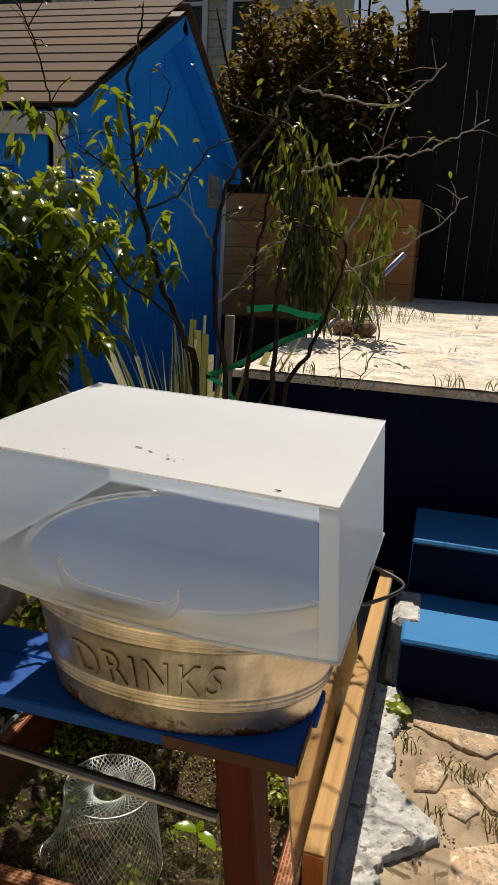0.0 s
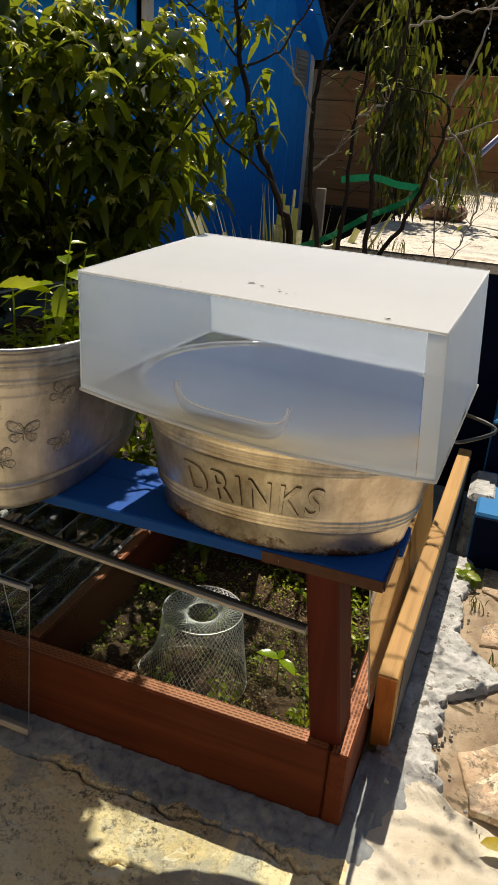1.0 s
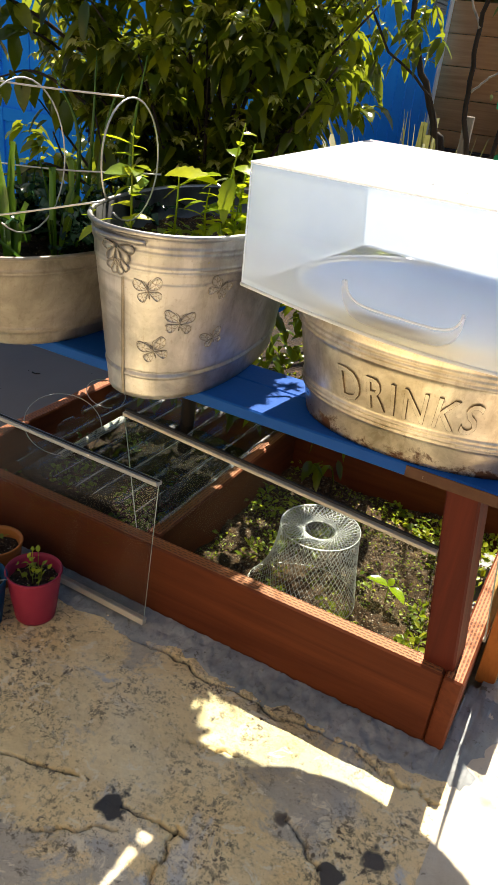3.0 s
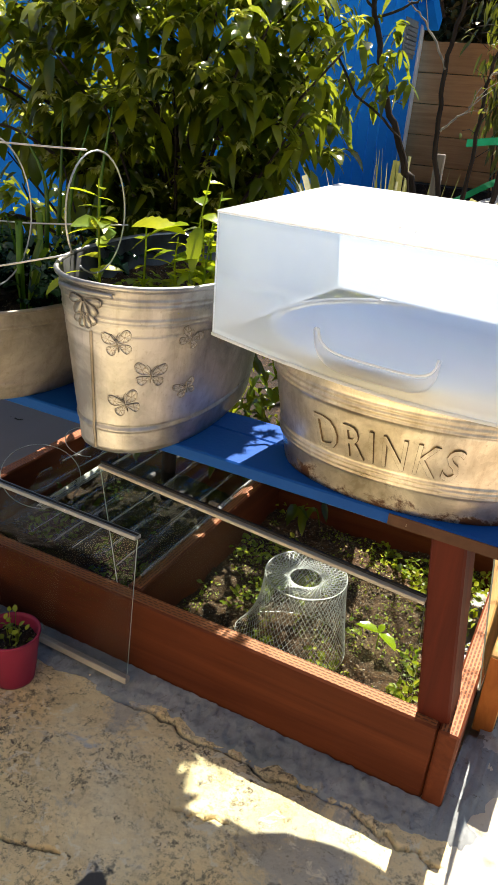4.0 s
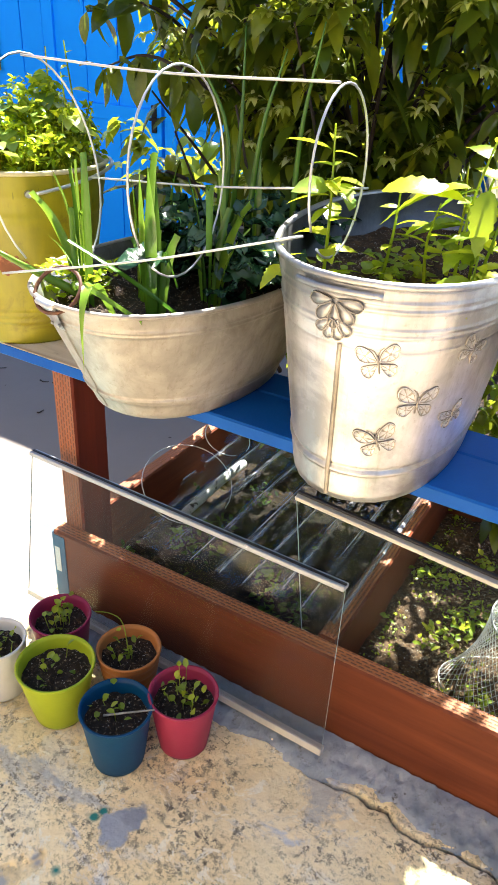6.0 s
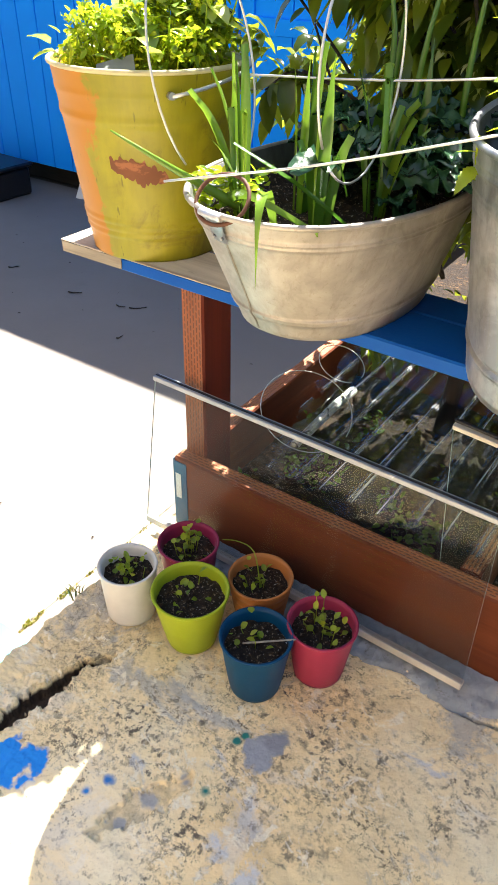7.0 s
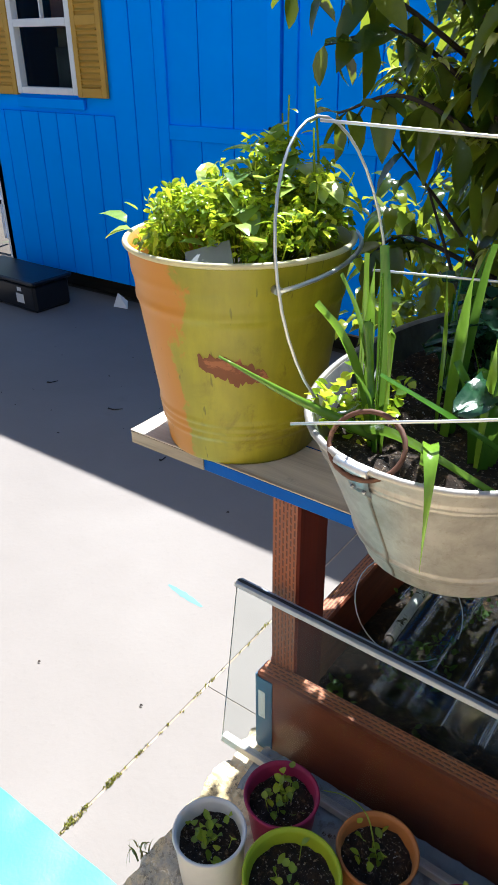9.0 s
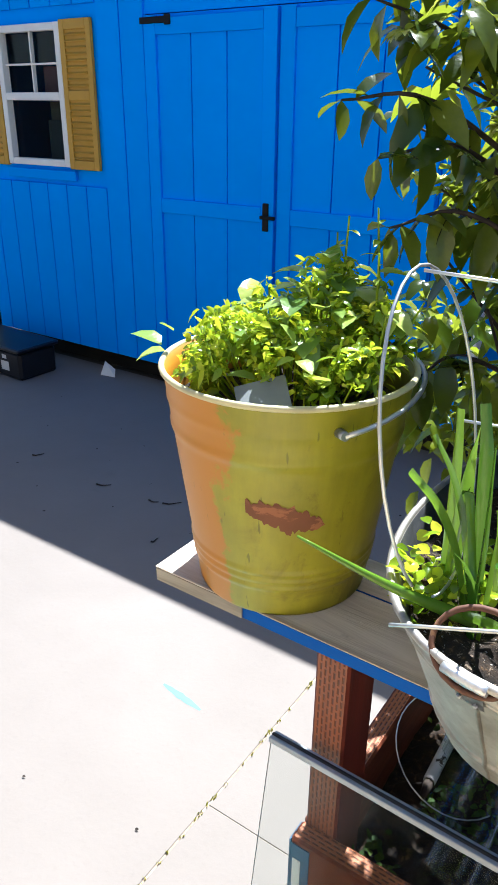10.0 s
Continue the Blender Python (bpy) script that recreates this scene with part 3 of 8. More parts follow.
M["bush_leaf"] = leafy("bush_leaf", (0.005, 0.016, 0.003), (0.034, 0.072, 0.007), (0.22, 0.25, 0.015), 0.15, 0.36, (0.52, 0.62, 0.04))
M["spray_leaf"] = leafy("dark_glossy_leaf", (0.012, 0.065, 0.006), (0.036, 0.145, 0.010), (0.15, 0.27, 0.016), 0.24, 0.24, (0.38, 0.52, 0.02), True)
M["bush_leaf_piece"] = leafy("bush_leaf_single", (0.010, 0.028, 0.006), (0.032, 0.066, 0.010), (0.13, 0.16, 0.014), 0.27, 0.24, (0.44, 0.52, 0.02), True)
# new leaves whose pale colour also paints the bush's glints
M["shoot_leaf"] = leafy("glint_paled_shoot", (0.22, 0.28, 0.03), (0.42, 0.46, 0.10), (0.72, 0.72, 0.32), 0.20, 0.40, (0.7, 0.72, 0.06))
M["tree_leaf"] = leafy("young_tree_leaf", (0.05, 0.08, 0.012), (0.10, 0.13, 0.02), (0.22, 0.20, 0.03), 0.4, 0.4, (0.4, 0.4, 0.05))
M["hedge_leaf"] = leafy("dark_hedge_leaf", (0.006, 0.010, 0.003), (0.018, 0.020, 0.006), (0.26, 0.15, 0.03), 0.7, 0.35, (0.42, 0.28, 0.05))
M["herb_leaf"] = leafy("bright_herb_leaf", (0.025, 0.08, 0.006), (0.26, 0.40, 0.016), (0.84, 0.80, 0.05), 0.18, 0.42, (0.75, 0.88, 0.03))
M["shrub_leaf"] = leafy("dark_shrub_leaf", (0.005, 0.012, 0.003), (0.018, 0.034, 0.005), (0.13, 0.15, 0.014), 0.32, 0.22, (0.4, 0.45, 0.03))
M["weed_leaf"] = leafy("weed_leaf", (0.10, 0.17, 0.012), (0.26, 0.35, 0.025), (0.50, 0.50, 0.03), 0.40, 0.42, (0.5, 0.62, 0.03))
M["bed_green"] = leafy("dark_bed_greens", (0.008, 0.026, 0.004), (0.026, 0.065, 0.008), (0.10, 0.16, 0.015), 0.8, 0.35, (0.3, 0.42, 0.03))
M["onion_leaf"] = leafy("onion_leaf", (0.035, 0.11, 0.010), (0.085, 0.20, 0.016), (0.20, 0.32, 0.026), 0.18, 0.20, (0.28, 0.48, 0.05), True)
M["kale_leaf"] = leafy("dark_crinkled_leaf", (0.010, 0.040, 0.018), (0.024, 0.075, 0.034), (0.06, 0.125, 0.055), 0.22, 0.12, None, True)
M["spike_leaf"] = leafy("striped_spike_leaf", (0.05, 0.08, 0.015), (0.40, 0.38, 0.13), (0.92, 0.88, 0.66), 0.40, 0.30, None, True)
M["grass"] = leafy("grass_tuft", (0.08, 0.11, 0.02), (0.18, 0.18, 0.04), (0.34, 0.28, 0.10), 0.6, 0.3)
M["moss"] = leafy("joint_moss", (0.16, 0.17, 0.02), (0.30, 0.29, 0.035), (0.46, 0.42, 0.08), 0.7, 0.3)
M["yellow_leaf"] = leafy("fallen_yellow_leaf", (0.5, 0.4, 0.03), (0.6, 0.45, 0.04), (0.6, 0.45, 0.04), 0.5, 0.3)

# ==== ground and walls ====
PATIO, TERR = -0.65, 0.86


def structure(name, bm, material, label, category):
    return tagged(part(name, bm, material), label, category, "", "structure")


# the sheet of ground that reaches the horizon
bm = bmesh.new()
bmesh.ops.create_grid(bm, x_segments=8, y_segments=8, size=600)
bmesh.ops.translate(bm, verts=bm.verts, vec=(0, 0, PATIO - 0.06))
structure("ground", bm, M["earth"], "bare brown earth round the garden", "ground")

# patio slabs with open joints
patio = thing("patio", "pale grey concrete patio slabs with weedy joints", "patio", (0, 0, 0), "", "structure")
for x0, x1, y0, y1 in ((-9.0, -1.8230, -3.0, 4.45), (-1.817, -1.30, -3.0, 0.903), (-1.817, -1.30, 0.9042, 1.7610), (-1.817, -1.30, 1.7622, 2.7438), (-1.817, -1.30, 2.7450, 4.45)):
    part("slab", box(x0, x1, y0, y1, PATIO - 0.05, PATIO, 0.002), M["patio"], patio)
part("joint_fill", box(-9, -1.3, -3, 4.45, PATIO - 0.055, PATIO - 0.0025), M["dry_dirt"], patio, "dry soil in the joints")


HAIR = (
    ((-1.24, 1.195), (-0.62, 1.180), 0.022), ((-0.62, 1.180), (-0.05, 1.170), 0.024), ((-0.05, 1.170), (0.13, 1.145), 0.02), ((-0.35, 0.84), (-0.22, 0.85), 0.007), ((-0.25, 0.86), (-0.23, 0.74), 0.007),
    ((-0.33, 1.01), (-0.23, 1.045), 0.008), ((-0.10, 0.98), (-0.01, 0.92), 0.01), ((-0.60, 0.80), (-0.45, 0.845), 0.008), ((-0.45, 0.72), (-0.33, 0.80), 0.008),
)


def floor_height(x, y):
    """Rough old concrete: waves, a crumbled left edge, two open cracks."""
    h = 0.006 * noise.fractal(Vector((x * 2.2, y * 2.2, 0.3)), 0.8, 2.0, 4) + 0.0025 * noise.fractal(Vector((x * 14, y * 14, 1.7)), 0.7, 2.0, 4)
    crumble = max(0.0, min(1.0, (-1.06 - x) / 0.12))
    h += crumble * 0.005 * noise.fractal(Vector((x * 38, y * 38, 5.2)), 0.55, 2.0, 5)
    for (ax, ay), (bx, by), w, deep in (((-1.192, 0.672), (-1.160, 0.878), 0.0185, 0.030), ((-1.160, 0.870), (-1.120, 0.925), 0.009, 0.012), ((-1.15, 0.575), (-1.195, 0.648), 0.018, 0.03), ((-0.930, 0.670), (-0.866, 0.820), 0.021, 0.0085)):
        dx, dy = bx - ax, by - ay
        t = max(0.0, min(1.0, ((x - ax) * dx + (y - ay) * dy) / (dx * dx + dy * dy)))
        d = math.hypot(x - ax - t * dx, y - ay - t * dy) + 0.013 * noise.fractal(Vector((x * 46, y * 46, 4)), 0.7, 2.0, 4)
        ww = w * (0.45 + 0.8 * math.sin(math.pi * min(0.97, max(0.03, t))))
        if d < ww:
            f = min(1.0, (ww - d) / (0.009 if deep > 0.01 else 0.006))
            h -= deep * f * f * (3 - 2 * f)
    # hairline cracks, cut deep enough to take the painted dark
    for (ax, ay), (bx, by), wig in HAIR:
        dx, dy = bx - ax, by - ay
        if not (min(ax, bx) - 0.03 < x < max(ax, bx) + 0.03 and min(ay, by) - 0.03 < y < max(ay, by) + 0.03):
            continue
        t = ((x - ax) * dx + (y - ay) * dy) / (dx * dx + dy * dy)
        if 0 <= t <= 1:
            side = ((x - ax) * dy - (y - ay) * dx) / math.hypot(dx, dy) + wig * noise.fractal(Vector((t * 5, ax * 7, ay * 7)), 0.9, 2.0, 4)
            w = (0.0056 if wig > 0.018 else 0.0040) * (1.0 + 0.8 * noise.noise(Vector((t * 9, ax * 31, 2))))
            h -= 0.016 * max(0.0, 1 - abs(side) / w) ** 0.8
    return h


def sheet(name, x0, x1, y0, y1, step, height, edge=None):
    nx, ny = int((x1 - x0) / step) + 1, int((y1 - y0) / step) + 1
    verts, faces = [], []
    for j in range(ny):
        for i in range(nx):
            x, y = x0 + (x1 - x0) * i / (nx - 1), y0 + (y1 - y0) * j / (ny - 1)
            if edge and i == 0:
                x += edge(y)
            verts.append((x, y, height(x, y)))
    for j in range(ny - 1):
        for i in range(nx - 1):
            a = j * nx + i
            faces.append((a, a + 1, a + nx + 1, a + nx))
    me = bpy.data.meshes.new(name)
    me.from_pydata(verts, [], faces)
    for p in me.polygons:
        p.use_smooth = True
    return me


landing = thing("landing", "old cracked yellowish concrete landing with worn paint", "concrete floor", (0, 0, 0), "", "structure")
def span(*runs):
    """Grid lines: (from, to, step) runs end to end."""
    out = []
    for a, b, step in runs:
        n = max(1, round((b - a) / step))
        out += [a + (b - a) * k / n for k in range(n)]
    return out + [runs[-1][1]]


XS = span((-1.285, -1.235, 0.004), (-1.235, -1.10, 0.0016), (-1.10, -0.955, 0.0035), (-0.955, -0.845, 0.0016), (-0.845, 0.135, 0.0036))
YS = span((0.35, 0.56, 0.005), (0.56, 0.93, 0.0018), (0.93, 1.13, 0.0036), (1.13, 1.225, 0.0020), (1.225, 1.45, 0.008))
verts, faces = [], []
for y in YS:
    for i, x in enumerate(XS):
        if i == 0:
            x += 0.022 * noise.fractal(Vector((y * 9, 3, 0)), 0.7, 2.0, 4)
        verts.append((x, y, floor_height(x, y)))
for j in range(len(YS) - 1):
    for i in range(len(XS) - 1):
        q = j * len(XS) + i
        faces.append((q, q + 1, q + len(XS) + 1, q + len(XS)))
me = bpy.data.meshes.new("surface")
me.from_pydata(verts, [], faces)
me.polygons.foreach_set("use_smooth", [True] * len(faces))
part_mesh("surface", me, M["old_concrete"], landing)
part("near_slab", box(-1.285, 0.135, -3.0, 0.352, -0.3, -0.002), M["old_concrete"], landing)
part("body", box(-1.278, 0.30, 0.352, 3.08, -0.64, -0.06), M["grey_concrete"], landing)
part("side_wall", box(-1.284, -1.272, -3.0, 3.08, -0.64, -0.05), M["grey_concrete"], landing)
# grey mortar smeared along the foot of the raised bed
bm = bmesh.new()
rows = []
for k in range(480):
    x = -1.24 + 1.46 * k / 479
    n1 = 1.197 + 0.022 * noise.fractal(Vector((x * 9, 0.5, 2)), 0.7, 2.0, 6) - 0.03 * max(0, x) + 0.02 * x
    far = 1.262 if x < 0.096 else 1.262 + 0.21 * min(1.0, (x - 0.096) / 0.01)
    row = [bm.verts.new((x, n1 - 0.010, -0.006))]
    for q in range(14):
        y = n1 + (far - n1) * q / 13
        rise = 0.004 + 0.010 * min(1.0, (y - n1) / 0.06) + (0.0045 if x < 0.1 else 0.0065) * noise.fractal(Vector((x * 42, y * 42, 3)), 0.6, 2.0, 5)
        ebb = max(0.0, min(1.0, (0.205 + 0.05 * noise.fractal(Vector((y * 11, 4, x * 3)), 0.7, 2.0, 4) - x) / 0.045))
        row.append(bm.verts.new((x, y, rise * ebb - 0.012 * (1 - ebb))))
    rows.append(row)
for a, b in zip(rows, rows[1:]):
    for k in range(14):
        bm.faces.new((a[k], b[k], b[k + 1], a[k + 1])).smooth = True
part("mortar_seam", bm, M["grey_concrete"], landing, "grey mortar along the bed's foot")

# the path beside the bed: dirt, white crusted concrete and flagstones
path = thing("garden_path", "broken flagstone path with white crusted concrete and dry dirt", "path", (0, 0, 0), "", "structure")
part_mesh(
    "dirt", sheet("dirt", 0.135, 2.4, 0.35, 2.395, 0.016, lambda x, y: -0.002 - 0.022 * max(0.0, min(1.0, (1.46 - y) / 0.08)) + 0.009 * noise.fractal(Vector((x * 9, y * 9, 0.9)), 0.8, 2.0, 5)), M["dry_dirt"], path
)
part("near_bed", box(0.135, 2.4, -3.0, 0.352, -0.3, 0.0), M["dry_dirt"], path)


def crust_edge(y):
    """How far the white crust reaches from the plank."""
    e = 0.262 - 0.02 * max(0.0, (y - 1.95) / 0.4) + 0.03 * noise.fractal(Vector((y * 7, 1.5, 0)), 0.8, 2.0, 4)
    return e + 0.135 * math.exp(-(((y - 1.845) / 0.085) ** 2)) + 0.075 * math.exp(-(((y - 1.37) / 0.05) ** 2)) + 0.16 * max(0.0, min(1.0, (1.42 - y) / 0.10)) + 0.016 * noise.fractal(Vector((y * 46, 7.5, 0)), 0.6, 2.0, 4)


verts, faces = [], []
NY, NX = 260, 30
for j in range(NY + 1):
    y = 0.36 + 2.03 * j / NY
    e = crust_edge(y)
    for i in range(NX + 1):
        f = i / NX
        x = 0.128 + (e - 0.128) * f
        worn = min(1.0, max(0.0, (y - 1.40 + 0.05 * noise.noise(Vector((x * 14, y * 14, 4)))) / 0.06))
        flat = floor_height(min(x, 0.13), y) * (1 - worn) * (1 - f)
        z = flat + 0.001 * min(1.0, f * 6) - 0.003 * (f == 0) + worn * (0.012 + 0.010 * min(1.0, f * 2.5)) + (0.0010 + 0.0052 * worn) * noise.fractal(Vector((x * 52, y * 52, 2.2)), 0.40, 2.0, 6)
        verts.append((x, y, z - (0.03 if i == NX else 0.0)))
for j in range(NY):
    for i in range(NX):
        q = j * (NX + 1) + i
        faces.append((q, q + 1, q + NX + 2, q + NX + 1))
me = bpy.data.meshes.new("white_crust")
me.from_pydata(verts, [], faces)
for p in me.polygons:
    p.use_smooth = True
crust = part_mesh("white_crust", me, M["crust"], path, "rough white crusted concrete, smooth and yellowed at its near end")
crust.data.materials.append(M["sun_toned"])
for p in crust.data.polygons:
    if p.center.y + 0.05 * noise.noise(p.center * 14) < 1.43:
        p.material_index = 1
# loose grit along the crust's edge and over the dirt
verts, faces = [], []
for k in range(260):
    y = rnd(0.9, 2.38)
    x = crust_edge(y) + rnd(-0.05, 0.03) + (rnd(0, 0.45) if k % 3 == 0 else 0)
    r = rnd(0.0015, 0.0046) * (1.5 if k % 9 == 0 else 1)
    o = len(verts)
    ring = [(x + r * rnd(0.7, 1.2) * math.cos(a), y + r * rnd(0.7, 1.2) * math.sin(a), 0.002) for a in (0.2, 1.5, 2.7, 4.0, 5.3)]
    verts += ring + [(p[0] * 0.6 + x * 0.4, p[1] * 0.6 + y * 0.4, 0.0075 + r * rnd(0.1, 0.4)) for p in ring]
    faces += [(o + i, o + (i + 1) % 5, o + 5 + (i + 1) % 5, o + 5 + i) for i in range(5)] + [(o + 5, o + 6, o + 7, o + 8, o + 9)]
me = bpy.data.meshes.new("grit")
me.from_pydata(verts, [], faces)
part_mesh("grit", me, M["crust"], path, "loose grey grit")["kind"] = "stuff"
STONES = (
    ((0.30, 2.385), (0.46, 2.39), (0.60, 2.36), (0.56, 2.22), (0.50, 2.165), (0.40, 2.20), (0.30, 2.245)),
    ((0.455, 2.035), (0.53, 2.14), (0.72, 2.16), (0.74, 1.98), (0.60, 1.93), (0.50, 1.965)),
    ((0.385, 1.995), (0.44, 2.02), (0.475, 1.95), (0.44, 1.905), (0.40, 1.92)),
    ((0.315, 2.06), (0.37, 2.13), (0.40, 2.07), (0.37, 1.985), (0.315, 1.975)),
    ((0.40, 1.80), (0.54, 1.87), (0.70, 1.84), (0.68, 1.62), (0.52, 1.58), (0.40, 1.66)),
    ((0.62, 2.39), (0.95, 2.39), (0.96, 2.2), (0.78, 2.18), (0.62, 2.24)),
    ((0.30, 1.56), (0.38, 1.62), (0.48, 1.55), (0.46, 1.40), (0.34, 1.42)),
    ((0.50, 1.53), (0.74, 1.57), (0.80, 1.30), (0.60, 1.22), (0.50, 1.34)),
    ((0.42, 1.18), (0.58, 1.18), (0.60, 0.92), (0.40, 0.88), (0.34, 1.02)),
    ((0.78, 1.93), (1.05, 1.98), (1.08, 1.65), (0.76, 1.60)),
    ((0.64, 1.16), (0.92, 1.25), (0.95, 0.9), (0.66, 0.86)),
    ((0.22, 0.82), (0.44, 0.84), (0.46, 0.58), (0.24, 0.56)),
)
for n, st in enumerate(STONES):
    c = sum((Vector((*p, 0)) for p in st), Vector()) / len(st)
    ring = []
    for k, p in enumerate(st):
        q = st[(k + 1) % len(st)]
        for f in (0.0, 0.25, 0.5, 0.75):
            v = Vector((p[0] + (q[0] - p[0]) * f, p[1] + (q[1] - p[1]) * f, 0))
            ring.append(v + (v - c) * 0.10 * noise.noise(Vector((v.x * 19, v.y * 19, n))))
    bm = bmesh.new()
    low = [bm.verts.new((v.x, v.y, -0.012)) for v in ring]
    mid = [bm.verts.new((v.x, v.y, 0.0045 + 0.0015 * noise.noise(v * 20))) for v in ring]
    top = [bm.verts.new(c + (v - c) * 0.975 + Vector((0, 0, 0.0070 + 0.002 * noise.noise(v * 9)))) for v in ring]
    inn = [bm.verts.new(c + (v - c) * 0.5 + Vector((0, 0, 0.0075 + 0.002 * noise.noise(v * 12)))) for v in ring]
    k1 = len(ring)
    for a_, b_ in ((low, mid), (mid, top), (top, inn)):
        for k in range(k1):
            bm.faces.new((a_[k], a_[(k + 1) % k1], b_[(k + 1) % k1], b_[k])).smooth = True
    bm.faces.new(inn).smooth = True
    bmesh.ops.recalc_face_normals(bm, faces=bm.faces)
    part("flagstone", bm, M["flagstone"], path, "tan flagstone")

# steps up to the terrace and its retaining wall
steps = thing("garden_steps", "worn blue-painted concrete steps with chipped edges", "steps", (0, 0, 0), "", "structure")
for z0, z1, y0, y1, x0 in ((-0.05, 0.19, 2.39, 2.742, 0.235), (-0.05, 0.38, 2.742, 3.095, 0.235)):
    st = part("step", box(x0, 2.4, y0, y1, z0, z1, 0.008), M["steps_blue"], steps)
    # riser's shade put into a navy far darker than the tread
    part("riser", box(x0 + 0.004, 2.39, y0 - 0.006, y0 - 0.001, 0.0 if z0 < 0 and z1 < 0.3 else 0.19, z1 - 0.012), M["wall_blue"], st, "riser, its shade painted as dark navy")
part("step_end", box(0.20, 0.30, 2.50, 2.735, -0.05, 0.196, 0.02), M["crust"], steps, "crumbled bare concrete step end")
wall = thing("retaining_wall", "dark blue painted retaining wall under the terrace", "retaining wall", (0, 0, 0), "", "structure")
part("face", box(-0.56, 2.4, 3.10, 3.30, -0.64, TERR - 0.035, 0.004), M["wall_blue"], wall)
terr = thing("terrace", "sunlit weathered concrete terrace with weeds at its edge", "terrace", (0, 0, 0), "", "structure")
part_mesh("slab", sheet("slab", -0.50, 2.6, 3.085, 9.0, 0.05, lambda x, y: TERR + 0.010 * noise.fractal(Vector((x * 2, y * 2, 5)), 0.8, 2.0, 4)), M["terrace"], terr)
part("slab_edge", box(-0.54, 2.4, 3.085, 3.12, TERR - 0.04, TERR - 0.008, 0.004), M["terrace"], terr)
part("upper_soil", box(-2.2, -0.48, 7.75, 9.3, -0.6, 0.595), M["soil"], terr, "dark soil under the planter")
part("lower_soil", box(-1.262, -0.56, 2.12, 7.75, -0.64, 0.12), M["soil"], terr, "dark soil behind the bed")
part("upper_bank", box(-0.55, 2.6, 3.30, 9.0, -0.6, TERR - 0.03), M["earth"], terr)

# ==== shed ====
SX0, SX1, SY0, SY1, SZ0, SZ1, SZR = -6.06, -2.02, 4.37, 7.70, -0.48, 2.02, 2.93
shed = thing("shed", "bright blue wooden garden shed with brown shingle roof", "shed", (SX0, SY0, PATIO))
SH = Matrix.Translation((-SX0, -SY0, -PATIO))


def shed_part(name, bm, material, label="", parent=None):
    bmesh.ops.transform(bm, matrix=SH, verts=bm.verts)
    return part(name, bm, material, parent or shed, label)


DOOR0, DOOR1 = -4.26, -2.30
VENT = (7.13, 7.50, 1.66, 1.96)
M["vent_grey"] = painted("pale_grey_vent", (0.30, 0.34, 0.36), 0.6, None)
WIN = (-5.64, -4.99, 0.82, 1.71)
for x0, x1, z0, z1 in ((SX0, WIN[0], SZ0, SZ1), (WIN[0], WIN[1], SZ0, WIN[2]), (WIN[0], WIN[1], WIN[3], SZ1), (WIN[1], DOOR0, SZ0, SZ1), (DOOR0, DOOR1, 1.715, SZ1), (DOOR1, SX1, SZ0, SZ1)):
    shed_part("wall_panel", box(x0, x1, SY0, SY0 + 0.06, z0, z1), M["shed_blue"])
for k in range(22):
    x = SX0 + 0.10 + k * 0.2
    if x > SX1 - 0.05 or DOOR0 - 0.03 < x < DOOR1 + 0.03:
        continue
    spans = [(SZ0, 0.70), (1.80, SZ1)] if WIN[0] - 0.34 < x < WIN[1] + 0.34 else [(SZ0, SZ1)]
    for a, b in spans:
        shed_part("siding_board", box(x - 0.0955, min(x + 0.0955, SX1), SY0 - 0.020, SY0 + 0.002, a, b, 0.003), M["shed_blue"])
# gable wall toward the garden
bm = bmesh.new()
prof = [(SY0, SZ0), (SY1, SZ0), (SY1, SZ1), ((SY0 + SY1) / 2, SZR), (SY0, SZ1)]
for q in (0, 1):
    vs = [bm.verts.new((SX1 - 0.06 * q, y, z)) for y, z in prof]
    bm.faces.new(vs if q == 0 else vs[::-1])
    if q:
        for k in range(5):
            bm.faces.new((old[k], vs[k], vs[(k + 1) % 5], old[(k + 1) % 5]))
    old = vs
shed_part("gable_wall", bm, M["shed_blue"])
bm = bmesh.new()
vs = [bm.verts.new((SX0 + 0.03, y, z)) for y, z in prof]
bm.faces.new(vs)
shed_part("far_wall", bm, M["shed_blue"])
shed_part("rear_wall", box(SX0, SX1, SY1 - 0.06, SY1, SZ0, SZ1), M["shed_blue"])
shed_part("floor_deck", box(SX0, SX1, SY0, SY1, SZ0 - 0.005, SZ0 + 0.03), M["grey_wood"])
for y in (SY0 + 0.25, SY0 + 1.6, SY1 - 0.25):
    shed_part("skid", box(SX0, SX1, y, y + 0.09, PATIO - 0.05, SZ0 - 0.006), M["dark_timber"])
for k in range(12):
    y = SY0 + 0.15 + k * 0.27
    ztop = SZ1 + (SZR - SZ1) * (1 - abs(y - (SY0 + SY1) / 2) / ((SY1 - SY0) / 2)) - 0.03
    shed_part("gable_board", box(SX1 - 0.002, SX1 + 0.010, y - 0.128, y + 0.128, SZ0, ztop - 0.08, 0.002), M["shed_blue"])
for y0, y1 in ((SY0 - 0.016, SY0 + 0.07), (SY1 - 0.07, SY1 + 0.012)):
    shed_part("corner_trim", box(SX1 - 0.01, SX1 + 0.024, y0, y1, SZ0, SZ1 - 0.02, 0.003), M["white_trim"], "white corner trim")
shed_part("corner_trim", box(SX0 - 0.02, SX0 + 0.06, SY0 - 0.02, SY0 + 0.02, SZ0, SZ1, 0.003), M["white_trim"], "white corner trim")
vent = shed_part("vent", box(SX1 + 0.011, SX1 + 0.020, VENT[0], VENT[1], VENT[2], VENT[3], 0.003), M["vent_grey"], "pale grey louvred vent")
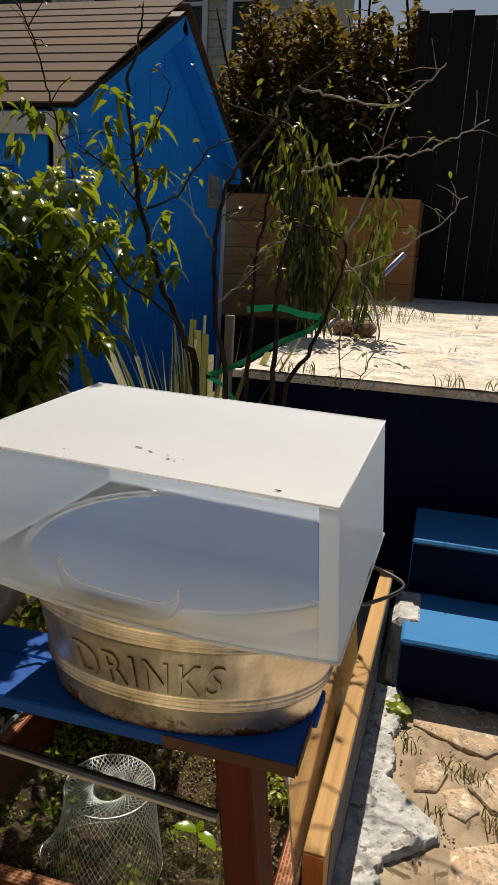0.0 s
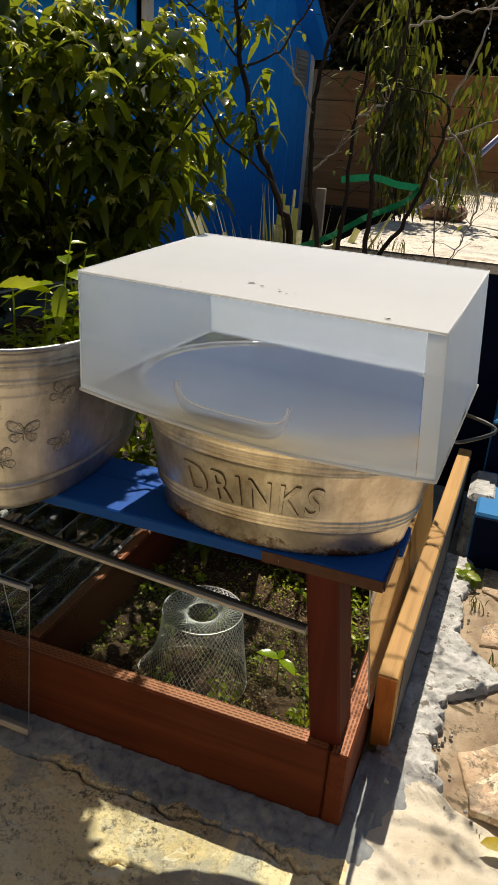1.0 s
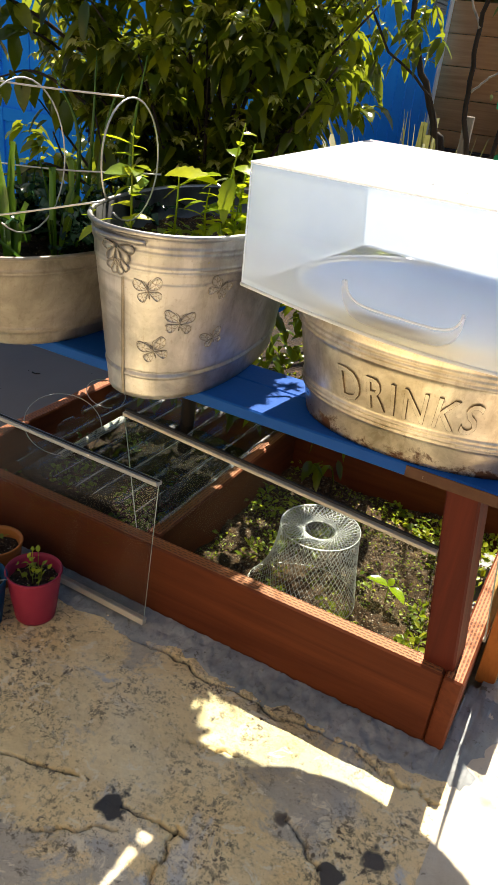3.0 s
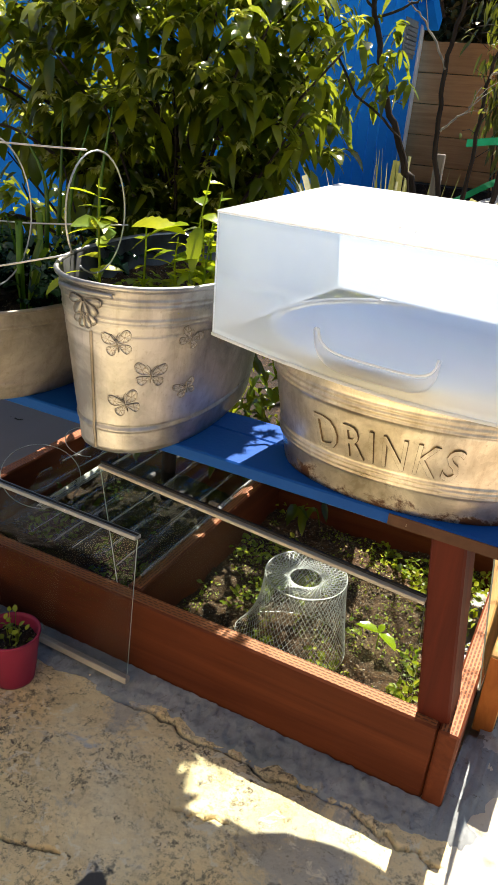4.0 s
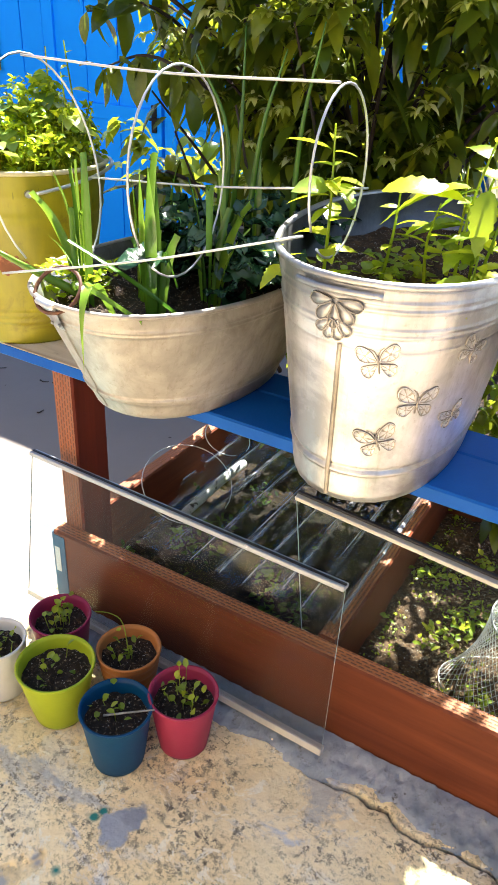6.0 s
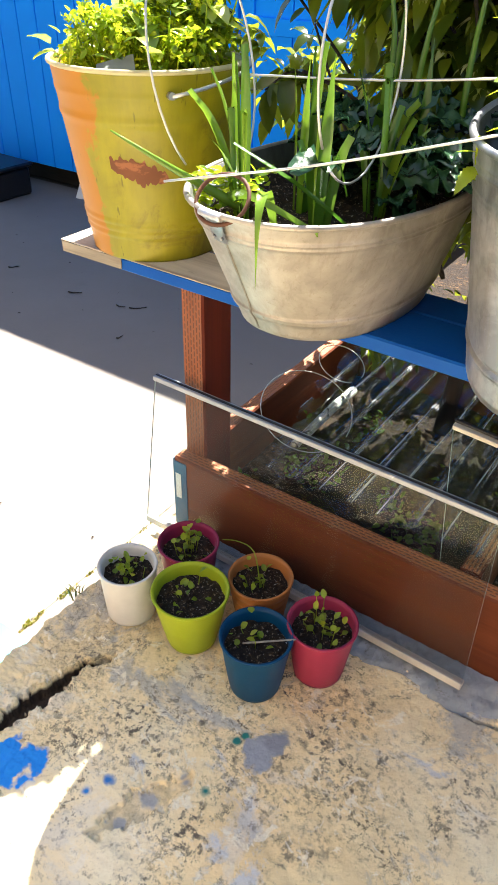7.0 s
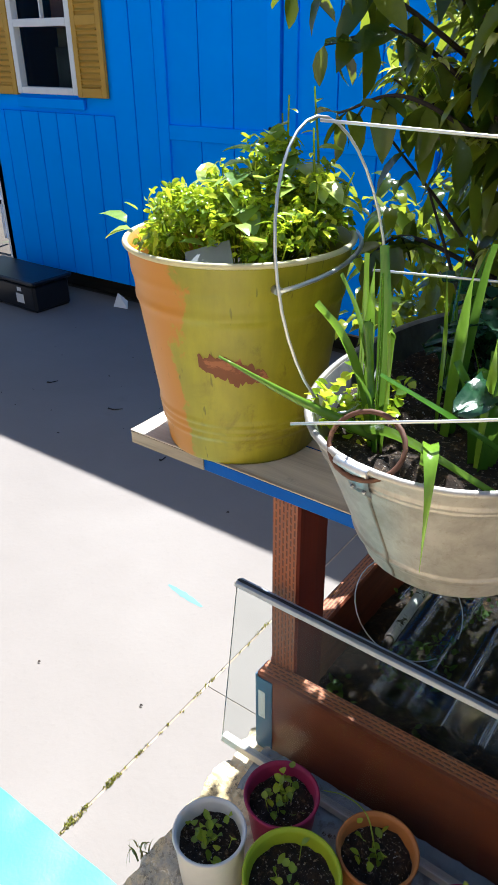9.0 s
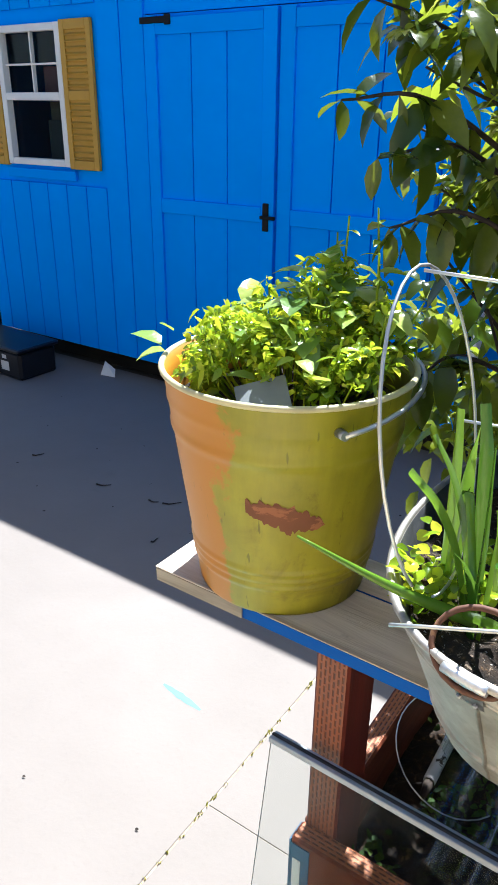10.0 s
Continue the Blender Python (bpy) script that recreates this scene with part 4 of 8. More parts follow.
for k in range(7):
    z = VENT[2] + 0.03 + (VENT[3] - VENT[2] - 0.06) * (k + 0.5) / 7
    shed_part("slat", box(SX1 + 0.021, SX1 + 0.036, VENT[0] + 0.03, VENT[1] - 0.03, z - 0.013, z + 0.013, 0.002), M["vent_grey"], "", vent)
# roof slopes with courses of shingles
slope = math.atan2(SZR - SZ1, (SY1 - SY0) / 2)
run = (SY1 - SY0) / 2 / math.cos(slope) + 0.06
mid_y = (SY0 + SY1) / 2
M["shingle"] = painted("brown_shingle", (0.135, 0.080, 0.052), 0.9, (0.10, 0.06, 0.04), 0.6, 0.18, 0.5, (0.75, 0.75, 0.75), 12)
for sgn in (-1, 1):
    m = SH @ Matrix.Translation((0, mid_y, SZR + 0.03)) @ Matrix.Rotation(-sgn * slope, 4, "X")
    bm = box(SX0 - 0.12, SX1 + 0.16, 0 if sgn > 0 else -run, run if sgn > 0 else 0, 0, 0.03)
    bmesh.ops.transform(bm, matrix=m, verts=bm.verts)
    part("roof_deck", bm, M["dark_timber"], shed)
    n = 12
    for k in range(n):
        a, b = k * run / n, (k + 1.25) * run / n
        bm = bmesh.new()
        add_box(bm, SX0 - 0.13, SX1 + 0.17, *((a, b) if sgn > 0 else (-b, -a)), 0.030, 0.040, 0)
        bmesh.ops.transform(bm, matrix=m @ Matrix.Translation((0, 0, 0.006 * (n - k))), verts=bm.verts)
        part("shingle_course", bm, M["shingle"], shed, "brown shingles")
    bm = box(SX1 + 0.01, SX1 + 0.16, 0 if sgn > 0 else -run, run if sgn > 0 else 0, -0.12, -0.002)
    bmesh.ops.transform(bm, matrix=m, verts=bm.verts)
    part("barge_board", bm, M["shed_blue"], shed)
shed_part("fascia", box(SX0 - 0.1, SX1 + 0.1, SY0 - 0.07, SY0 - 0.03, SZ1 - 0.14, SZ1 - 0.02, 0.004), M["white_trim"], "white gutter fascia")

# double doors
for n, (x0, x1) in enumerate(((DOOR0 + 0.008, -3.288), (-3.272, DOOR1 - 0.008))):
    door = shed_part("door", box(x0, x1, SY0 + 0.002, SY0 + 0.05, SZ0, 1.71), M["shed_blue"])
    w = (x1 - x0 - 0.18) / 3
    for k in range(3):
        shed_part("door_board", box(x0 + 0.09 + k * w + 0.004, x0 + 0.09 + (k + 1) * w - 0.004, SY0 - 0.016, SY0 + 0.004, SZ0 + 0.04, 1.68, 0.002), M["shed_blue"], "", door)
    for x in (x0 + 0.004, x1 - 0.094):
        shed_part("stile", box(x, x + 0.09, SY0 - 0.034, SY0 + 0.003, SZ0 + 0.02, 1.705, 0.003), M["shed_blue"], "", door)
    for z in (SZ0 + 0.02, 0.585, 1.60):
        shed_part("rail", box(x0 + 0.096, x1 - 0.096, SY0 - 0.033, SY0 + 0.003, z, z + 0.09, 0.003), M["shed_blue"], "", door)
    if n == 0:
        bm = box(x1 - 0.075, x1 - 0.035, SY0 - 0.046, SY0 - 0.033, 0.54, 0.70, 0.004)
        add_box(bm, x1 - 0.085, x1 + 0.02, SY0 - 0.062, SY0 - 0.046, 0.61, 0.63, 0.004)
        shed_part("latch", bm, M["black_iron"], "black iron latch", door)
        bm = box(x0 - 0.02, x0 + 0.18, SY0 - 0.042, SY0 - 0.032, 1.66, 1.695, 0.003)
        add_box(bm, x0 + 0.17, x0 + 0.22, SY0 - 0.042, SY0 - 0.032, 1.65, 1.705, 0.006)
        shed_part("strap_hinge", bm, M["black_iron"], "black strap hinge", door)
# window with shutters and sill board
M["dark_glass"] = pane_material("shed_window_glass", (0.55, 0.60, 0.60), 0.005, 0.02, 0.02)
win = shed_part("window", box(WIN[0] + 0.02, WIN[1] - 0.02, SY0 + 0.03, SY0 + 0.034, WIN[2] + 0.02, WIN[3] - 0.02), M["dark_glass"])
bm = bmesh.new()
x0, x1, z0, z1 = WIN
zm = (z0 + z1) / 2 - 0.02
for a in ((x0, x0 + 0.05, z0, z1), (x1 - 0.05, x1, z0, z1), (x0 + 0.05, x1 - 0.05, z0, z0 + 0.045), (x0 + 0.05, x1 - 0.05, z1 - 0.045, z1), (x0 + 0.05, x1 - 0.05, zm, zm + 0.05)):
    add_box(bm, a[0], a[1], SY0 - 0.03, SY0 + 0.03, a[2], a[3], 0.004)
shed_part("window_frame", bm, M["white_trim"], "white window frame", win)
bm = bmesh.new()
add_box(bm, (x0 + x1) / 2 - 0.007, (x0 + x1) / 2 + 0.007, SY0 - 0.002, SY0 + 0.026, zm + 0.05, z1 - 0.045)
add_box(bm, x0 + 0.05, x1 - 0.05, SY0 - 0.001, SY0 + 0.025, zm + 0.22, zm + 0.232)
shed_part("muntin", bm, M["white_trim"], "", win)
for a in (x0 - 0.29, x1 + 0.005):
    sh = shed_part("shutter", box(a, a + 0.285, SY0 - 0.020, SY0 - 0.006, z0 - 0.01, z1 + 0.01, 0.003), M["shutter_yellow"], "mustard yellow louvred shutter")
    bm = bmesh.new()
    for q in ((a, a + 0.045, z0 - 0.01, z1 + 0.01), (a + 0.24, a + 0.285, z0 - 0.01, z1 + 0.01), (a + 0.045, a + 0.24, z0 - 0.01, z0 + 0.05), (a + 0.045, a + 0.24, z1 - 0.05, z1 + 0.01), (a + 0.045, a + 0.24, zm, zm + 0.06)):
        add_box(bm, q[0], q[1], SY0 - 0.034, SY0 - 0.020, q[2], q[3], 0.003)
    shed_part("shutter_frame", bm, M["shutter_yellow"], "", sh)
    for k in range(22):
        z = z0 + 0.056 + k * 0.0375
        if zm - 0.02 < z < zm + 0.06 or z > z1 - 0.07:
            continue
        bm = box(a + 0.046, a + 0.239, -0.014, 0.004, -0.003, 0.003)
        bmesh.ops.transform(bm, matrix=Matrix.Translation((0, SY0 - 0.024, z + 0.012)) @ Matrix.Rotation(0.7, 4, "X"), verts=bm.verts)
        shed_part("louvre", bm, M["shutter_yellow"], "", sh)
shed_part("window_board", box(x0 - 0.02, x1 + 0.05, SY0 - 0.034, SY0 - 0.010, z0 - 0.09, z0 - 0.025, 0.003), M["shed_blue"])
# things seen dimly behind the shed's window
M["grey_cloth"] = painted("grey_storage_box", (0.20, 0.22, 0.24), 0.8)
M["pink_card"] = painted("pink_packaging", (0.75, 0.38, 0.42), 0.6)
for nm, lab, q, mt in (("storage_box", "grey storage box behind the shed window", (-5.30, -5.03, 4.45, 4.7, 0.75, 1.12), "grey_cloth"), ("carton", "pink and white carton behind the shed window", (-5.30, -5.06, 4.45, 4.6, 1.24, 1.46), "pink_card")):
    t = thing(nm, lab, "box", (q[0], q[2], SZ0 + 0.03))
    part("carton_body", box(0, q[1] - q[0], 0, q[3] - q[2], q[4] - SZ0 - 0.03, q[5] - SZ0 - 0.03, 0.006), M[mt], t)
    part("pedestal", box(0.02, q[1] - q[0] - 0.02, 0.02, q[3] - q[2] - 0.02, 0, q[4] - SZ0 - 0.032), M["grey_wood"], t)

# ==== orange planter boards, fence, hedge, houses behind ====
pl = thing("planter_wall", "tall raised planter of orange-brown horizontal boards", "planter", (-2.15, 7.95, 0.60))
z = 0.0
for h in (0.16, 0.28, 0.28, 0.27, 0.27):
    part("board", box(0, 2.06, 0, 0.045, z, z + h - 0.006, 0.004), M["orange_board_x"], pl)
    part("board", box(2.015, 2.06, 0.05, 1.0, z, z + h - 0.006, 0.004), M["orange_board_y"], pl)
    z += h
part("soil", box(0.02, 2.01, 0.05, 1.0, 0.9, 1.18), M["earth"], pl)

fence = thing("board_fence", "tall dark unpainted vertical board fence", "fence", (-0.24, 8.85, TERR - 0.05))
for k in range(24):
    w = 0.225
    h = 2.93 + 0.03 * math.sin(k * 2.3)
    part("fence_board", box(k * (w + 0.001), k * (w + 0.001) + w, 0, 0.022, 0, h, 0.003), M["fence_wood"], fence)
for z in (0.25, 1.3, 2.68):
    part("rail", box(0, 5.6, 0.024, 0.064, z, z + 0.09), M["fence_wood"], fence)
part("post", box(-0.10, -0.004, -0.02, 0.08, 0, 2.95, 0.004), M["fence_wood"], fence)

M["siding_white"] = painted("pale_house_siding", (0.72, 0.72, 0.70), 0.7, None, 0.7, 0.04)
M["siding_olive"] = painted("olive_house_siding", (0.60, 0.60, 0.45), 0.7, None, 0.7, 0.04)


def house(x0, x1, y, z0, z1, depth, material, label, windows):
    h = thing("house", label, "house", (x0, y, PATIO - 0.06))
    dz = -(PATIO - 0.06)
    part("wall", box(0, x1 - x0, 0.05, depth, 0, z1 + dz), M[material], h)
    n = int((z1 - z0) / 0.14)
    for k in range(n):
        a = z0 + k * 0.14 + dz
        spans = [(0, x1 - x0)]
        for wx0, wx1, wz0, wz1 in windows:
            if a + 0.14 > wz0 + dz - 0.08 and a < wz1 + dz + 0.08:
                spans = [q for s in spans for q in ((s[0], min(s[1], wx0 - x0 - 0.1)), (max(s[0], wx1 - x0 + 0.1), s[1])) if q[1] > q[0]]
        for s0, s1 in spans:
            bm = bmesh.new()
            vs = [bm.verts.new(p) for p in ((s0, 0.045, a), (s1, 0.045, a), (s1, 0.045, a + 0.15), (s0, 0.045, a + 0.15), (s0, 0.015, a), (s1, 0.015, a))]
            for q in ((4, 5, 2, 3), (0, 1, 5, 4)):
                bm.faces.new([vs[i] for i in q])
            part("siding_board", bm, M[material], h)
    for wx0, wx1, wz0, wz1 in windows:
        w = part("window", box(wx0 - x0, wx1 - x0, 0.03, 0.045, wz0 + dz, wz1 + dz), M["dark_glass"], h)
        bm = bmesh.new()
        for q in ((wx0 - 0.09, wx0, wz0 - 0.09, wz1 + 0.09), (wx1, wx1 + 0.09, wz0 - 0.09, wz1 + 0.09), (wx0, wx1, wz0 - 0.09, wz0), (wx0, wx1, wz1, wz1 + 0.09), (wx0, wx1, (wz0 + wz1) / 2 - 0.03, (wz0 + wz1) / 2 + 0.03)):
            add_box(bm, q[0] - x0, q[1] - x0, -0.03, 0.028, q[2] + dz, q[3] + dz)
        part("frame", bm, M["white_trim"], w, "white window frame")
        part("dark_room", box(wx0 - x0, wx1 - x0, 0.052, 0.06, wz0 + dz, wz1 + dz), M["black_iron"], w)
    part("roof", box(-0.3, x1 - x0 + 0.3, -0.3, depth + 0.3, z1 + dz, z1 + dz + 0.25), M["shingle"], h)
    return h


house(-12.0, -4.93, 14.0, 2.5, 8.5, 6, "siding_white", "pale grey clapboard house behind the shed", ((-8.8, -7.45, 4.7, 6.6), (-6.6, -5.6, 5.0, 6.6)))
house(-4.85, -2.6, 13.4, 2.5, 7.6, 6, "siding_olive", "olive clapboard house with a tall window", ((-4.62, -4.28, 4.3, 6.2), (-3.75, -3.3, 4.4, 6.2)))

# added, unseen: a sunny wall closing the near side, to bounce light back
near = thing("bounce_wall", "added unseen cream stucco wall that bounces sunlight into the garden", "wall", (0, -2.3, PATIO), "", "structure")
M["stucco"] = painted("cream_stucco", (0.40, 0.33, 0.24), 0.85, None, 0.7, 0, 0.4, (0.88, 0.86, 0.84), 3)
part("stucco_face", box(-3.9, 1.1, -0.3, 0.0, -0.05, 4.6), M["stucco"], near)
# unseen dark boards added for tubs and window glass to reflect
part("dark_boarding", box(-18.0, -3.92, -0.2, 0.0, -0.05, 2.6), M["fence_wood"], near, "added unseen dark boards that darken reflections")
part("dark_boarding", box(1.12, 4.5, -0.2, 0.0, -0.05, 2.4), M["fence_wood"], near, "added unseen dark boards that darken reflections")

# ==== raised bed ====
bed = thing("raised_bed", "low cold-frame bed of red-stained treated lumber", "raised bed", (-1.263, 1.265, 0))


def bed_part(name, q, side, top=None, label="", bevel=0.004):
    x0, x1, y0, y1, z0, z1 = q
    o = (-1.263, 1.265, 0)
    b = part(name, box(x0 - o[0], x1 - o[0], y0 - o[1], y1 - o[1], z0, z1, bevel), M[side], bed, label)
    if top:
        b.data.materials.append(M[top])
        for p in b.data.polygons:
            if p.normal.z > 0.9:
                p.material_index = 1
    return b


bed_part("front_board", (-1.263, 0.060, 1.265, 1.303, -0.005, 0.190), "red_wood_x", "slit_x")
part("end_cap", box(-0.003, -0.0004, 0.001, 0.037, 0.002, 0.182), M["hazed_blue"], bed, "blue-painted board end")
part("end_paint", box(0.002, 0.034, -0.0022, -0.0003, 0.002, 0.180), M["hazed_blue"], bed, "blue paint round the board's end")
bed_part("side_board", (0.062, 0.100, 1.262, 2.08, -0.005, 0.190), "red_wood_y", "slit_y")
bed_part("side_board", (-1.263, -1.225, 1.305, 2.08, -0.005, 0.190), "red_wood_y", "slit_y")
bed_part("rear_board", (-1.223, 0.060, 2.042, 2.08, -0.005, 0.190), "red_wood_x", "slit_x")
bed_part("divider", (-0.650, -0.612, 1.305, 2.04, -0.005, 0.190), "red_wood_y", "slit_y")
me = sheet("soil", 0.036, 1.285, 0.038, 0.776, 0.007, lambda x, y: 0.045 + 0.02 * noise.fractal(Vector((x * 6, y * 6, 3)), 0.8, 2.0, 4) + 0.006 * noise.fractal(Vector((x * 60, y * 60, 6)), 0.5, 2.0, 4))
bs = part_mesh("soil", me, M["bed_soil"], bed, "bed soil painted paler in its sunny half, with weeds and leaf litter")
# left bay takes the dark copy, its shade put into the colour
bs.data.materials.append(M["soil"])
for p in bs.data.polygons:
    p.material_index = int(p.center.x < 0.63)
# small label stuck on the end board
bm = box(0.006, 0.020, -0.0035, -0.0024, 0.085, 0.150)
part("sticker", bm, M["white_trim"], bed, "small white paper sticker")

# long plank on edge beside the bed
plank = thing("edging_plank", "sunlit pine plank standing on edge beside the path", "plank", (0.108, 1.436, 0), rz=-1.4)
bm = box(0, 0.043, 0, 1.31, 0.0, 0.255, 0.003)
for v in bm.verts:
    if v.co.y < 0.1:
        v.co.y += 0.07 * (1 - v.co.z / 0.255)
part("plank_body", bm, M["pine_y"], plank)
bm = box(0.002, 0.041, -0.0022, -0.0004, 0.004, 0.251)
for v in bm.verts:
    v.co.y += 0.07 * (1 - v.co.z / 0.255)
# thin skin that paints skylit shade on the outer side
part("weathered_face", box(0.0434, 0.0448, 0.075, 1.30, 0.004, 0.250), M["grey_side"], plank, "outer face coloured blue-grey for its skylit shade")
part("plank_end", bm, M["sawn_end"], plank, "orange-brown sawn end")

# ==== bench ====
BZ = 0.61
M["chipped_edge"] = painted("chipped_brown_edge", (0.10, 0.045, 0.025), 0.7, (0.75, 0.70, 0.60), 0.64, 0, 0.4, (0.6, 0.5, 0.45), 22)


def worn_patch(x0, x1, y0, y1, z, ragged, seed):
    """Bare wood where the paint is gone: a thin skin with a ragged inner end."""
    bm = bmesh.new()
    n = 26
    ends = [x1 + ragged * noise.fractal(Vector((k * 0.55, seed, 0)), 0.6, 2.0, 4) for k in range(n + 1)]
    top = [(bm.verts.new((x0, y0 + (y1 - y0) * k / n, z)), bm.verts.new((ends[k], y0 + (y1 - y0) * k / n, z))) for k in range(n + 1)]
    low = [(bm.verts.new((x0, y0 + (y1 - y0) * k / n, z - 0.0016)), bm.verts.new((ends[k], y0 + (y1 - y0) * k / n, z - 0.0016))) for k in range(n + 1)]
    for k in range(n):
        bm.faces.new((top[k][0], top[k][1], top[k + 1][1], top[k + 1][0]))
        bm.faces.new((low[k][1], top[k + 1][1], top[k][1]))
        bm.faces.new((low[k][1], low[k + 1][1], top[k + 1][1]))
        bm.faces.new((low[k][0], top[k][0], top[k + 1][0], low[k + 1][0]))
    bm.faces.new((top[0][0], low[0][0], low[0][1], top[0][1]))
    return bm


bench = thing("plank_bench", "blue-painted plank bench with chipped paint on red posts", "bench", (-1.49, 1.243, 0), rz=-0.7)
BL = 1.605
part("bench_top", box(0, BL, 0, 0.115, BZ - 0.024, BZ, 0.003), M["bench_blue"], bench)
part("bench_top", box(0.02, BL + 0.01, 0.119, 0.198, BZ - 0.024, BZ - 0.001, 0.003), M["bench_blue"], bench)
part("bare_end", worn_patch(-0.002, 0.45, -0.0026, 0.114, BZ + 0.002, 0.06, 3), M["bare_wood"], bench, "worn bare wood end of the plank")
part("bare_end", worn_patch(0.018, 0.43, 0.121, 0.196, BZ + 0.001, 0.06, 8), M["bare_wood"], bench, "worn bare wood end of the plank")
part("bare_edge", box(1.40, BL + 0.0005, -0.0025, -0.0005, BZ - 0.022, BZ - 0.002), M["chipped_edge"], bench, "brown bare edge with flecks of white paint")
part("bare_edge", box(BL + 0.0005, BL + 0.003, 0.003, 0.112, BZ - 0.022, BZ - 0.002), M["chipped_edge"], bench, "brown bare plank end")
part("bare_edge", box(-0.001, 0.15, -0.0025, -0.0005, BZ - 0.021, BZ - 0.001), M["grey_wood"], bench, "bare front edge of the plank")
part("end_grain", box(-0.004, -0.0005, 0.004, 0.111, BZ - 0.021, BZ - 0.003), M["bare_wood"], bench, "bare sawn plank end")
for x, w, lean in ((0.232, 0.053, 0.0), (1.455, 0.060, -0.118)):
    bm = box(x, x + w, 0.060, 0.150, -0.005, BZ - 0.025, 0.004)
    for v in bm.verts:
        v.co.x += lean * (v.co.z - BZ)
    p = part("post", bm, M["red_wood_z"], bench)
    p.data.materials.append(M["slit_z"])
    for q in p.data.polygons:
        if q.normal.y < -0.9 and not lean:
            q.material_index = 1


# ==== metal tubs ====
def oval(a, b, t, e=2.25):
    c, s = math.cos(t), math.sin(t)
    r = (abs(c / a) ** e + abs(s / b) ** e) ** (-1 / e)
    return r * c, r * s


class Tub:
    """A sheet-metal tub with an oval plan; z from its foot."""

    def __init__(self, h, foot, rim, ribs=(), e=2.25, shift=0.0):
        self.h, self.foot, self.rim, self.ribs, self.e, self.shift = h, foot, rim, ribs, e, shift

    def at(self, t, z, off=0.0):
        f = max(0.0, min(1.0, z / self.h))
        a, b = (self.foot[k] + (self.rim[k] - self.foot[k]) * f for k in (0, 1))
        x, y = oval(a, b, t, self.e)
        for zr, amp, w in self.ribs:
            off = off + amp * math.exp(-(((z - zr) / w) ** 2))
        n = Vector((x / a / a, y / b / b, 0)).normalized()
        return Vector((x, y + self.shift * (1 - f), z)) + n * off

    def body(self, n=72, wall=0.0025):
        bm = bmesh.new()
        zs = {round(self.h * k / 30, 5) for k in range(31)}
        for zr, amp, w in self.ribs:
            zs |= {round(zr + w * q, 5) for q in (-2.2, -1.5, -1, -0.5, 0, 0.5, 1, 1.5, 2.2) if 0 < zr + w * q < self.h}
        zs = sorted(zs)
        outer = [[bm.verts.new(self.at(2 * math.pi * k / n, z)) for k in range(n)] for z in zs]
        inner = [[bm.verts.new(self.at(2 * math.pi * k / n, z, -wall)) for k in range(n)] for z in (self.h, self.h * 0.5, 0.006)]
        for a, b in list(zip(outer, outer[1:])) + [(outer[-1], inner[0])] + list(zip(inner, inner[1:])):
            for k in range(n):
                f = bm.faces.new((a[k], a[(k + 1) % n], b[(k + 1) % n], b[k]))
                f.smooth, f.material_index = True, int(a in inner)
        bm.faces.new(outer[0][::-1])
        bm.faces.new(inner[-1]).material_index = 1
        return bm

    def ring(self, z, r, off=0.0, n=72):
        bm = bmesh.new()
        tube(bm, [self.at(2 * math.pi * k / n, z, off) for k in range(n)], r, r, 8, True)
        return bm

    def soil(self, z, seed=0):
        bm = bmesh.new()
        rings = []
        n = 72
        for f in [0.96 * q / 18 for q in range(19)]:
            ring = []
            for k in range(n):
                p = self.at(2 * math.pi * k / n, z)
                q = Vector((p.x * f, p.y * f, z + 0.012 * noise.fractal(Vector((p.x * f * 16, p.y * f * 16, seed)), 0.8, 2, 4) + 0.007 * noise.fractal(Vector((p.x * f * 75, p.y * f * 75, seed)), 0.5, 2, 4)))
                ring.append(bm.verts.new(q))
            rings.append(ring)
        for a, b in zip(rings, rings[1:]):
            for k in range(n):
                bm.faces.new((a[k], a[(k + 1) % n], b[(k + 1) % n], b[k])).smooth = True
        return bm

    def seam(self, t, z0, z1, w=0.0021):
        bm = bmesh.new()
        rows = []
        for k in range(12):
            z = z0 + (z1 - z0) * k / 11
            rows.append([bm.verts.new(self.at(t + dt, z, o)) for dt, o in ((-w * 5, 0.0002), (-w * 2.5, 0.0016), (w * 2.5, 0.0016), (w * 5, 0.0002))])
        for a, b in zip(rows, rows[1:]):
            for k in range(3):
                bm.faces.new((a[k], a[k + 1], b[k + 1], b[k])).smooth = True
        return bm


def bent(pts, tub, t0, z0, size, turn=0.0):
    """Flat drawing (u across, v up) laid on the tub's side."""
    out = []
    c, s = math.cos(turn), math.sin(turn)
    for u, v in pts:
        u, v = u * c - v * s, u * s + v * c
        base = tub.at(t0, z0)
        r = math.hypot(base.x, base.y)
        out.append(tub.at(t0 + u * size / r, z0 + v * size, 0.0015))
    return out


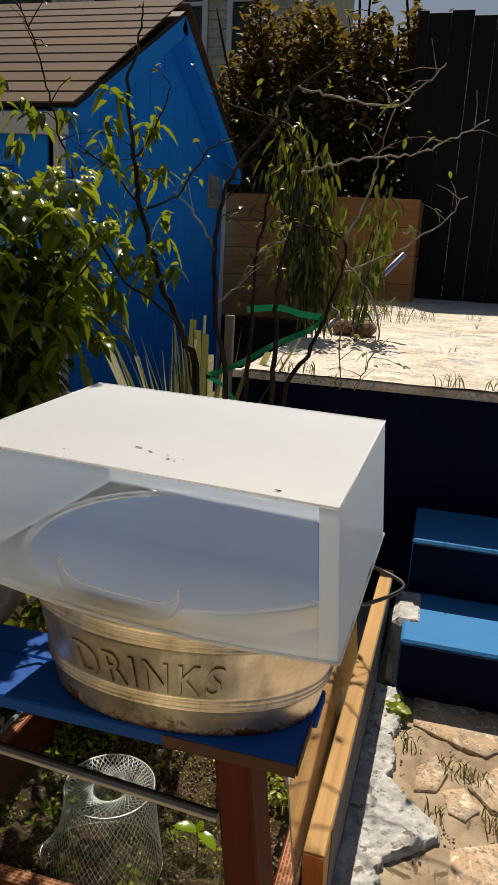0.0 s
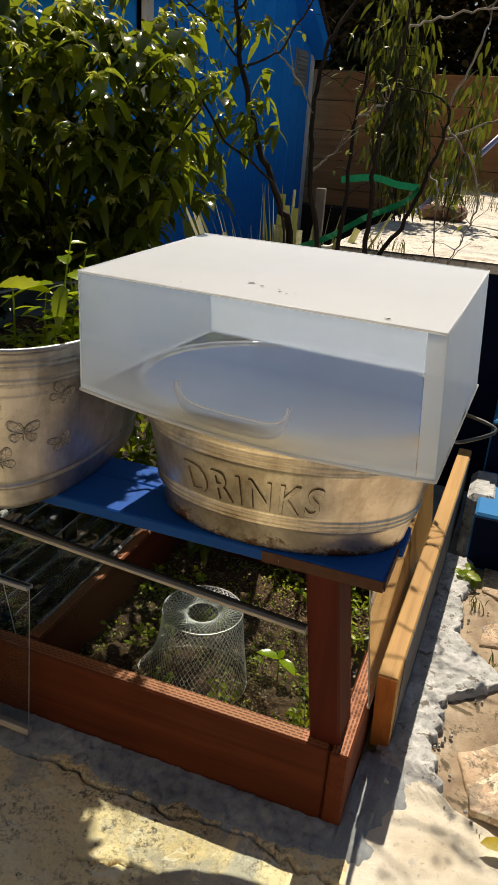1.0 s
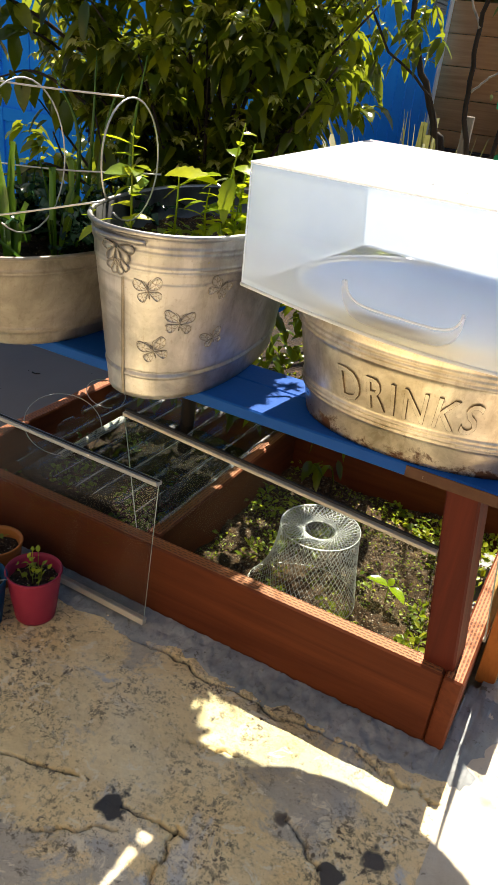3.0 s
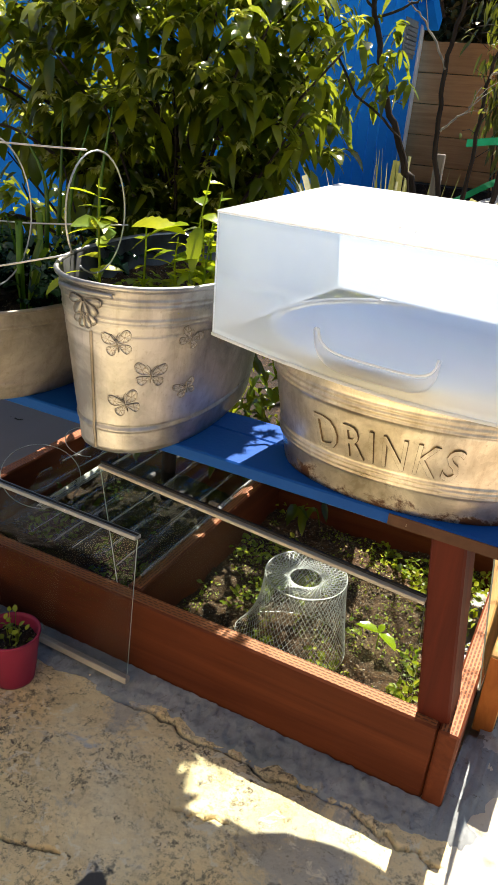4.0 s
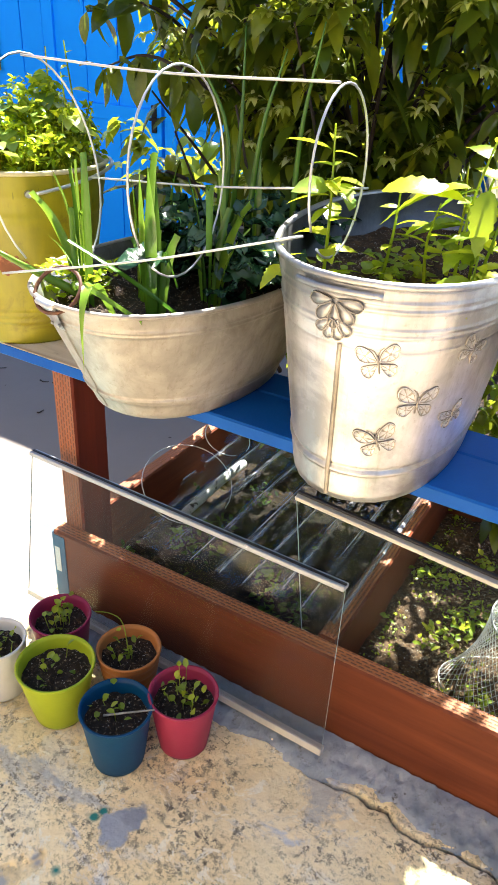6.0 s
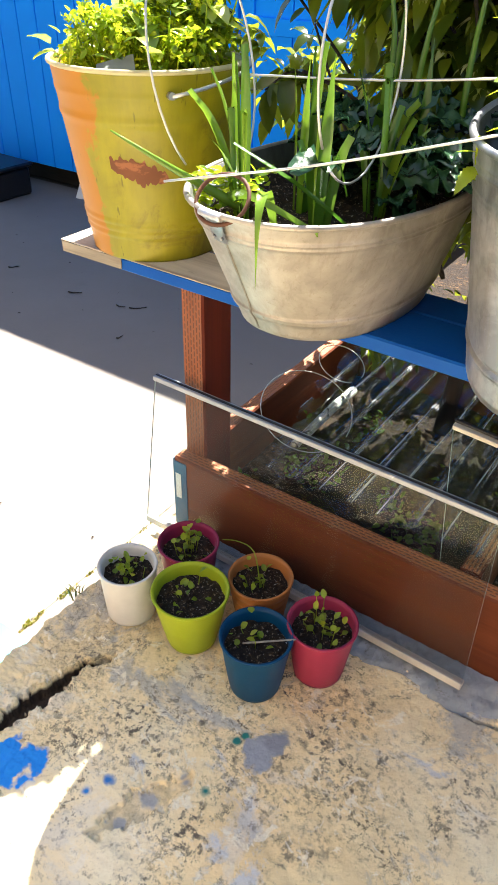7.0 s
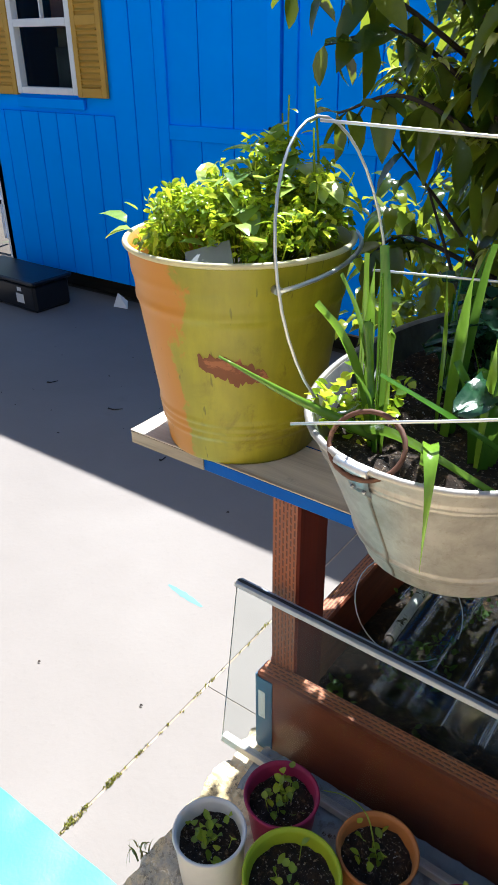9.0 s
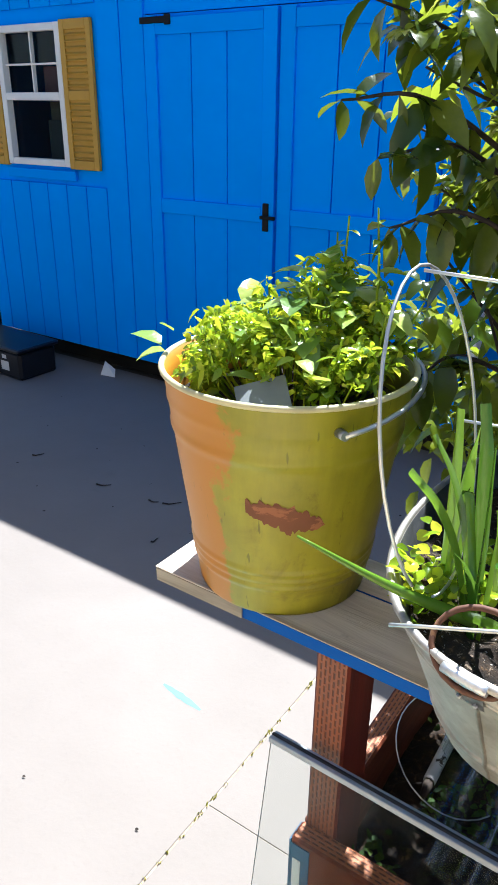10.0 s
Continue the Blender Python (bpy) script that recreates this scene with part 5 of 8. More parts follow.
def butterfly(tub, t0, z0, size, turn):
    """A pressed butterfly: four ridged wings on a slim body."""
    bm = bmesh.new()
    c, s = math.cos(turn), math.sin(turn)

    def put(u, v, out):
        u, v = u * c - v * s, u * s + v * c
        base = tub.at(t0, z0)
        return bm.verts.new(tub.at(t0 + u * size / math.hypot(base.x, base.y), z0 + v * size, out))

    for sx in (-1, 1):
        for loop in (((0.0, 0.02), (0.25, 0.55), (0.75, 0.85), (1.0, 0.6), (0.85, 0.15), (0.4, -0.02)), ((0.0, -0.05), (0.45, -0.08), (0.8, -0.2), (0.75, -0.6), (0.42, -0.75), (0.15, -0.4))):
            line = glide([(sx * x, y, 0) for x, y in loop + loop[:1]], 4)[:-1]
            n = len(line)
            mx, my = sum(p.x for p in line) / n, sum(p.y for p in line) / n
            rings = []
            for f, o in ((1.0, 0.0003), (0.95, 0.0018), (0.86, 0.0018), (0.80, 0.0005), (0.45, 0.0005), (0.15, 0.0008)):
                rings.append([put(mx + (p.x - mx) * f, my + (p.y - my) * f, o + (0.0013 if k % 4 == 0 and 0.3 < f < 0.8 else 0)) for k, p in enumerate(line)])
            for j, (p, q) in enumerate(zip(rings, rings[1:])):
                for k in range(n):
                    f = (p[k], p[(k + 1) % n], q[(k + 1) % n], q[k])
                    f = bm.faces.new(f if sx < 0 else f[::-1])
                    f.smooth, f.material_index = True, int(j in (1, 3, 4) and not (j > 1 and k % 4 == 0))
            bm.faces.new(rings[-1] if sx < 0 else rings[-1][::-1])
        tube(bm, bent([(0, 0.3), (sx * 0.15, 0.6), (sx * 0.32, 0.72)], tub, t0, z0, size, turn), size * 0.03, size * 0.02, 4)
    tube(bm, bent([(0, 0.35), (0, -0.1), (0, -0.5)], tub, t0, z0, size, turn), size * 0.07, size * 0.04, 6)
    return bm


M["relief_dark"] = galvanised("darkened_relief_metal", (0.40, 0.37, 0.33), (0.17, 0.155, 0.135), (0.08, 0.04, 0.02), 0.62, 0.46)
# butterfly tub
tb = Tub(0.292, (0.122, 0.277), (0.170, 0.292), ((0.043, 0.0020, 0.0030), (0.050, -0.0016, 0.0025), (0.214, -0.0008, 0.002), (0.232, 0.0014, 0.0028), (0.239, 0.0014, 0.0028), (0.262, 0.0016, 0.003), (0.271, 0.0016, 0.003)))
tubB = thing("butterfly_tub", "weathered galvanised oval tub embossed with butterflies, planted with weeds", "metal tub", (-0.612, 1.405, BZ + 0.001), rz=7.2)
# dark steel: shade inside the tubs put into the colour; also handle wire
M["galv_inner"] = galvanised("inner_shade_and_dark_steel", (0.20, 0.21, 0.22), (0.07, 0.075, 0.08))
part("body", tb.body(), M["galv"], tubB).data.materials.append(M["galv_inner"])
part("rim", tb.ring(0.292, 0.0048, 0.002), M["galv"], tubB)
part("soil", tb.soil(0.232, 3), M["tub_soil"], tubB)
TS = -1.635
part("seam", tb.seam(TS, 0.004, 0.215), M["relief_dark"], tubB, "dark soldered seam")
for t, z, s, r in ((-1.47, 0.200, 0.026, 0.2), (-1.285, 0.147, 0.026, -0.1), (-1.432, 0.095, 0.026, 0.35), (-1.03, 0.205, 0.022, -0.5), (-1.05, 0.112, 0.020, 0.3)):
    part("butterfly_relief", butterfly(tb, t, z, s, r), M["relief_dark"], tubB, "embossed butterfly").data.materials.append(M["galv"])


def fan(tub, t0, z0, petals, spread, r, drop):
    """Cast petals spread like a fan: dished plates with raised outlines. Angles from straight up."""
    plates, lines = bmesh.new(), bmesh.new()

    def put(bm, u, v, out):
        base = tub.at(t0, z0)
        return tub.at(t0 + u / math.hypot(base.x, base.y), z0 + v, out)

    for k in range(petals):
        a = spread * (2 * k / (petals - 1) - 1)
        d, w = Vector((math.sin(a), drop * math.cos(a))), Vector((math.cos(a), -drop * math.sin(a)))
        loop = [d * (r * (0.55 + 0.45 * math.cos(q))) + w * (r * 0.27 * math.sin(q) * (0.75 + 0.45 * math.cos(q))) for q in (2 * math.pi * i / 16 for i in range(16))]
        mid = plates.verts.new(put(plates, *(d * r * 0.6), 0.0016))
        ring = [plates.verts.new(put(plates, *p, 0.0026)) for p in loop]
        foot = [plates.verts.new(put(plates, *p, 0.0)) for p in loop]
        for i in range(16):
            plates.faces.new((ring[i], ring[(i + 1) % 16], mid)).smooth = True
            plates.faces.new((ring[i], foot[i], foot[(i + 1) % 16], ring[(i + 1) % 16]))
        tube(lines, [put(lines, *p, 0.0028) for p in loop], 0.0009, 0.0009, 4, True)
    bmesh.ops.recalc_face_normals(plates, faces=plates.faces)
    return plates, lines


hd = None
for petals, spread, r, z, drop in ((5, 1.45, 0.033, 0.266, -1.0), (4, 0.85, 0.028, 0.246, -1.0)):
    plates, lines = fan(tb, TS - 0.030, z, petals, spread, r, drop)
    hd = part("handle", plates, M["galv"], tubB, "cast butterfly-shaped handle")
    part("outline", lines, M["galv_dull"], hd)
bm = bmesh.new()
tube(bm, [tb.at(TS - 0.030 + 0.018 * q, 0.280, 0.007) for q in range(-10, 11)], 0.0042, 0.0042, 6)
part("handle_bar", bm, M["galv"], tubB, "flat bar under the rim")

# plain oval tub
tc = Tub(0.192, (0.123, 0.187), (0.179, 0.278), ((0.03, 0.003, 0.004), (0.036, 0.003, 0.003), (0.158, 0.0025, 0.003), (0.165, 0.0025, 0.003)))
tubC = thing("oval_tub", "galvanised oval wash tub growing onions and greens", "metal tub", (-0.954, 1.338, BZ + 0.001), rz=-4)
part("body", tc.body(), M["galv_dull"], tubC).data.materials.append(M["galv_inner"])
part("rim", tc.ring(0.192, 0.0042, 0.002), M["galv_dull"], tubC)
part("soil", tc.soil(0.155, 5), M["pot_soil"], tubC)
part("seam", tc.seam(-1.655, 0.004, 0.17), M["relief_dark"], tubC, "dark soldered seam")
TC = -1.665
bm = bmesh.new()
grid = [[bm.verts.new(tc.at(TC + 0.050 * (i / 4 - 0.5) * 2, z, 0.0042)) for i in range(5)] for z in (0.150, 0.162, 0.174, 0.186)]
for lo, hi in zip(grid, grid[1:]):
    for i in range(4):
        bm.faces.new((lo[i], lo[i + 1], hi[i + 1], hi[i])).smooth = True
bmesh.ops.solidify(bm, geom=list(bm.faces), thickness=0.0016)
for du in (-0.028, 0.028):
    bmesh.ops.create_icosphere(bm, subdivisions=1, radius=0.0026, matrix=Matrix.Translation(tc.at(TC + du, 0.158, 0.0046)))
tube(bm, [tc.at(TC + 0.07 * (i / 6 - 0.5) * 2, 0.190, 0.0055) for i in range(7)], 0.0050, 0.0050, 8)
part("handle_bracket", bm, M["galv"], tubC)
bm = bmesh.new()
c0 = tc.at(TC, 0.205, -0.005)
tube(bm, [c0 + Vector((0.040 * math.cos(2 * math.pi * k / 24), 0.022 * math.sin(2 * math.pi * k / 24) + 0.012, 0.026 * math.sin(2 * math.pi * k / 24))) for k in range(24)], 0.0028, 0.0028, 6, True)
part("ring_handle", bm, M["rust_iron"], tubC, "rusty ring handle")

# embossed party tub
td = Tub(0.232, (0.224, 0.140), (0.281, 0.240), ((0.052, 0.004, 0.0035), (0.060, 0.004, 0.0035), (0.068, 0.003, 0.003), (0.165, 0.004, 0.0035), (0.174, 0.004, 0.0035), (0.183, 0.003, 0.003)), 2.1, -0.045)
tubD = thing("drinks_tub", "tarnished galvanised oval party tub embossed with DRINKS", "metal tub", (-0.106, 1.415, BZ + 0.001), rz=3)
part("body", td.body(), M["galv_gold"], tubD)
def liner():
    bm = bmesh.new()
    n = 64
    rings = [[bm.verts.new(td.at(2 * math.pi * k / n, z, -0.006)) for k in range(n)] for z in (0.228, 0.16, 0.08, 0.012)]
    for a, b in zip(rings, rings[1:]):
        for k in range(n):
            bm.faces.new((a[k], b[k], b[(k + 1) % n], a[(k + 1) % n])).smooth = True
    bm.faces.new(rings[-1])
    return bm


# lining coloured blue to stand for skylight falling through the bin
part("inner_lining", liner(), painted("sky_tinted_lining", (0.17, 0.30, 0.54), 0.5, None, 0.7, 0, 0.1, (0.8, 0.82, 0.85), 5), tubD, "inside of the tub, tinted with the sky's blue")
part("rim", td.ring(0.232, 0.005, 0.002), M["galv"], tubD)
for t0, sgn in ((0.0, 1), (math.pi, -1)):
    bm = bmesh.new()
    tube(bm, glide([td.at(t0 - 0.24, 0.200, 0.003), td.at(t0 - 0.22, 0.202, 0.025), td.at(t0, 0.206, 0.066), td.at(t0 + 0.22, 0.202, 0.025), td.at(t0 + 0.24, 0.200, 0.003)], 6), 0.0032, 0.0032, 8)
    part("handle", bm, M["galv_inner"], tubD, "dark steel wire handle")
# the raised word
cu = bpy.data.curves.new("lettering", "FONT")
cu.body, cu.size, cu.extrude, cu.align_x, cu.space_character = "DRINKS", 0.079, 0.0016, "CENTER", 1.25
cu.bevel_depth, cu.resolution_u = 0.0009, 3
tmp = bpy.data.objects.new("lettering", cu)
scene.collection.objects.link(tmp)
bpy.context.view_layer.update()
me = bpy.data.meshes.new_from_object(tmp.evaluated_get(bpy.context.evaluated_depsgraph_get()))
bpy.data.objects.remove(tmp)
T0 = -1.66
base_r = 0.215
flat = [int(p.normal.z > 0.9) for p in me.polygons]
for v in me.vertices:
    p = td.at(T0 + v.co.x / base_r * 0.80, 0.082 + v.co.y, 0.0012 + v.co.z)
    v.co = p
me.materials.clear()
# letter edges coloured dark for relief shading; the faces match the tub
lt = part_mesh("lettering", me, galvanised("edge_shade_lettering", (0.30, 0.23, 0.15), (0.12, 0.085, 0.05), (0.08, 0.04, 0.02), 0.62, 0.42), tubD, "raised letters reading DRINKS")
lt.data.materials.append(M["galv_gold"])
lt.data.polygons.foreach_set("material_index", flat)

# ==== clear plastic box upside down on the party tub ====
crate = thing("plastic_bin", "milky clear plastic drawer bin upside down over the tub", "plastic bin", (-0.13, 1.40, BZ + 0.236))
TOP = [Vector(p) for p in ((-0.452, 1.257, 1.020), (0.151, 1.165, 1.026), (0.171, 1.545, 1.054), (-0.390, 1.625, 1.050))]
BOT = [Vector(p) for p in ((-0.420, 1.206, 0.838), (0.168, 1.150, 0.828), (0.187, 1.555, 0.850), (-0.368, 1.625, 0.852))]
OFF = Vector((-0.13, 1.40, BZ + 0.236))


def quad_panel(q, thick=0.0028, n=(10, 6), hole=None):
    """A thin panel between four corners (u along q0-q1, v from q0 to q3); hole(u, v) leaves an opening."""
    bm = bmesh.new()
    nrm = (q[1] - q[0]).cross(q[3] - q[0]).normalized()
    grid = []
    for side in (0.0, -thick):
        rows = []
        for j in range(n[1] + 1):
            v = j / n[1]
            rows.append([bm.verts.new((q[0] * (1 - u) + q[1] * u) * (1 - v) + (q[3] * (1 - u) + q[2] * u) * v + nrm * side - OFF) for u in (i / n[0] for i in range(n[0] + 1))])
        grid.append(rows)
    keep = [[not (hole and hole((i + 0.5) / n[0], (j + 0.5) / n[1])) for i in range(n[0])] for j in range(n[1])]
    for s, rows in enumerate(grid):
        for j in range(n[1]):
            for i in range(n[0]):
                if keep[j][i]:
                    f = (rows[j][i], rows[j][i + 1], rows[j + 1][i + 1], rows[j + 1][i])
                    bm.faces.new(f if s == 0 else f[::-1]).material_index = s
    a, b = grid
    for j in range(n[1]):
        for i in range(n[0]):
            if not keep[j][i]:
                continue
            for di, dj, e0, e1 in ((0, -1, (j, i), (j, i + 1)), (0, 1, (j + 1, i + 1), (j + 1, i)), (-1, 0, (j + 1, i), (j, i)), (1, 0, (j, i + 1), (j + 1, i + 1))):
                jj, ii = j + dj, i + di
                if not (0 <= jj < n[1] and 0 <= ii < n[0]) or not keep[jj][ii]:
                    bm.faces.new((a[e0[0]][e0[1]], b[e0[0]][e0[1]], b[e1[0]][e1[1]], a[e1[0]][e1[1]]))
    return bm


def bin_panel(name, bm, material, label=""):
    """A panel of the bin: milky outer face, clear inner face."""
    ob = part(name, bm, M[material], crate, label)
    ob.data.materials.append(M["box_inner"])
    return ob


def on_front(u, v):
    p = (BOT[0] * (1 - u) + BOT[1] * u) * (1 - v) + (TOP[0] * (1 - u) + TOP[1] * u) * v - OFF
    return p + Vector((0, -0.011, -0.014)) * (math.sin(math.pi * u) * (1 - v))


bin_panel("bin_base", quad_panel(TOP), "box_base")
def dip(u):
    """Top edge of the hazy band, with the rounded hand dip."""
    du = abs(u - 0.485) / 0.155
    return 0.33 - (0.14 * (1 - du ** 6) ** 0.5 if du < 1 else 0.0)


def front_strip(u0, u1, lower, upper, nu, nv=8, out=0.0, tilt=0.0):
    bm = bmesh.new()
    rows = []
    for side in (0.0, 0.003):
        rows.append([[bm.verts.new(on_front(u, lower(u) + (upper(u) - lower(u)) * j / nv) + Vector((0, side - out + tilt * j / nv, 0))) for u in (u0 + (u1 - u0) * i / nu for i in range(nu + 1))] for j in range(nv + 1)])
    for s_, g in enumerate(rows):
        for j in range(nv):
            for i in range(nu):
                f = (g[j][i], g[j][i + 1], g[j + 1][i + 1], g[j + 1][i])
                q = bm.faces.new(f if s_ == 0 else f[::-1])
                q.smooth, q.material_index = True, s_
    a, b = rows
    for j, flip in ((0, False), (nv, True)):
        for i in range(nu):
            f = (a[j][i], b[j][i], b[j][i + 1], a[j][i + 1])
            bm.faces.new(f[::-1] if flip else f)
    return bm


bin_panel("bin_front", front_strip(0.0, 0.955, lambda u: 0.0, lambda u: 0.985, 60, 16), "box_front", "see-through hazy front")
bin_panel("edge_flange", front_strip(0.957, 1.0, lambda u: 0.0, lambda u: 0.985, 3, 16), "box_plastic", "milky front flange")


def ledge(u):
    """Lower edge of the moulded ledge round the hand dip."""
    du = abs(u - 0.485) / 0.163
    return 0.33 - 0.245 * max(0.0, 1 - du ** 6) ** 0.5


bin_panel("hand_ledge", front_strip(0.322, 0.648, ledge, dip, 90, 3, 0.012, 0.016), "box_ledge", "milky moulded hand ledge")
bin_panel("bin_side", quad_panel([BOT[1], BOT[2], TOP[2], TOP[1]]), "box_plastic")
bin_panel("bin_side", quad_panel([BOT[3], BOT[0], TOP[0], TOP[3]]), "box_side")
bin_panel("bin_back", quad_panel([BOT[2], BOT[3], TOP[3], TOP[2]]), "box_plastic")


def bin_edge(name, pts, r):
    bm = bmesh.new()
    tube(bm, pts, r, r, 6)
    part(name, bm, M["box_base"], crate)


for a, b in ((1, 2), (2, 3), (3, 0)):
    bin_edge("lip", [BOT[a] - OFF, BOT[b] - OFF], 0.003)
for a in range(4):
    bin_edge("corner_edge", [TOP[a] - OFF, TOP[(a + 1) % 4] - OFF], 0.0014)
bin_edge("lip", [on_front(k / 24, 0.0) for k in range(25)], 0.003)
bin_edge("dip_lip", [on_front(u, dip(u)) + Vector((0, -0.004, 0)) for u in (0.330 + 0.310 * k / 80 for k in range(81))], 0.0018)

# dirt on the bin's upturned base and at its lower right edge
bm = bmesh.new()
for u, v, r in ((0.46, 0.22, 0.011), (0.50, 0.20, 0.006), (0.56, 0.16, 0.007), (0.58, 0.15, 0.004), (0.55, 0.19, 0.003), (0.86, 0.05, 0.007), (0.60, 0.17, 0.003), (0.30, 0.08, 0.003)):
    p = (TOP[0] * (1 - u) + TOP[1] * u) * (1 - v) + (TOP[3] * (1 - u) + TOP[2] * u) * v - OFF + Vector((0, 0, 0.0014))
    ring = [bm.verts.new(p + Vector((math.cos(k * 0.7) * r * rnd(0.3, 0.8), math.sin(k * 0.7) * r * rnd(0.12, 0.45), 0))) for k in range(9)]
    bm.faces.new(ring)
for k in range(36):
    f = rnd(0.05, 0.75)
    p = BOT[1].lerp(BOT[2], f) - OFF + Vector((0.0042, 0, rnd(0.0, 0.03) * (1 - f)))
    r = rnd(0.001, 0.004)
    bm.faces.new([bm.verts.new(p + Vector((0.0, math.cos(q) * r, math.sin(q) * r * rnd(0.5, 1.2)))) for q in (0, 1.2, 2.5, 3.7, 5.0)])
ds = part("dirt", bm, M["soil"], crate, "specks of dark dirt")
ds["kind"] = "stuff"

# ==== yellow bucket ====
bk = thing("yellow_bucket", "lime-yellow painted bucket, faded orange on one side, full of herbs", "bucket", (-1.3465, 1.3485, BZ + 0.003))
prof = []
for k in range(101):
    z = 0.305 * k / 100
    r = 0.117 + 0.0425 * z / 0.305
    for zr, amp, w in ((0.044, 0.0022, 0.0035), (0.056, 0.0022, 0.0035), (0.068, 0.0022, 0.0035), (0.232, 0.0024, 0.007), (0.268, 0.0012, 0.006)):
        r += amp * math.exp(-(((z - zr) / w) ** 2))
    prof.append((r, z))
inner = [(r - 0.003, z) for r, z in prof[::-10]][:-1] + [(0.113, 0.008)]
bm = lathe(prof + inner, 64, True, True)
part("body", bm, M["bucket"], bk)
bm = bmesh.new()
tube(bm, [Vector((0.1605 * math.cos(2 * math.pi * k / 64), 0.1605 * math.sin(2 * math.pi * k / 64), 0.305)) for k in range(64)], 0.004, 0.004, 8, True)
part("rim", bm, M["cream"], bk, "cream rolled rim")
bm = lathe([(0.0, 0.258), (0.06, 0.262), (0.10, 0.256), (0.148, 0.252)], 40)
part("soil", bm, M["soil"], bk)
# bail handle lying along the rim, with its ears
bm = bmesh.new()
EAR = math.radians(-37)
pts = []
for k in range(21):
    a = EAR + math.pi * k / 20
    pts.append(Vector((0.170 * math.cos(a), 0.170 * math.sin(a), 0.274 + 0.028 * math.sin(math.pi * k / 20))))
tube(bm, pts, 0.0032, 0.0032, 8)
part("bail", bm, M["wire"], bk, "steel bail handle")
for a in (EAR, EAR + math.pi):
    bm = bmesh.new()
    c, s = math.cos(a), math.sin(a)
    tube(bm, [Vector((0.154 * c, 0.154 * s, 0.273)), Vector((0.172 * c, 0.172 * s, 0.275))], 0.0062, 0.0055, 10)
    part("ear", bm, M["galv"], bk)
# ragged patch of bare rust round the side
bm = bmesh.new()
ctr = math.radians(-57)
rows = []
for k in range(40):
    a = ctr - 0.36 + 0.70 * k / 39
    f = k / 39
    half = 0.013 * (0.35 + 0.9 * math.sin(math.pi * min(1, f * 0.9 + 0.08))) * (1 if f < 0.9 else (1 - f) * 10)
    zc = 0.168 - 0.022 * f
    up = half * (1 + 0.5 * noise.noise(Vector((k * 0.5, 0, 0)))) + (0.004 if k % 7 < 3 else 0)
    dn = half * (1 + 0.5 * noise.noise(Vector((k * 0.6, 9, 0)))) + (0.007 if 18 < k < 23 else 0)
    row = []
    for z in (zc - dn, zc + up):
        r = 0.117 + 0.0425 * z / 0.305 + 0.0008
        row.append(bm.verts.new((r * math.cos(a), r * math.sin(a), z)))
    rows.append(row)
for a, b in zip(rows, rows[1:]):
    bm.faces.new((a[0], b[0], b[1], a[1]))
part("rust_patch", bm, M["rust_patch"], bk, "patch of bare rusty metal")
bm = box(-0.030, 0.030, -0.001, 0.001, 0, 0.045)
bmesh.ops.transform(bm, matrix=Matrix.Translation((0.050, -0.128, 0.290)) @ Matrix.Rotation(0.25, 4, "Z") @ Matrix.Rotation(-0.95, 4, "X") @ Matrix.Rotation(-0.45, 4, "Y"), verts=bm.verts)
part("plant_tag", bm, M["grey_cloth"], bk, "grey plastic plant tag")

# ==== six small pots on the landing ====
POTS = [
    ("white", (-1.175, 1.020), 0.054, 0.047, 0.118, (0.66, 0.65, 0.62), "white ceramic"),
    ("lime", (-1.038, 1.036), 0.069, 0.046, 0.122, (0.34, 0.42, 0.02), "lime-green metal"),
    ("amber", (-0.959, 1.145), 0.059, 0.042, 0.112, (0.42, 0.16, 0.045), "ribbed orange terracotta"),
    ("blue", (-0.884, 1.020), 0.061, 0.045, 0.122, (0.0, 0.050, 0.125), "deep blue metal"),
    ("pink", (-0.807, 1.109), 0.060, 0.044, 0.122, (0.34, 0.032, 0.075), "rose-pink metal"),
    ("plum", (-1.121, 1.134), 0.058, 0.044, 0.118, (0.26, 0.022, 0.07), "plum-red metal"),
]
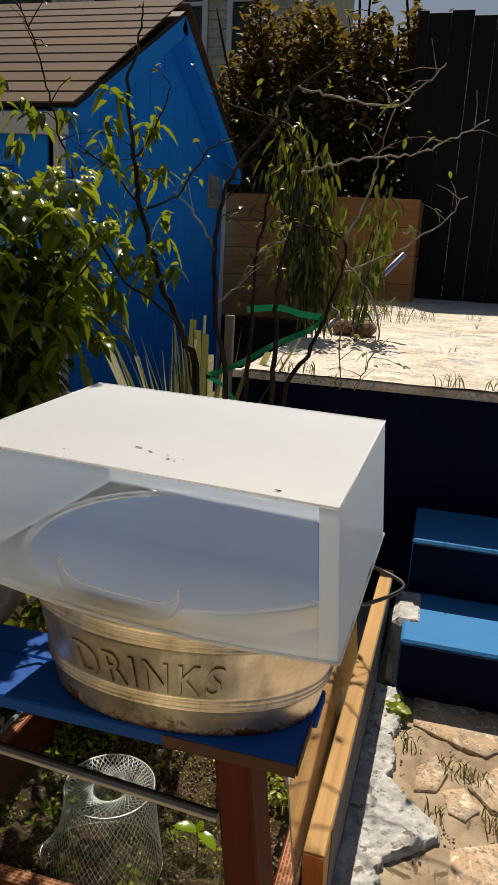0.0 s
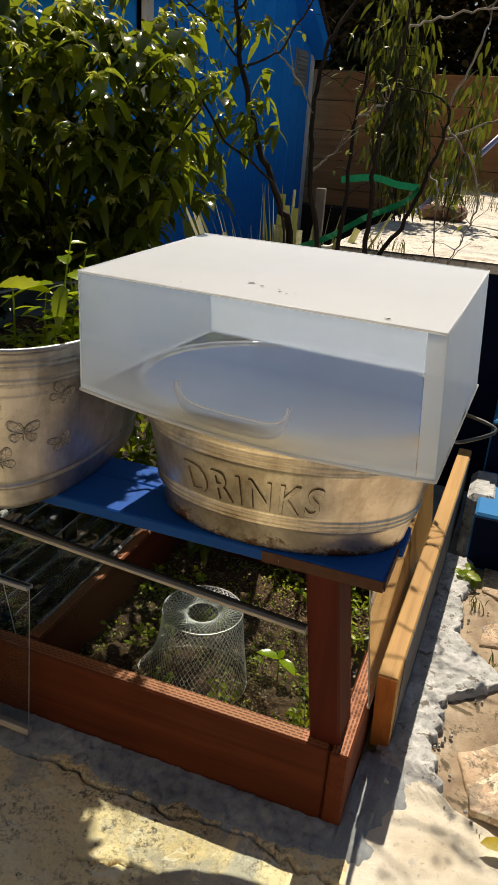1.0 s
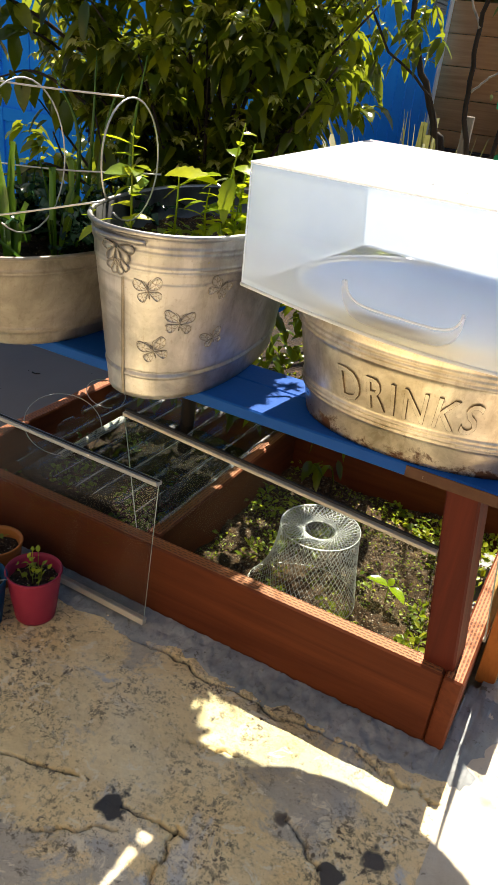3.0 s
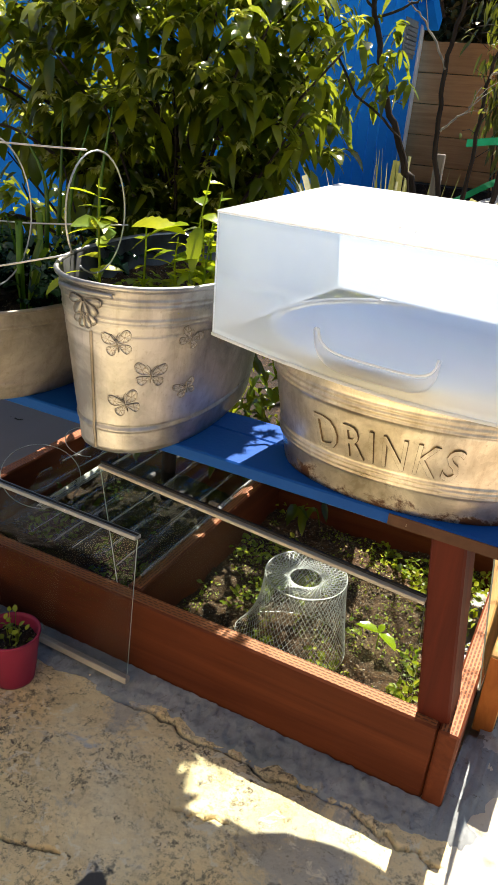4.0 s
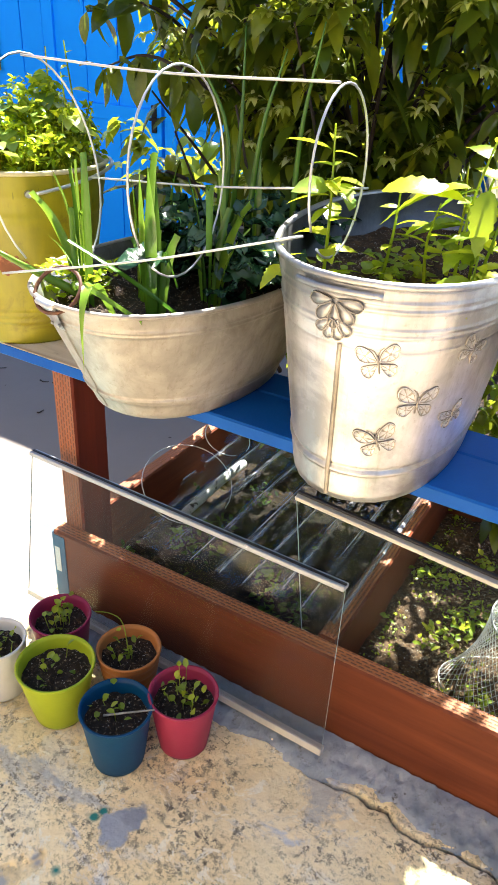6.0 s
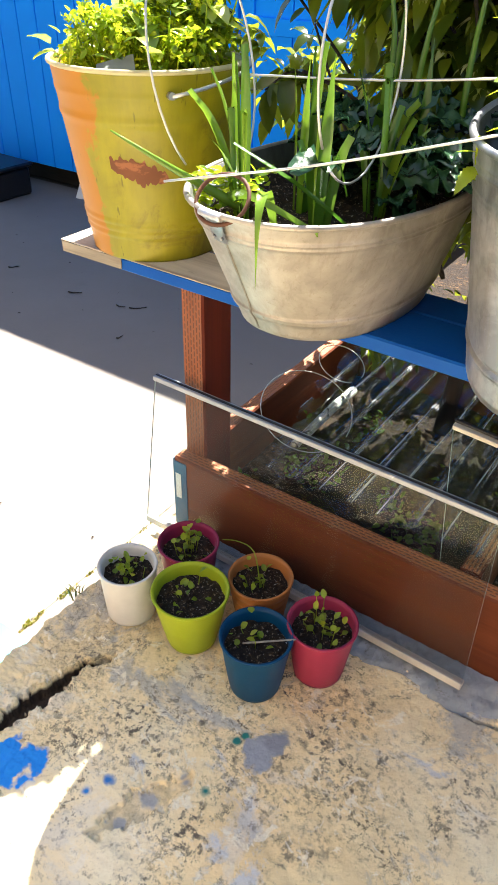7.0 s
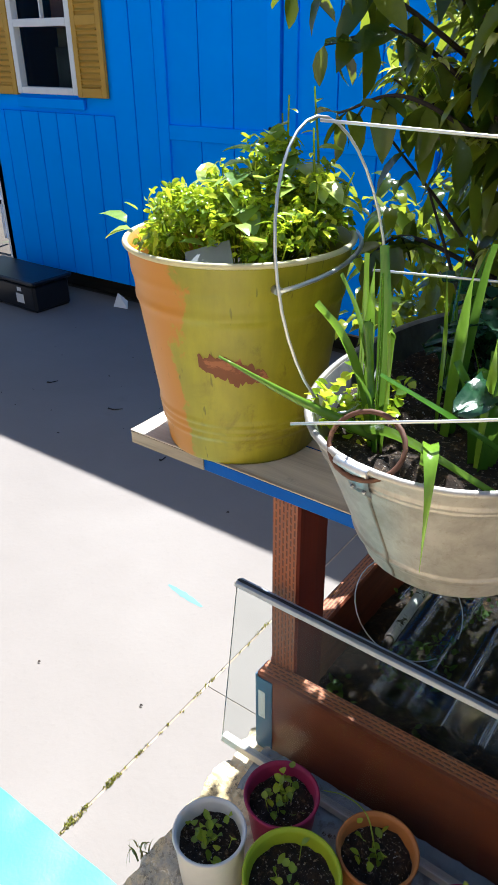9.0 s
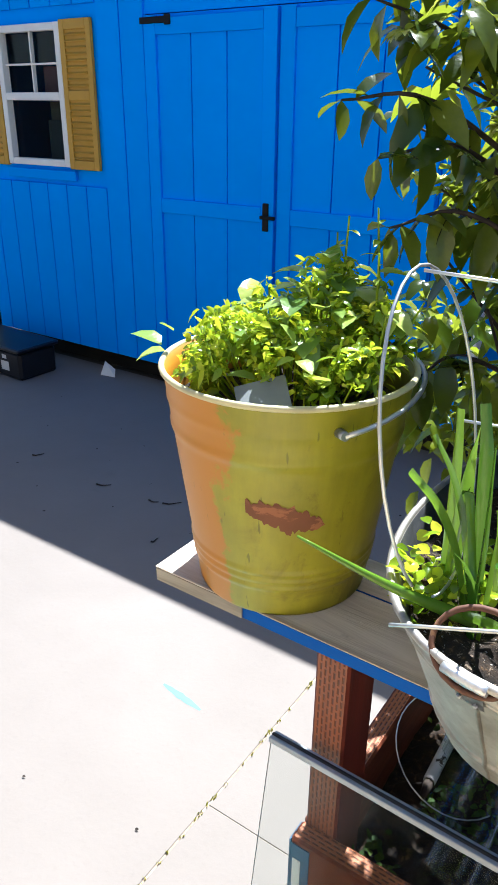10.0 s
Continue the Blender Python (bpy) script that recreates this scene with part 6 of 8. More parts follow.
for nm, (x, y), r1, r0, h, col, lab in POTS:
    mt = painted(nm + "_pot_glaze", col, 0.45, None, 0.7, 0, 0.12, (0.82, 0.82, 0.82), 16, 0.22)
    p = thing("small_pot", lab + " seedling pot with dark soil on the concrete", "flower pot", (x, y, 0.004), "six small pots")
    prof = []
    for k in range(19):
        z = h * k / 18
        r = r0 + (r1 - r0) * (z / h) ** 0.9
        if nm == "amber":
            r += 0.0016 * math.sin(z * 330)
        prof.append((r, z))
    prof += [(r1 + 0.001, h + 0.0015), (r1 - 0.003, h + 0.001), (r1 - 0.005, h - 0.006), (r1 - 0.008, h * 0.7)]
    part("pot_body", lathe(prof, 40, True), mt, p)
    bm = bmesh.new()
    tube(bm, [Vector((r1 * math.cos(2 * math.pi * k / 40), r1 * math.sin(2 * math.pi * k / 40), h)) for k in range(40)], 0.0025, 0.0025, 6, True)
    part("pot_rim", bm, mt, p)
    bm = lathe([((r1 - 0.006) * q / 9, h * 0.79) for q in range(10)], 36)
    for v in bm.verts:
        v.co.z += 0.007 * noise.fractal(v.co * 70, 0.7, 2.0, 4)
    part("soil", bm, M["pot_soil"], p)
    blades = []
    for k in range({"blue": 10, "amber": 16, "lime": 14}.get(nm, 34)):
        a, q = rnd(0, 6.28), rnd(0, r1 * 0.75)
        z = h * 0.82 + rnd(0, 0.03 if nm not in ("pink", "plum") else 0.045)
        blades.append(((q * math.cos(a), q * math.sin(a), z), (rnd(-1, 1), rnd(-1, 1), rnd(0.1, 0.8)), rnd(0.010, 0.021), rnd(0.008, 0.014), rnd(0, 0.4), rnd(-0.6, 0.6)))
    part_mesh("seedling_leaves", leaf_mesh("seedling_leaves", blades), M["weed_leaf"], p, "small green seedlings")
    bm = bmesh.new()
    for b in blades[:: 3]:
        q = Vector(b[0])
        tube(bm, [Vector((q.x * 0.8, q.y * 0.8, h * 0.78)), q], 0.0009, 0.0007, 4)
    part("seedling_stalk", bm, M["weed_leaf"], p)["kind"] = "stuff"
    if nm == "blue":
        bm = bmesh.new()
        tube(bm, glide([(-0.02, -0.01, h * 0.8), (0.02, 0.005, h * 0.95), (0.06, 0.03, h * 1.02)], 4), 0.0022, 0.0016, 5)
        part("dry_stick", bm, M["twig"], p, "dry pale stick")
    if nm == "amber":
        bm = bmesh.new()
        tube(bm, glide([(0.0, 0.0, h * 0.8), (-0.03, 0.02, h + 0.03), (-0.075, 0.035, h + 0.02), (-0.11, 0.03, h + 0.01)], 4), 0.0014, 0.0008, 5)
        part("trailing_stem", bm, M["weed_leaf"], p)

# ==== glass panes of the cold frame ====


M["glass_edge"] = painted("greenish_glass_edge", (0.55, 0.66, 0.60), 0.2)


def glass_pane(corners, label, mt="glass"):
    """Corners: low left, low right, top right, top left."""
    c = [Vector(p) for p in corners]
    t = thing("glass_pane", label, "glass pane", tuple((c[0] + c[1]) / 2), "cold-frame panes")
    o = (c[0] + c[1]) / 2
    n = (c[1] - c[0]).cross(c[3] - c[0]).normalized()
    bm = bmesh.new()
    vs = [[bm.verts.new(p - o + n * d) for p in c] for d in (0.0, 0.003)]
    bm.faces.new(vs[0][::-1])
    bm.faces.new(vs[1])
    for k in range(4):
        f = bm.faces.new((vs[0][k], vs[0][(k + 1) % 4], vs[1][(k + 1) % 4], vs[1][k]))
        f.material_index = 1
    g = part("pane", bm, M[mt], t, "clear glass sheet")
    g.data.materials.append(M["glass_edge"])
    return t, c, o, n


def channel(t, a, b, o, n, up, w, h, mt, name, label):
    d = (b - a).normalized()
    bm = bmesh.new()
    vs = []
    for p in (a, b):
        for s, q in ((-1, 0), (1, 0), (1, 1), (-1, 1)):
            vs.append(bm.verts.new(p - o + n * (s * w / 2) + up * (q * h)))
    for q in ((0, 1, 2, 3), (7, 6, 5, 4), (0, 4, 5, 1), (1, 5, 6, 2), (2, 6, 7, 3), (3, 7, 4, 0)):
        bm.faces.new([vs[i] for i in q])
    bmesh.ops.bevel(bm, geom=list(bm.edges), offset=0.0012, segments=1, affect="EDGES")
    part(name, bm, M[mt], t, label)


t, c, o, n = glass_pane(((-1.313, 1.226, 0.028), (-0.576, 1.206, 0.032), (-0.594, 1.262, 0.352), (-1.312, 1.280, 0.352)), "framed glass pane leaning on the bed's front board", "dusty_glass")
up = (c[3] - c[0]).normalized()
channel(t, c[3], c[2], o, n, up, 0.021, 0.009, "alu_grey", "top_channel", "dull aluminium edge strip")
channel(t, c[3] + up * 0.008, c[2] + up * 0.008, o, n, up, 0.006, 0.0035, "rubber", "bead", "black rubber bead")
channel(t, c[0] - up * 0.012 - n * 0.003, c[1] - up * 0.012 - n * 0.003, o, n, up, 0.016, 0.014, "alu", "bottom_channel", "dull aluminium edge strip")
t, c, o, n = glass_pane(((-0.690, 1.325, 0.165), (0.004, 1.312, 0.115), (-0.012, 1.276, 0.432), (-0.708, 1.288, 0.474)), "framed glass pane standing inside the bed's front board")
up = (c[3] - c[0]).normalized()
channel(t, c[3], c[2], o, n, up, 0.016, 0.008, "alu", "top_channel", "dull aluminium edge strip")
channel(t, c[3] + up * 0.008 + n * -0.004, c[2] + up * 0.008 + n * -0.004, o, n, up, 0.007, 0.005, "rubber", "bead", "black rubber bead")

t, c, o, n = glass_pane(((0.1045, 1.396, 0.200), (0.1125, 2.34, 0.135), (0.064, 2.34, 0.535), (0.064, 1.396, 0.535)), "long glass pane leaning between the bed's side and the plank", "grazed_glass")
up = (c[3] - c[0]).normalized()
channel(t, c[0] - up * 0.004, c[1] - up * 0.004, o, n, up, 0.006, 0.007, "alu", "edge_strip", "thin bright metal edge strip")

# clear corrugated sheet over the left half
cs = thing("corrugated_sheet", "clear corrugated plastic sheet laid over the bed", "plastic sheet", (-0.9, 1.6, 0.19))
verts, faces = [], []
nx, ny = 190, 40
for j in range(ny + 1):
    y = -0.27 + 0.66 * j / ny
    for i in range(nx + 1):
        x = -0.32 + 0.592 * i / nx
        w = 0.5 + 0.5 * math.sin(x * 2 * math.pi / 0.062)
        verts.append((x, y, 0.004 + 0.015 * w ** 2.5 + 0.0003 * noise.noise(Vector((x * 20, y * 5, 0)))))
for j in range(ny):
    y = -0.27 + 0.66 * (j + 0.5) / ny
    left = -0.30 + 0.11 * (1 - j / ny) + 0.022 * math.sin(y * 47) * (0.6 + 0.4 * math.sin(y * 19))
    for i in range(nx):
        if -0.32 + 0.592 * (i + 0.5) / nx > left:
            a = j * (nx + 1) + i
            faces.append((a, a + 1, a + nx + 2, a + nx + 1))
me = bpy.data.meshes.new("sheet_body")
me.from_pydata(verts, [], faces)
for p in me.polygons:
    p.use_smooth = True
sb = part_mesh("sheet_body", me, M["corrugated"], cs)
so = sb.modifiers.new("thickness", "SOLIDIFY")
so.thickness = 0.0012

# ==== wire mesh basket (minnow-trap half) in the bed ====
bs = thing("wire_basket", "white diamond-mesh wire basket upside down on the soil", "wire basket", (-0.30, 1.485, 0.055))
bm = bmesh.new()


def basket(a, z):
    f = z / 0.195
    r = 0.091 + 0.020 * max(0, 1 - f) ** 1.3
    tail = -0.045 * max(0, 1 - f) ** 3 * max(0.0, -math.cos(a)) ** 3
    return Vector((r * math.cos(a) + tail, r * math.sin(a), z))


NW = 56
for sg in (-1, 1):
    for k in range(NW):
        tube(bm, [basket(2 * math.pi * k / NW + sg * 1.15 * q / 9, 0.195 * q / 9) for q in range(10)], 0.0006, 0.0006, 3)
part("mesh_wall", bm, M["mesh_wire"], bs)
for z, r in ((0.195, 0.0018), (0.0, 0.0011)):
    bm = bmesh.new()
    tube(bm, [basket(2 * math.pi * k / 48, z) for k in range(48)], r, r, 5, True)
    part("hoop", bm, M["wire"], bs)
bm = bmesh.new()
tube(bm, [Vector((0.036 * math.cos(2 * math.pi * k / 48), 0.036 * math.sin(2 * math.pi * k / 48), 0.186)) for k in range(48)], 0.0012, 0.0012, 4, True)
part("hoop", bm, M["wire"], bs)
bm = bmesh.new()
for sg in (-1, 1):
    for k in range(44):
        a = 2 * math.pi * k / 44
        b = a + sg * 0.95
        tube(bm, [Vector((0.092 * math.cos(a), 0.092 * math.sin(a), 0.195)), Vector((0.036 * math.cos(b), 0.036 * math.sin(b), 0.186))], 0.0008, 0.0008, 3)
part("mesh_top", bm, M["mesh_wire"], bs)
bm = bmesh.new()
for sg in (-1, 1):
    for k in range(24):
        a = 2 * math.pi * k / 24
        b = a + sg * 1.4
        tube(bm, [Vector((0.036 * math.cos(a), 0.036 * math.sin(a), 0.186)), Vector((0.035 * math.cos((a + b) / 2), 0.035 * math.sin((a + b) / 2), 0.15)), Vector((0.030 * math.cos(b), 0.030 * math.sin(b), 0.11))], 0.0006, 0.0006, 3)
part("funnel", bm, M["wire"], bs)

# ==== wire cage over the onion tub ====
cage = thing("wire_cage", "bent wire hoop cage standing over the onions", "wire cage", (-0.9, 1.2, BZ + 0.16))
CO = Vector((-0.9, 1.2, BZ + 0.16))
for nm, x, cy, cz, ry, rz, lean in (("left", -1.085, 1.165, 0.950, 0.105, 0.145, 0.03), ("middle", -0.872, 1.190, 0.965, 0.105, 0.130, 0.0), ("right", -0.662, 1.222, 0.990, 0.078, 0.098, 0.0)):
    bm = bmesh.new()
    a0, a1 = (-1.9, 3.95) if nm == "left" else (-2.2, 3.75)
    pts = [Vector((x - lean * math.sin(a), cy + ry * math.cos(a), cz + rz * math.sin(a))) - CO for a in [a0 + (a1 - a0) * k / 32 for k in range(33)]]
    tube(bm, pts, 0.0016, 0.0016, 6)
    part("hoop", bm, M["wire"], cage)
for a, b in (((-1.11, 1.163, 1.092), (-0.660, 1.196, 1.089)), ((-1.063, 1.048, 0.834), (-0.668, 1.150, 0.930)), ((-1.10, 1.275, 0.925), (-0.655, 1.300, 0.965))):
    bm = bmesh.new()
    tube(bm, glide([Vector(a) - CO, (Vector(a) + Vector(b)) / 2 - CO + Vector((0, 0, -0.006)), Vector(b) - CO], 6), 0.0017, 0.0017, 6)
    part("long_wire", bm, M["wire"], cage)

# loose wire hoops in the bed's open corner
wl = thing("wire_loop", "thin loose wire loops in the open bed corner", "wire", (-1.12, 1.45, 0.19))
for cx, cy, r, tilt in ((0.015, 0.09, 0.105, 0.30), (-0.025, 0.325, 0.060, 0.12)):
    bm = bmesh.new()
    m = Matrix.Translation((cx, cy, 0.03)) @ Matrix.Rotation(tilt, 4, "X") @ Matrix.Rotation(0.4, 4, "Y")
    tube(bm, [m @ Vector((r * math.cos(2 * math.pi * k / 32), r * math.sin(2 * math.pi * k / 32), 0)) for k in range(30)], 0.0012, 0.0012, 5)
    part("loop", bm, M["wire"], wl)

# whitewashed stick lying in the open bed corner
stick = thing("white_stick", "flaking whitewashed round stick lying in the bed", "stick", (-1.152, 1.70, 0.085), rz=-1)
M["whitewash"] = painted("flaking_whitewash", (0.68, 0.67, 0.64), 0.8, (0.05, 0.04, 0.03), 0.60, 0, 0.4, (0.7, 0.68, 0.65), 20)
bm = bmesh.new()
tube(bm, [Vector((0.004, -0.125, 0.0)), Vector((0.001, -0.04, 0.002)), Vector((-0.002, 0.06, 0.006)), Vector((0.0, 0.17, 0.010))], 0.0115, 0.0125, 12)
part("stick_body", bm, M["whitewash"], stick)
bm = bmesh.new()
tube(bm, [Vector((0.006, -0.160, -0.008)), Vector((0.004, -0.122, -0.001))], 0.006, 0.0105, 8)
part("splintered_tip", bm, M["bark"], stick, "dark rotted tip")

# black storage bin by the shed
bn = thing("storage_bin", "low black plastic storage bin with a lid by the shed", "storage bin", (-5.55, 4.0, PATIO), rz=-2)
M["black_plastic"] = painted("black_bin_plastic", (0.012, 0.013, 0.017), 0.35, None, 0.7, 0, 0.1)
part("bin_body", box(-0.42, 0.42, -0.17, 0.17, 0, 0.21, 0.02), M["black_plastic"], bn)
part("lid", box(-0.44, 0.44, -0.19, 0.19, 0.212, 0.245, 0.01), M["black_plastic"], bn)
part("price_label", box(0.20, 0.29, -0.174, -0.172, 0.06, 0.13), M["white_trim"], bn, "white paper label")
part("bar_label", box(0.22, 0.27, -0.174, -0.172, 0.15, 0.18), M["white_trim"], bn, "white paper label")
sc = thing("paper_scrap", "crumpled white paper scrap under the shed", "litter", (-4.78, 4.27, PATIO))
bm = bmesh.new()
v = [bm.verts.new(p) for p in ((0, 0, 0.002), (0.13, 0.02, 0.002), (0.03, 0.03, 0.11), (0.10, 0.06, 0.05), (0.05, 0.06, 0.004))]
for q in ((0, 1, 2), (1, 3, 2), (1, 4, 3), (0, 2, 4), (2, 3, 4), (0, 4, 1)):
    bm.faces.new([v[i] for i in q])
part("paper", bm, M["white_trim"], sc)

# a stroke of pale cyan paint on the patio
STREAK = ((-2.248, 2.060), (-2.066, 2.038))
ps = thing("paint_streak", "stroke of pale cyan paint on the concrete", "paint mark", (-2.15, 2.05, PATIO))
bm = bmesh.new()
rows = []
for k in range(12):
    f = k / 11
    w = 0.013 * math.sin(math.pi * (0.1 + 0.8 * f)) * (1 + 0.4 * noise.noise(Vector((k * 0.9, 2, 0))))
    c = Vector((STREAK[0][0] + (STREAK[1][0] - STREAK[0][0]) * f + 2.15, STREAK[0][1] + (STREAK[1][1] - STREAK[0][1]) * f - 2.05, 0.0005))
    n = Vector((-(STREAK[1][1] - STREAK[0][1]), STREAK[1][0] - STREAK[0][0], 0)).normalized()
    rows.append([bm.verts.new(c + n * w), bm.verts.new(c - n * w)])
for a, b in zip(rows, rows[1:]):
    bm.faces.new((a[0], a[1], b[1], b[0]))
part("paint", bm, painted("cyan_paint", (0.10, 0.235, 0.25), 0.6), ps)

# twigs and crumbs of leaf on the patio
for x, y, long, turn in ((-4.07, 3.055, 0.10, 0.9), (-3.49, 3.01, 0.13, 0.5), (-3.15, 3.03, 0.09, 0.2), (-3.06, 3.07, 0.15, 0.7), (-2.81, 3.20, 0.08, 0.3), (-2.9, 2.75, 0.06, 1.4)):
    tw = thing("fallen_twig", "short dry dark twig lying on the concrete", "twig", (x, y, PATIO), "patio twigs")
    bm = bmesh.new()
    c, q = math.cos(turn) * long * 0.32, math.sin(turn) * long * 0.32
    tube(bm, glide([(-c, -q, 0.004), (-c * 0.2 + 0.01, -q * 0.2 - 0.012, 0.006), (c, q, 0.004)], 4), 0.0045, 0.0022, 5)
    part("twig_body", bm, M["bark"], tw)
crumbs = thing("leaf_crumbs", "dark crumbs of dry leaf scattered on the concrete", "leaf litter", (-2.6, 2.2, PATIO), "", "stuff")
blades = []
for k in range(26):
    x, y = rnd(-2.2, 0.75), rnd(0.35, 1.6)
    blades.append(((x, y, 0.004), (rnd(-1, 1), rnd(-1, 1), 0.1), rnd(0.008, 0.022), rnd(0.005, 0.012), 0, rnd(-0.5, 0.5)))
for x, y in ((-2.343, 1.513), (-1.94, 1.578)):
    blades.append(((x + 2.6, y - 2.2, 0.004), (1, 0.4, 0.1), 0.012, 0.008, 0, 0.2))
part_mesh("crumb", leaf_mesh("crumb", blades), M["bark"], crumbs)

# turquoise tarp lying on the patio
M["tarp"] = painted("turquoise_tarp", (0.10, 0.52, 0.58), 0.4, None, 0.7, 0, 0.3, (0.85, 0.95, 0.95), 9)
tp = thing("tarp", "crinkled turquoise plastic tarp on the patio", "tarp", (-2.3, 0.6, PATIO))
me = sheet("tarp_sheet", 0.0, 0.86, 0.0, 0.545, 0.03, lambda x, y: 0.006 + 0.006 * noise.fractal(Vector((x * 7, y * 7, 2)), 0.7, 2.0, 4))
part_mesh("tarp_sheet", me, M["tarp"], tp)

# neighbour's green netting by the shed's far corner
M["green_net"] = painted("green_netting", (0.02, 0.16, 0.05), 0.7)
gn = thing("green_screen", "green netting screen beyond the shed", "screen", (-8.2, 5.2, PATIO))
part("net", box(0, 1.75, 0, 0.02, 0.75, 3.2), M["green_net"], gn)
for x in (0.0, 0.85, 1.70):
    part("pole", box(x, x + 0.04, 0.021, 0.06, 0, 3.2), M["white_trim"], gn)
part("crossbar", box(0, 1.75, 0.021, 0.05, 0.35, 0.39), M["white_trim"], gn)

# ==== plants ====


def limb(bm, pts, r0, r1, n=5, sides=6, jitter=0.0):
    line = glide(pts, n)
    if jitter:
        line = [p + Vector((rnd(-1, 1), rnd(-1, 1), rnd(-1, 1))) * jitter for p in line]
    tube(bm, line, r0, r1, sides)
    return line


# --- leafy bush behind the tubs ---
BUSH = Vector((-0.88, 1.82, 0.10))
bush = thing("leafy_bush", "dense evergreen bush with drooping glossy leaves", "bush", tuple(BUSH))


def crown_reach(z):
    """Half width of the crown at a height above the bush's foot."""
    rows = ((0.55, 0.10), (0.72, 0.16), (0.86, 0.26), (0.96, 0.44), (1.08, 0.58), (1.22, 0.62), (1.32, 0.46), (1.38, 0.16))
    for (z0, w0), (z1, w1) in zip(rows, rows[1:]):
        if z <= z1:
            return w0 + (w1 - w0) * max(0.0, (z - z0) / (z1 - z0))
    return 0.1


trunk = bmesh.new()
limb(trunk, [(0, 0, 0), (0.02, -0.02, 0.35), (-0.01, 0.0, 0.7), (0.03, 0.02, 1.1), (0.0, 0.05, 1.6)], 0.022, 0.008, 5, 8)
part("trunk", trunk, M["bark"], bush)
tips = []
for k in range(58):
    z = rnd(0.75, 1.30)
    a = rnd(0, 2 * math.pi)
    reach = crown_reach(z) * rnd(0.75, 1.05)
    e = Vector((math.cos(a) * reach * (0.66 if math.cos(a) > 0 else 1), math.sin(a) * reach * 0.38, z))
    s = Vector((0.0, 0, max(0.3, z - 0.25 - 0.5 * reach * rnd(0.4, 1))))
    bm = bmesh.new()
    line = limb(bm, [s, s.lerp(e, 0.5) + Vector((0, 0, rnd(0.0, 0.08))), e], 0.007, 0.002, 5, 5)
    part("branch", bm, M["bark"], bush)
    tips.append(line)
blades, singles, shoots = [], [], []
for line in tips:
    for p in line[3:]:
        for q in range(3):
            d = Vector((rnd(-1, 1), rnd(-1, 1), rnd(-0.7, 0.35)))
            w = p + Vector((rnd(-1, 1), rnd(-1, 1), rnd(-1, 1))) * 0.035
            item = (w, d, rnd(0.042, 0.080), rnd(0.020, 0.033), rnd(0.3, 1.0), rnd(-0.5, 0.5))
            (singles if (w.y < -0.10 and len(singles) < 200 and rnd(0, 1) < 0.5) else blades).append(item)
for k in range(470):
    a, z, q = rnd(0, 6.283), rnd(0.55, 1.37), rnd(0.0, 1.0) ** 0.42
    lump = 0.84 + 0.40 * noise.noise(Vector((math.cos(a) * 2, math.sin(a) * 2, z * 4)))
    wide = crown_reach(z) * q * lump
    # crown deepened at the back, out of view, to shade the bed
    c = Vector((math.cos(a) * wide * (0.68 if math.cos(a) > 0 else 1), math.sin(a) * wide * (0.95 if math.sin(a) > 0 and z < 1.12 else 0.40), z))
    if (c.x < -0.46 and k % 2) or (c.y > 0.02 and c.z > 1.12 and k % 3):
        continue
    # one leafy twig: leaves alternate along it and hang
    out = Vector((math.cos(a) + rnd(-0.8, 0.8), math.sin(a) * 0.8 + rnd(-0.8, 0.8), rnd(-0.3, 0.9))).normalized()
    long = rnd(0.07, 0.15)
    for i in range(RNG.randint(8, 14)):
        f = i / 12
        p = c + out * (long * f) + Vector((rnd(-1, 1), rnd(-1, 1), rnd(-1, 1))) * 0.012
        t = i * 2.4 + rnd(-0.5, 0.5)
        d = out * 0.5 + Vector((math.cos(t), math.sin(t), rnd(-0.5, 0.35)))
        size = rnd(0.036, 0.074)
        blades.append((p, d, size, size * rnd(0.42, 0.56), rnd(0.35, 1.0), rnd(-0.45, 0.45)))
    # a tuft of new leaves at the twig's tip, paled for sun glints
    if c.y < 0.12:
        for i in range(11):
            t = i * 2.4
            shoots.append((c + out * long, out * 0.5 + Vector((math.cos(t), math.sin(t), rnd(-0.3, 0.6))), rnd(0.016, 0.036), rnd(0.007, 0.014), rnd(0.2, 0.9), rnd(-0.5, 0.5)))
for k in range(100):
    x, y, z = rnd(-0.30, 0.50), rnd(0.10, 0.45), rnd(0.05, 0.62)
    if x < 0.05 and z > 0.42:
        continue
    out = Vector((rnd(-1, 1), rnd(-1, 0.6), rnd(-0.2, 0.8))).normalized()
    for i in range(12):
        t = i * 2.4
        p = Vector((x, y, z)) + out * (0.010 * i) + Vector((rnd(-1, 1), rnd(-1, 1), rnd(-1, 1))) * 0.012
        size = rnd(0.034, 0.070)
        blades.append((p, out * 0.6 + Vector((math.cos(t), math.sin(t), rnd(-0.9, 0.2))), size, size * 0.45, rnd(0.3, 1.0), rnd(-0.6, 0.6)))
# mostly unseen leaves added behind the bush to block sun from the bed
for k in range(95):
    x, y, z = rnd(-0.62, 0.15), rnd(0.05, 0.42), rnd(0.40, 0.80)
    out = Vector((rnd(-1, 1), rnd(-1, 0.6), rnd(-0.2, 0.8))).normalized()
    for i in range(11):
        t = i * 2.4
        p = Vector((x, y, z)) + out * (0.011 * i) + Vector((rnd(-1, 1), rnd(-1, 1), rnd(-1, 1))) * 0.012
        size = rnd(0.038, 0.076)
        blades.append((p, out * 0.5 + Vector((math.cos(t), math.sin(t), rnd(-0.6, 0.3))), size, size * 0.47, rnd(0.3, 1.0), rnd(-0.5, 0.5)))
cr = part_mesh("crown", leaf_mesh("crown", blades), M["bush_leaf"], bush)
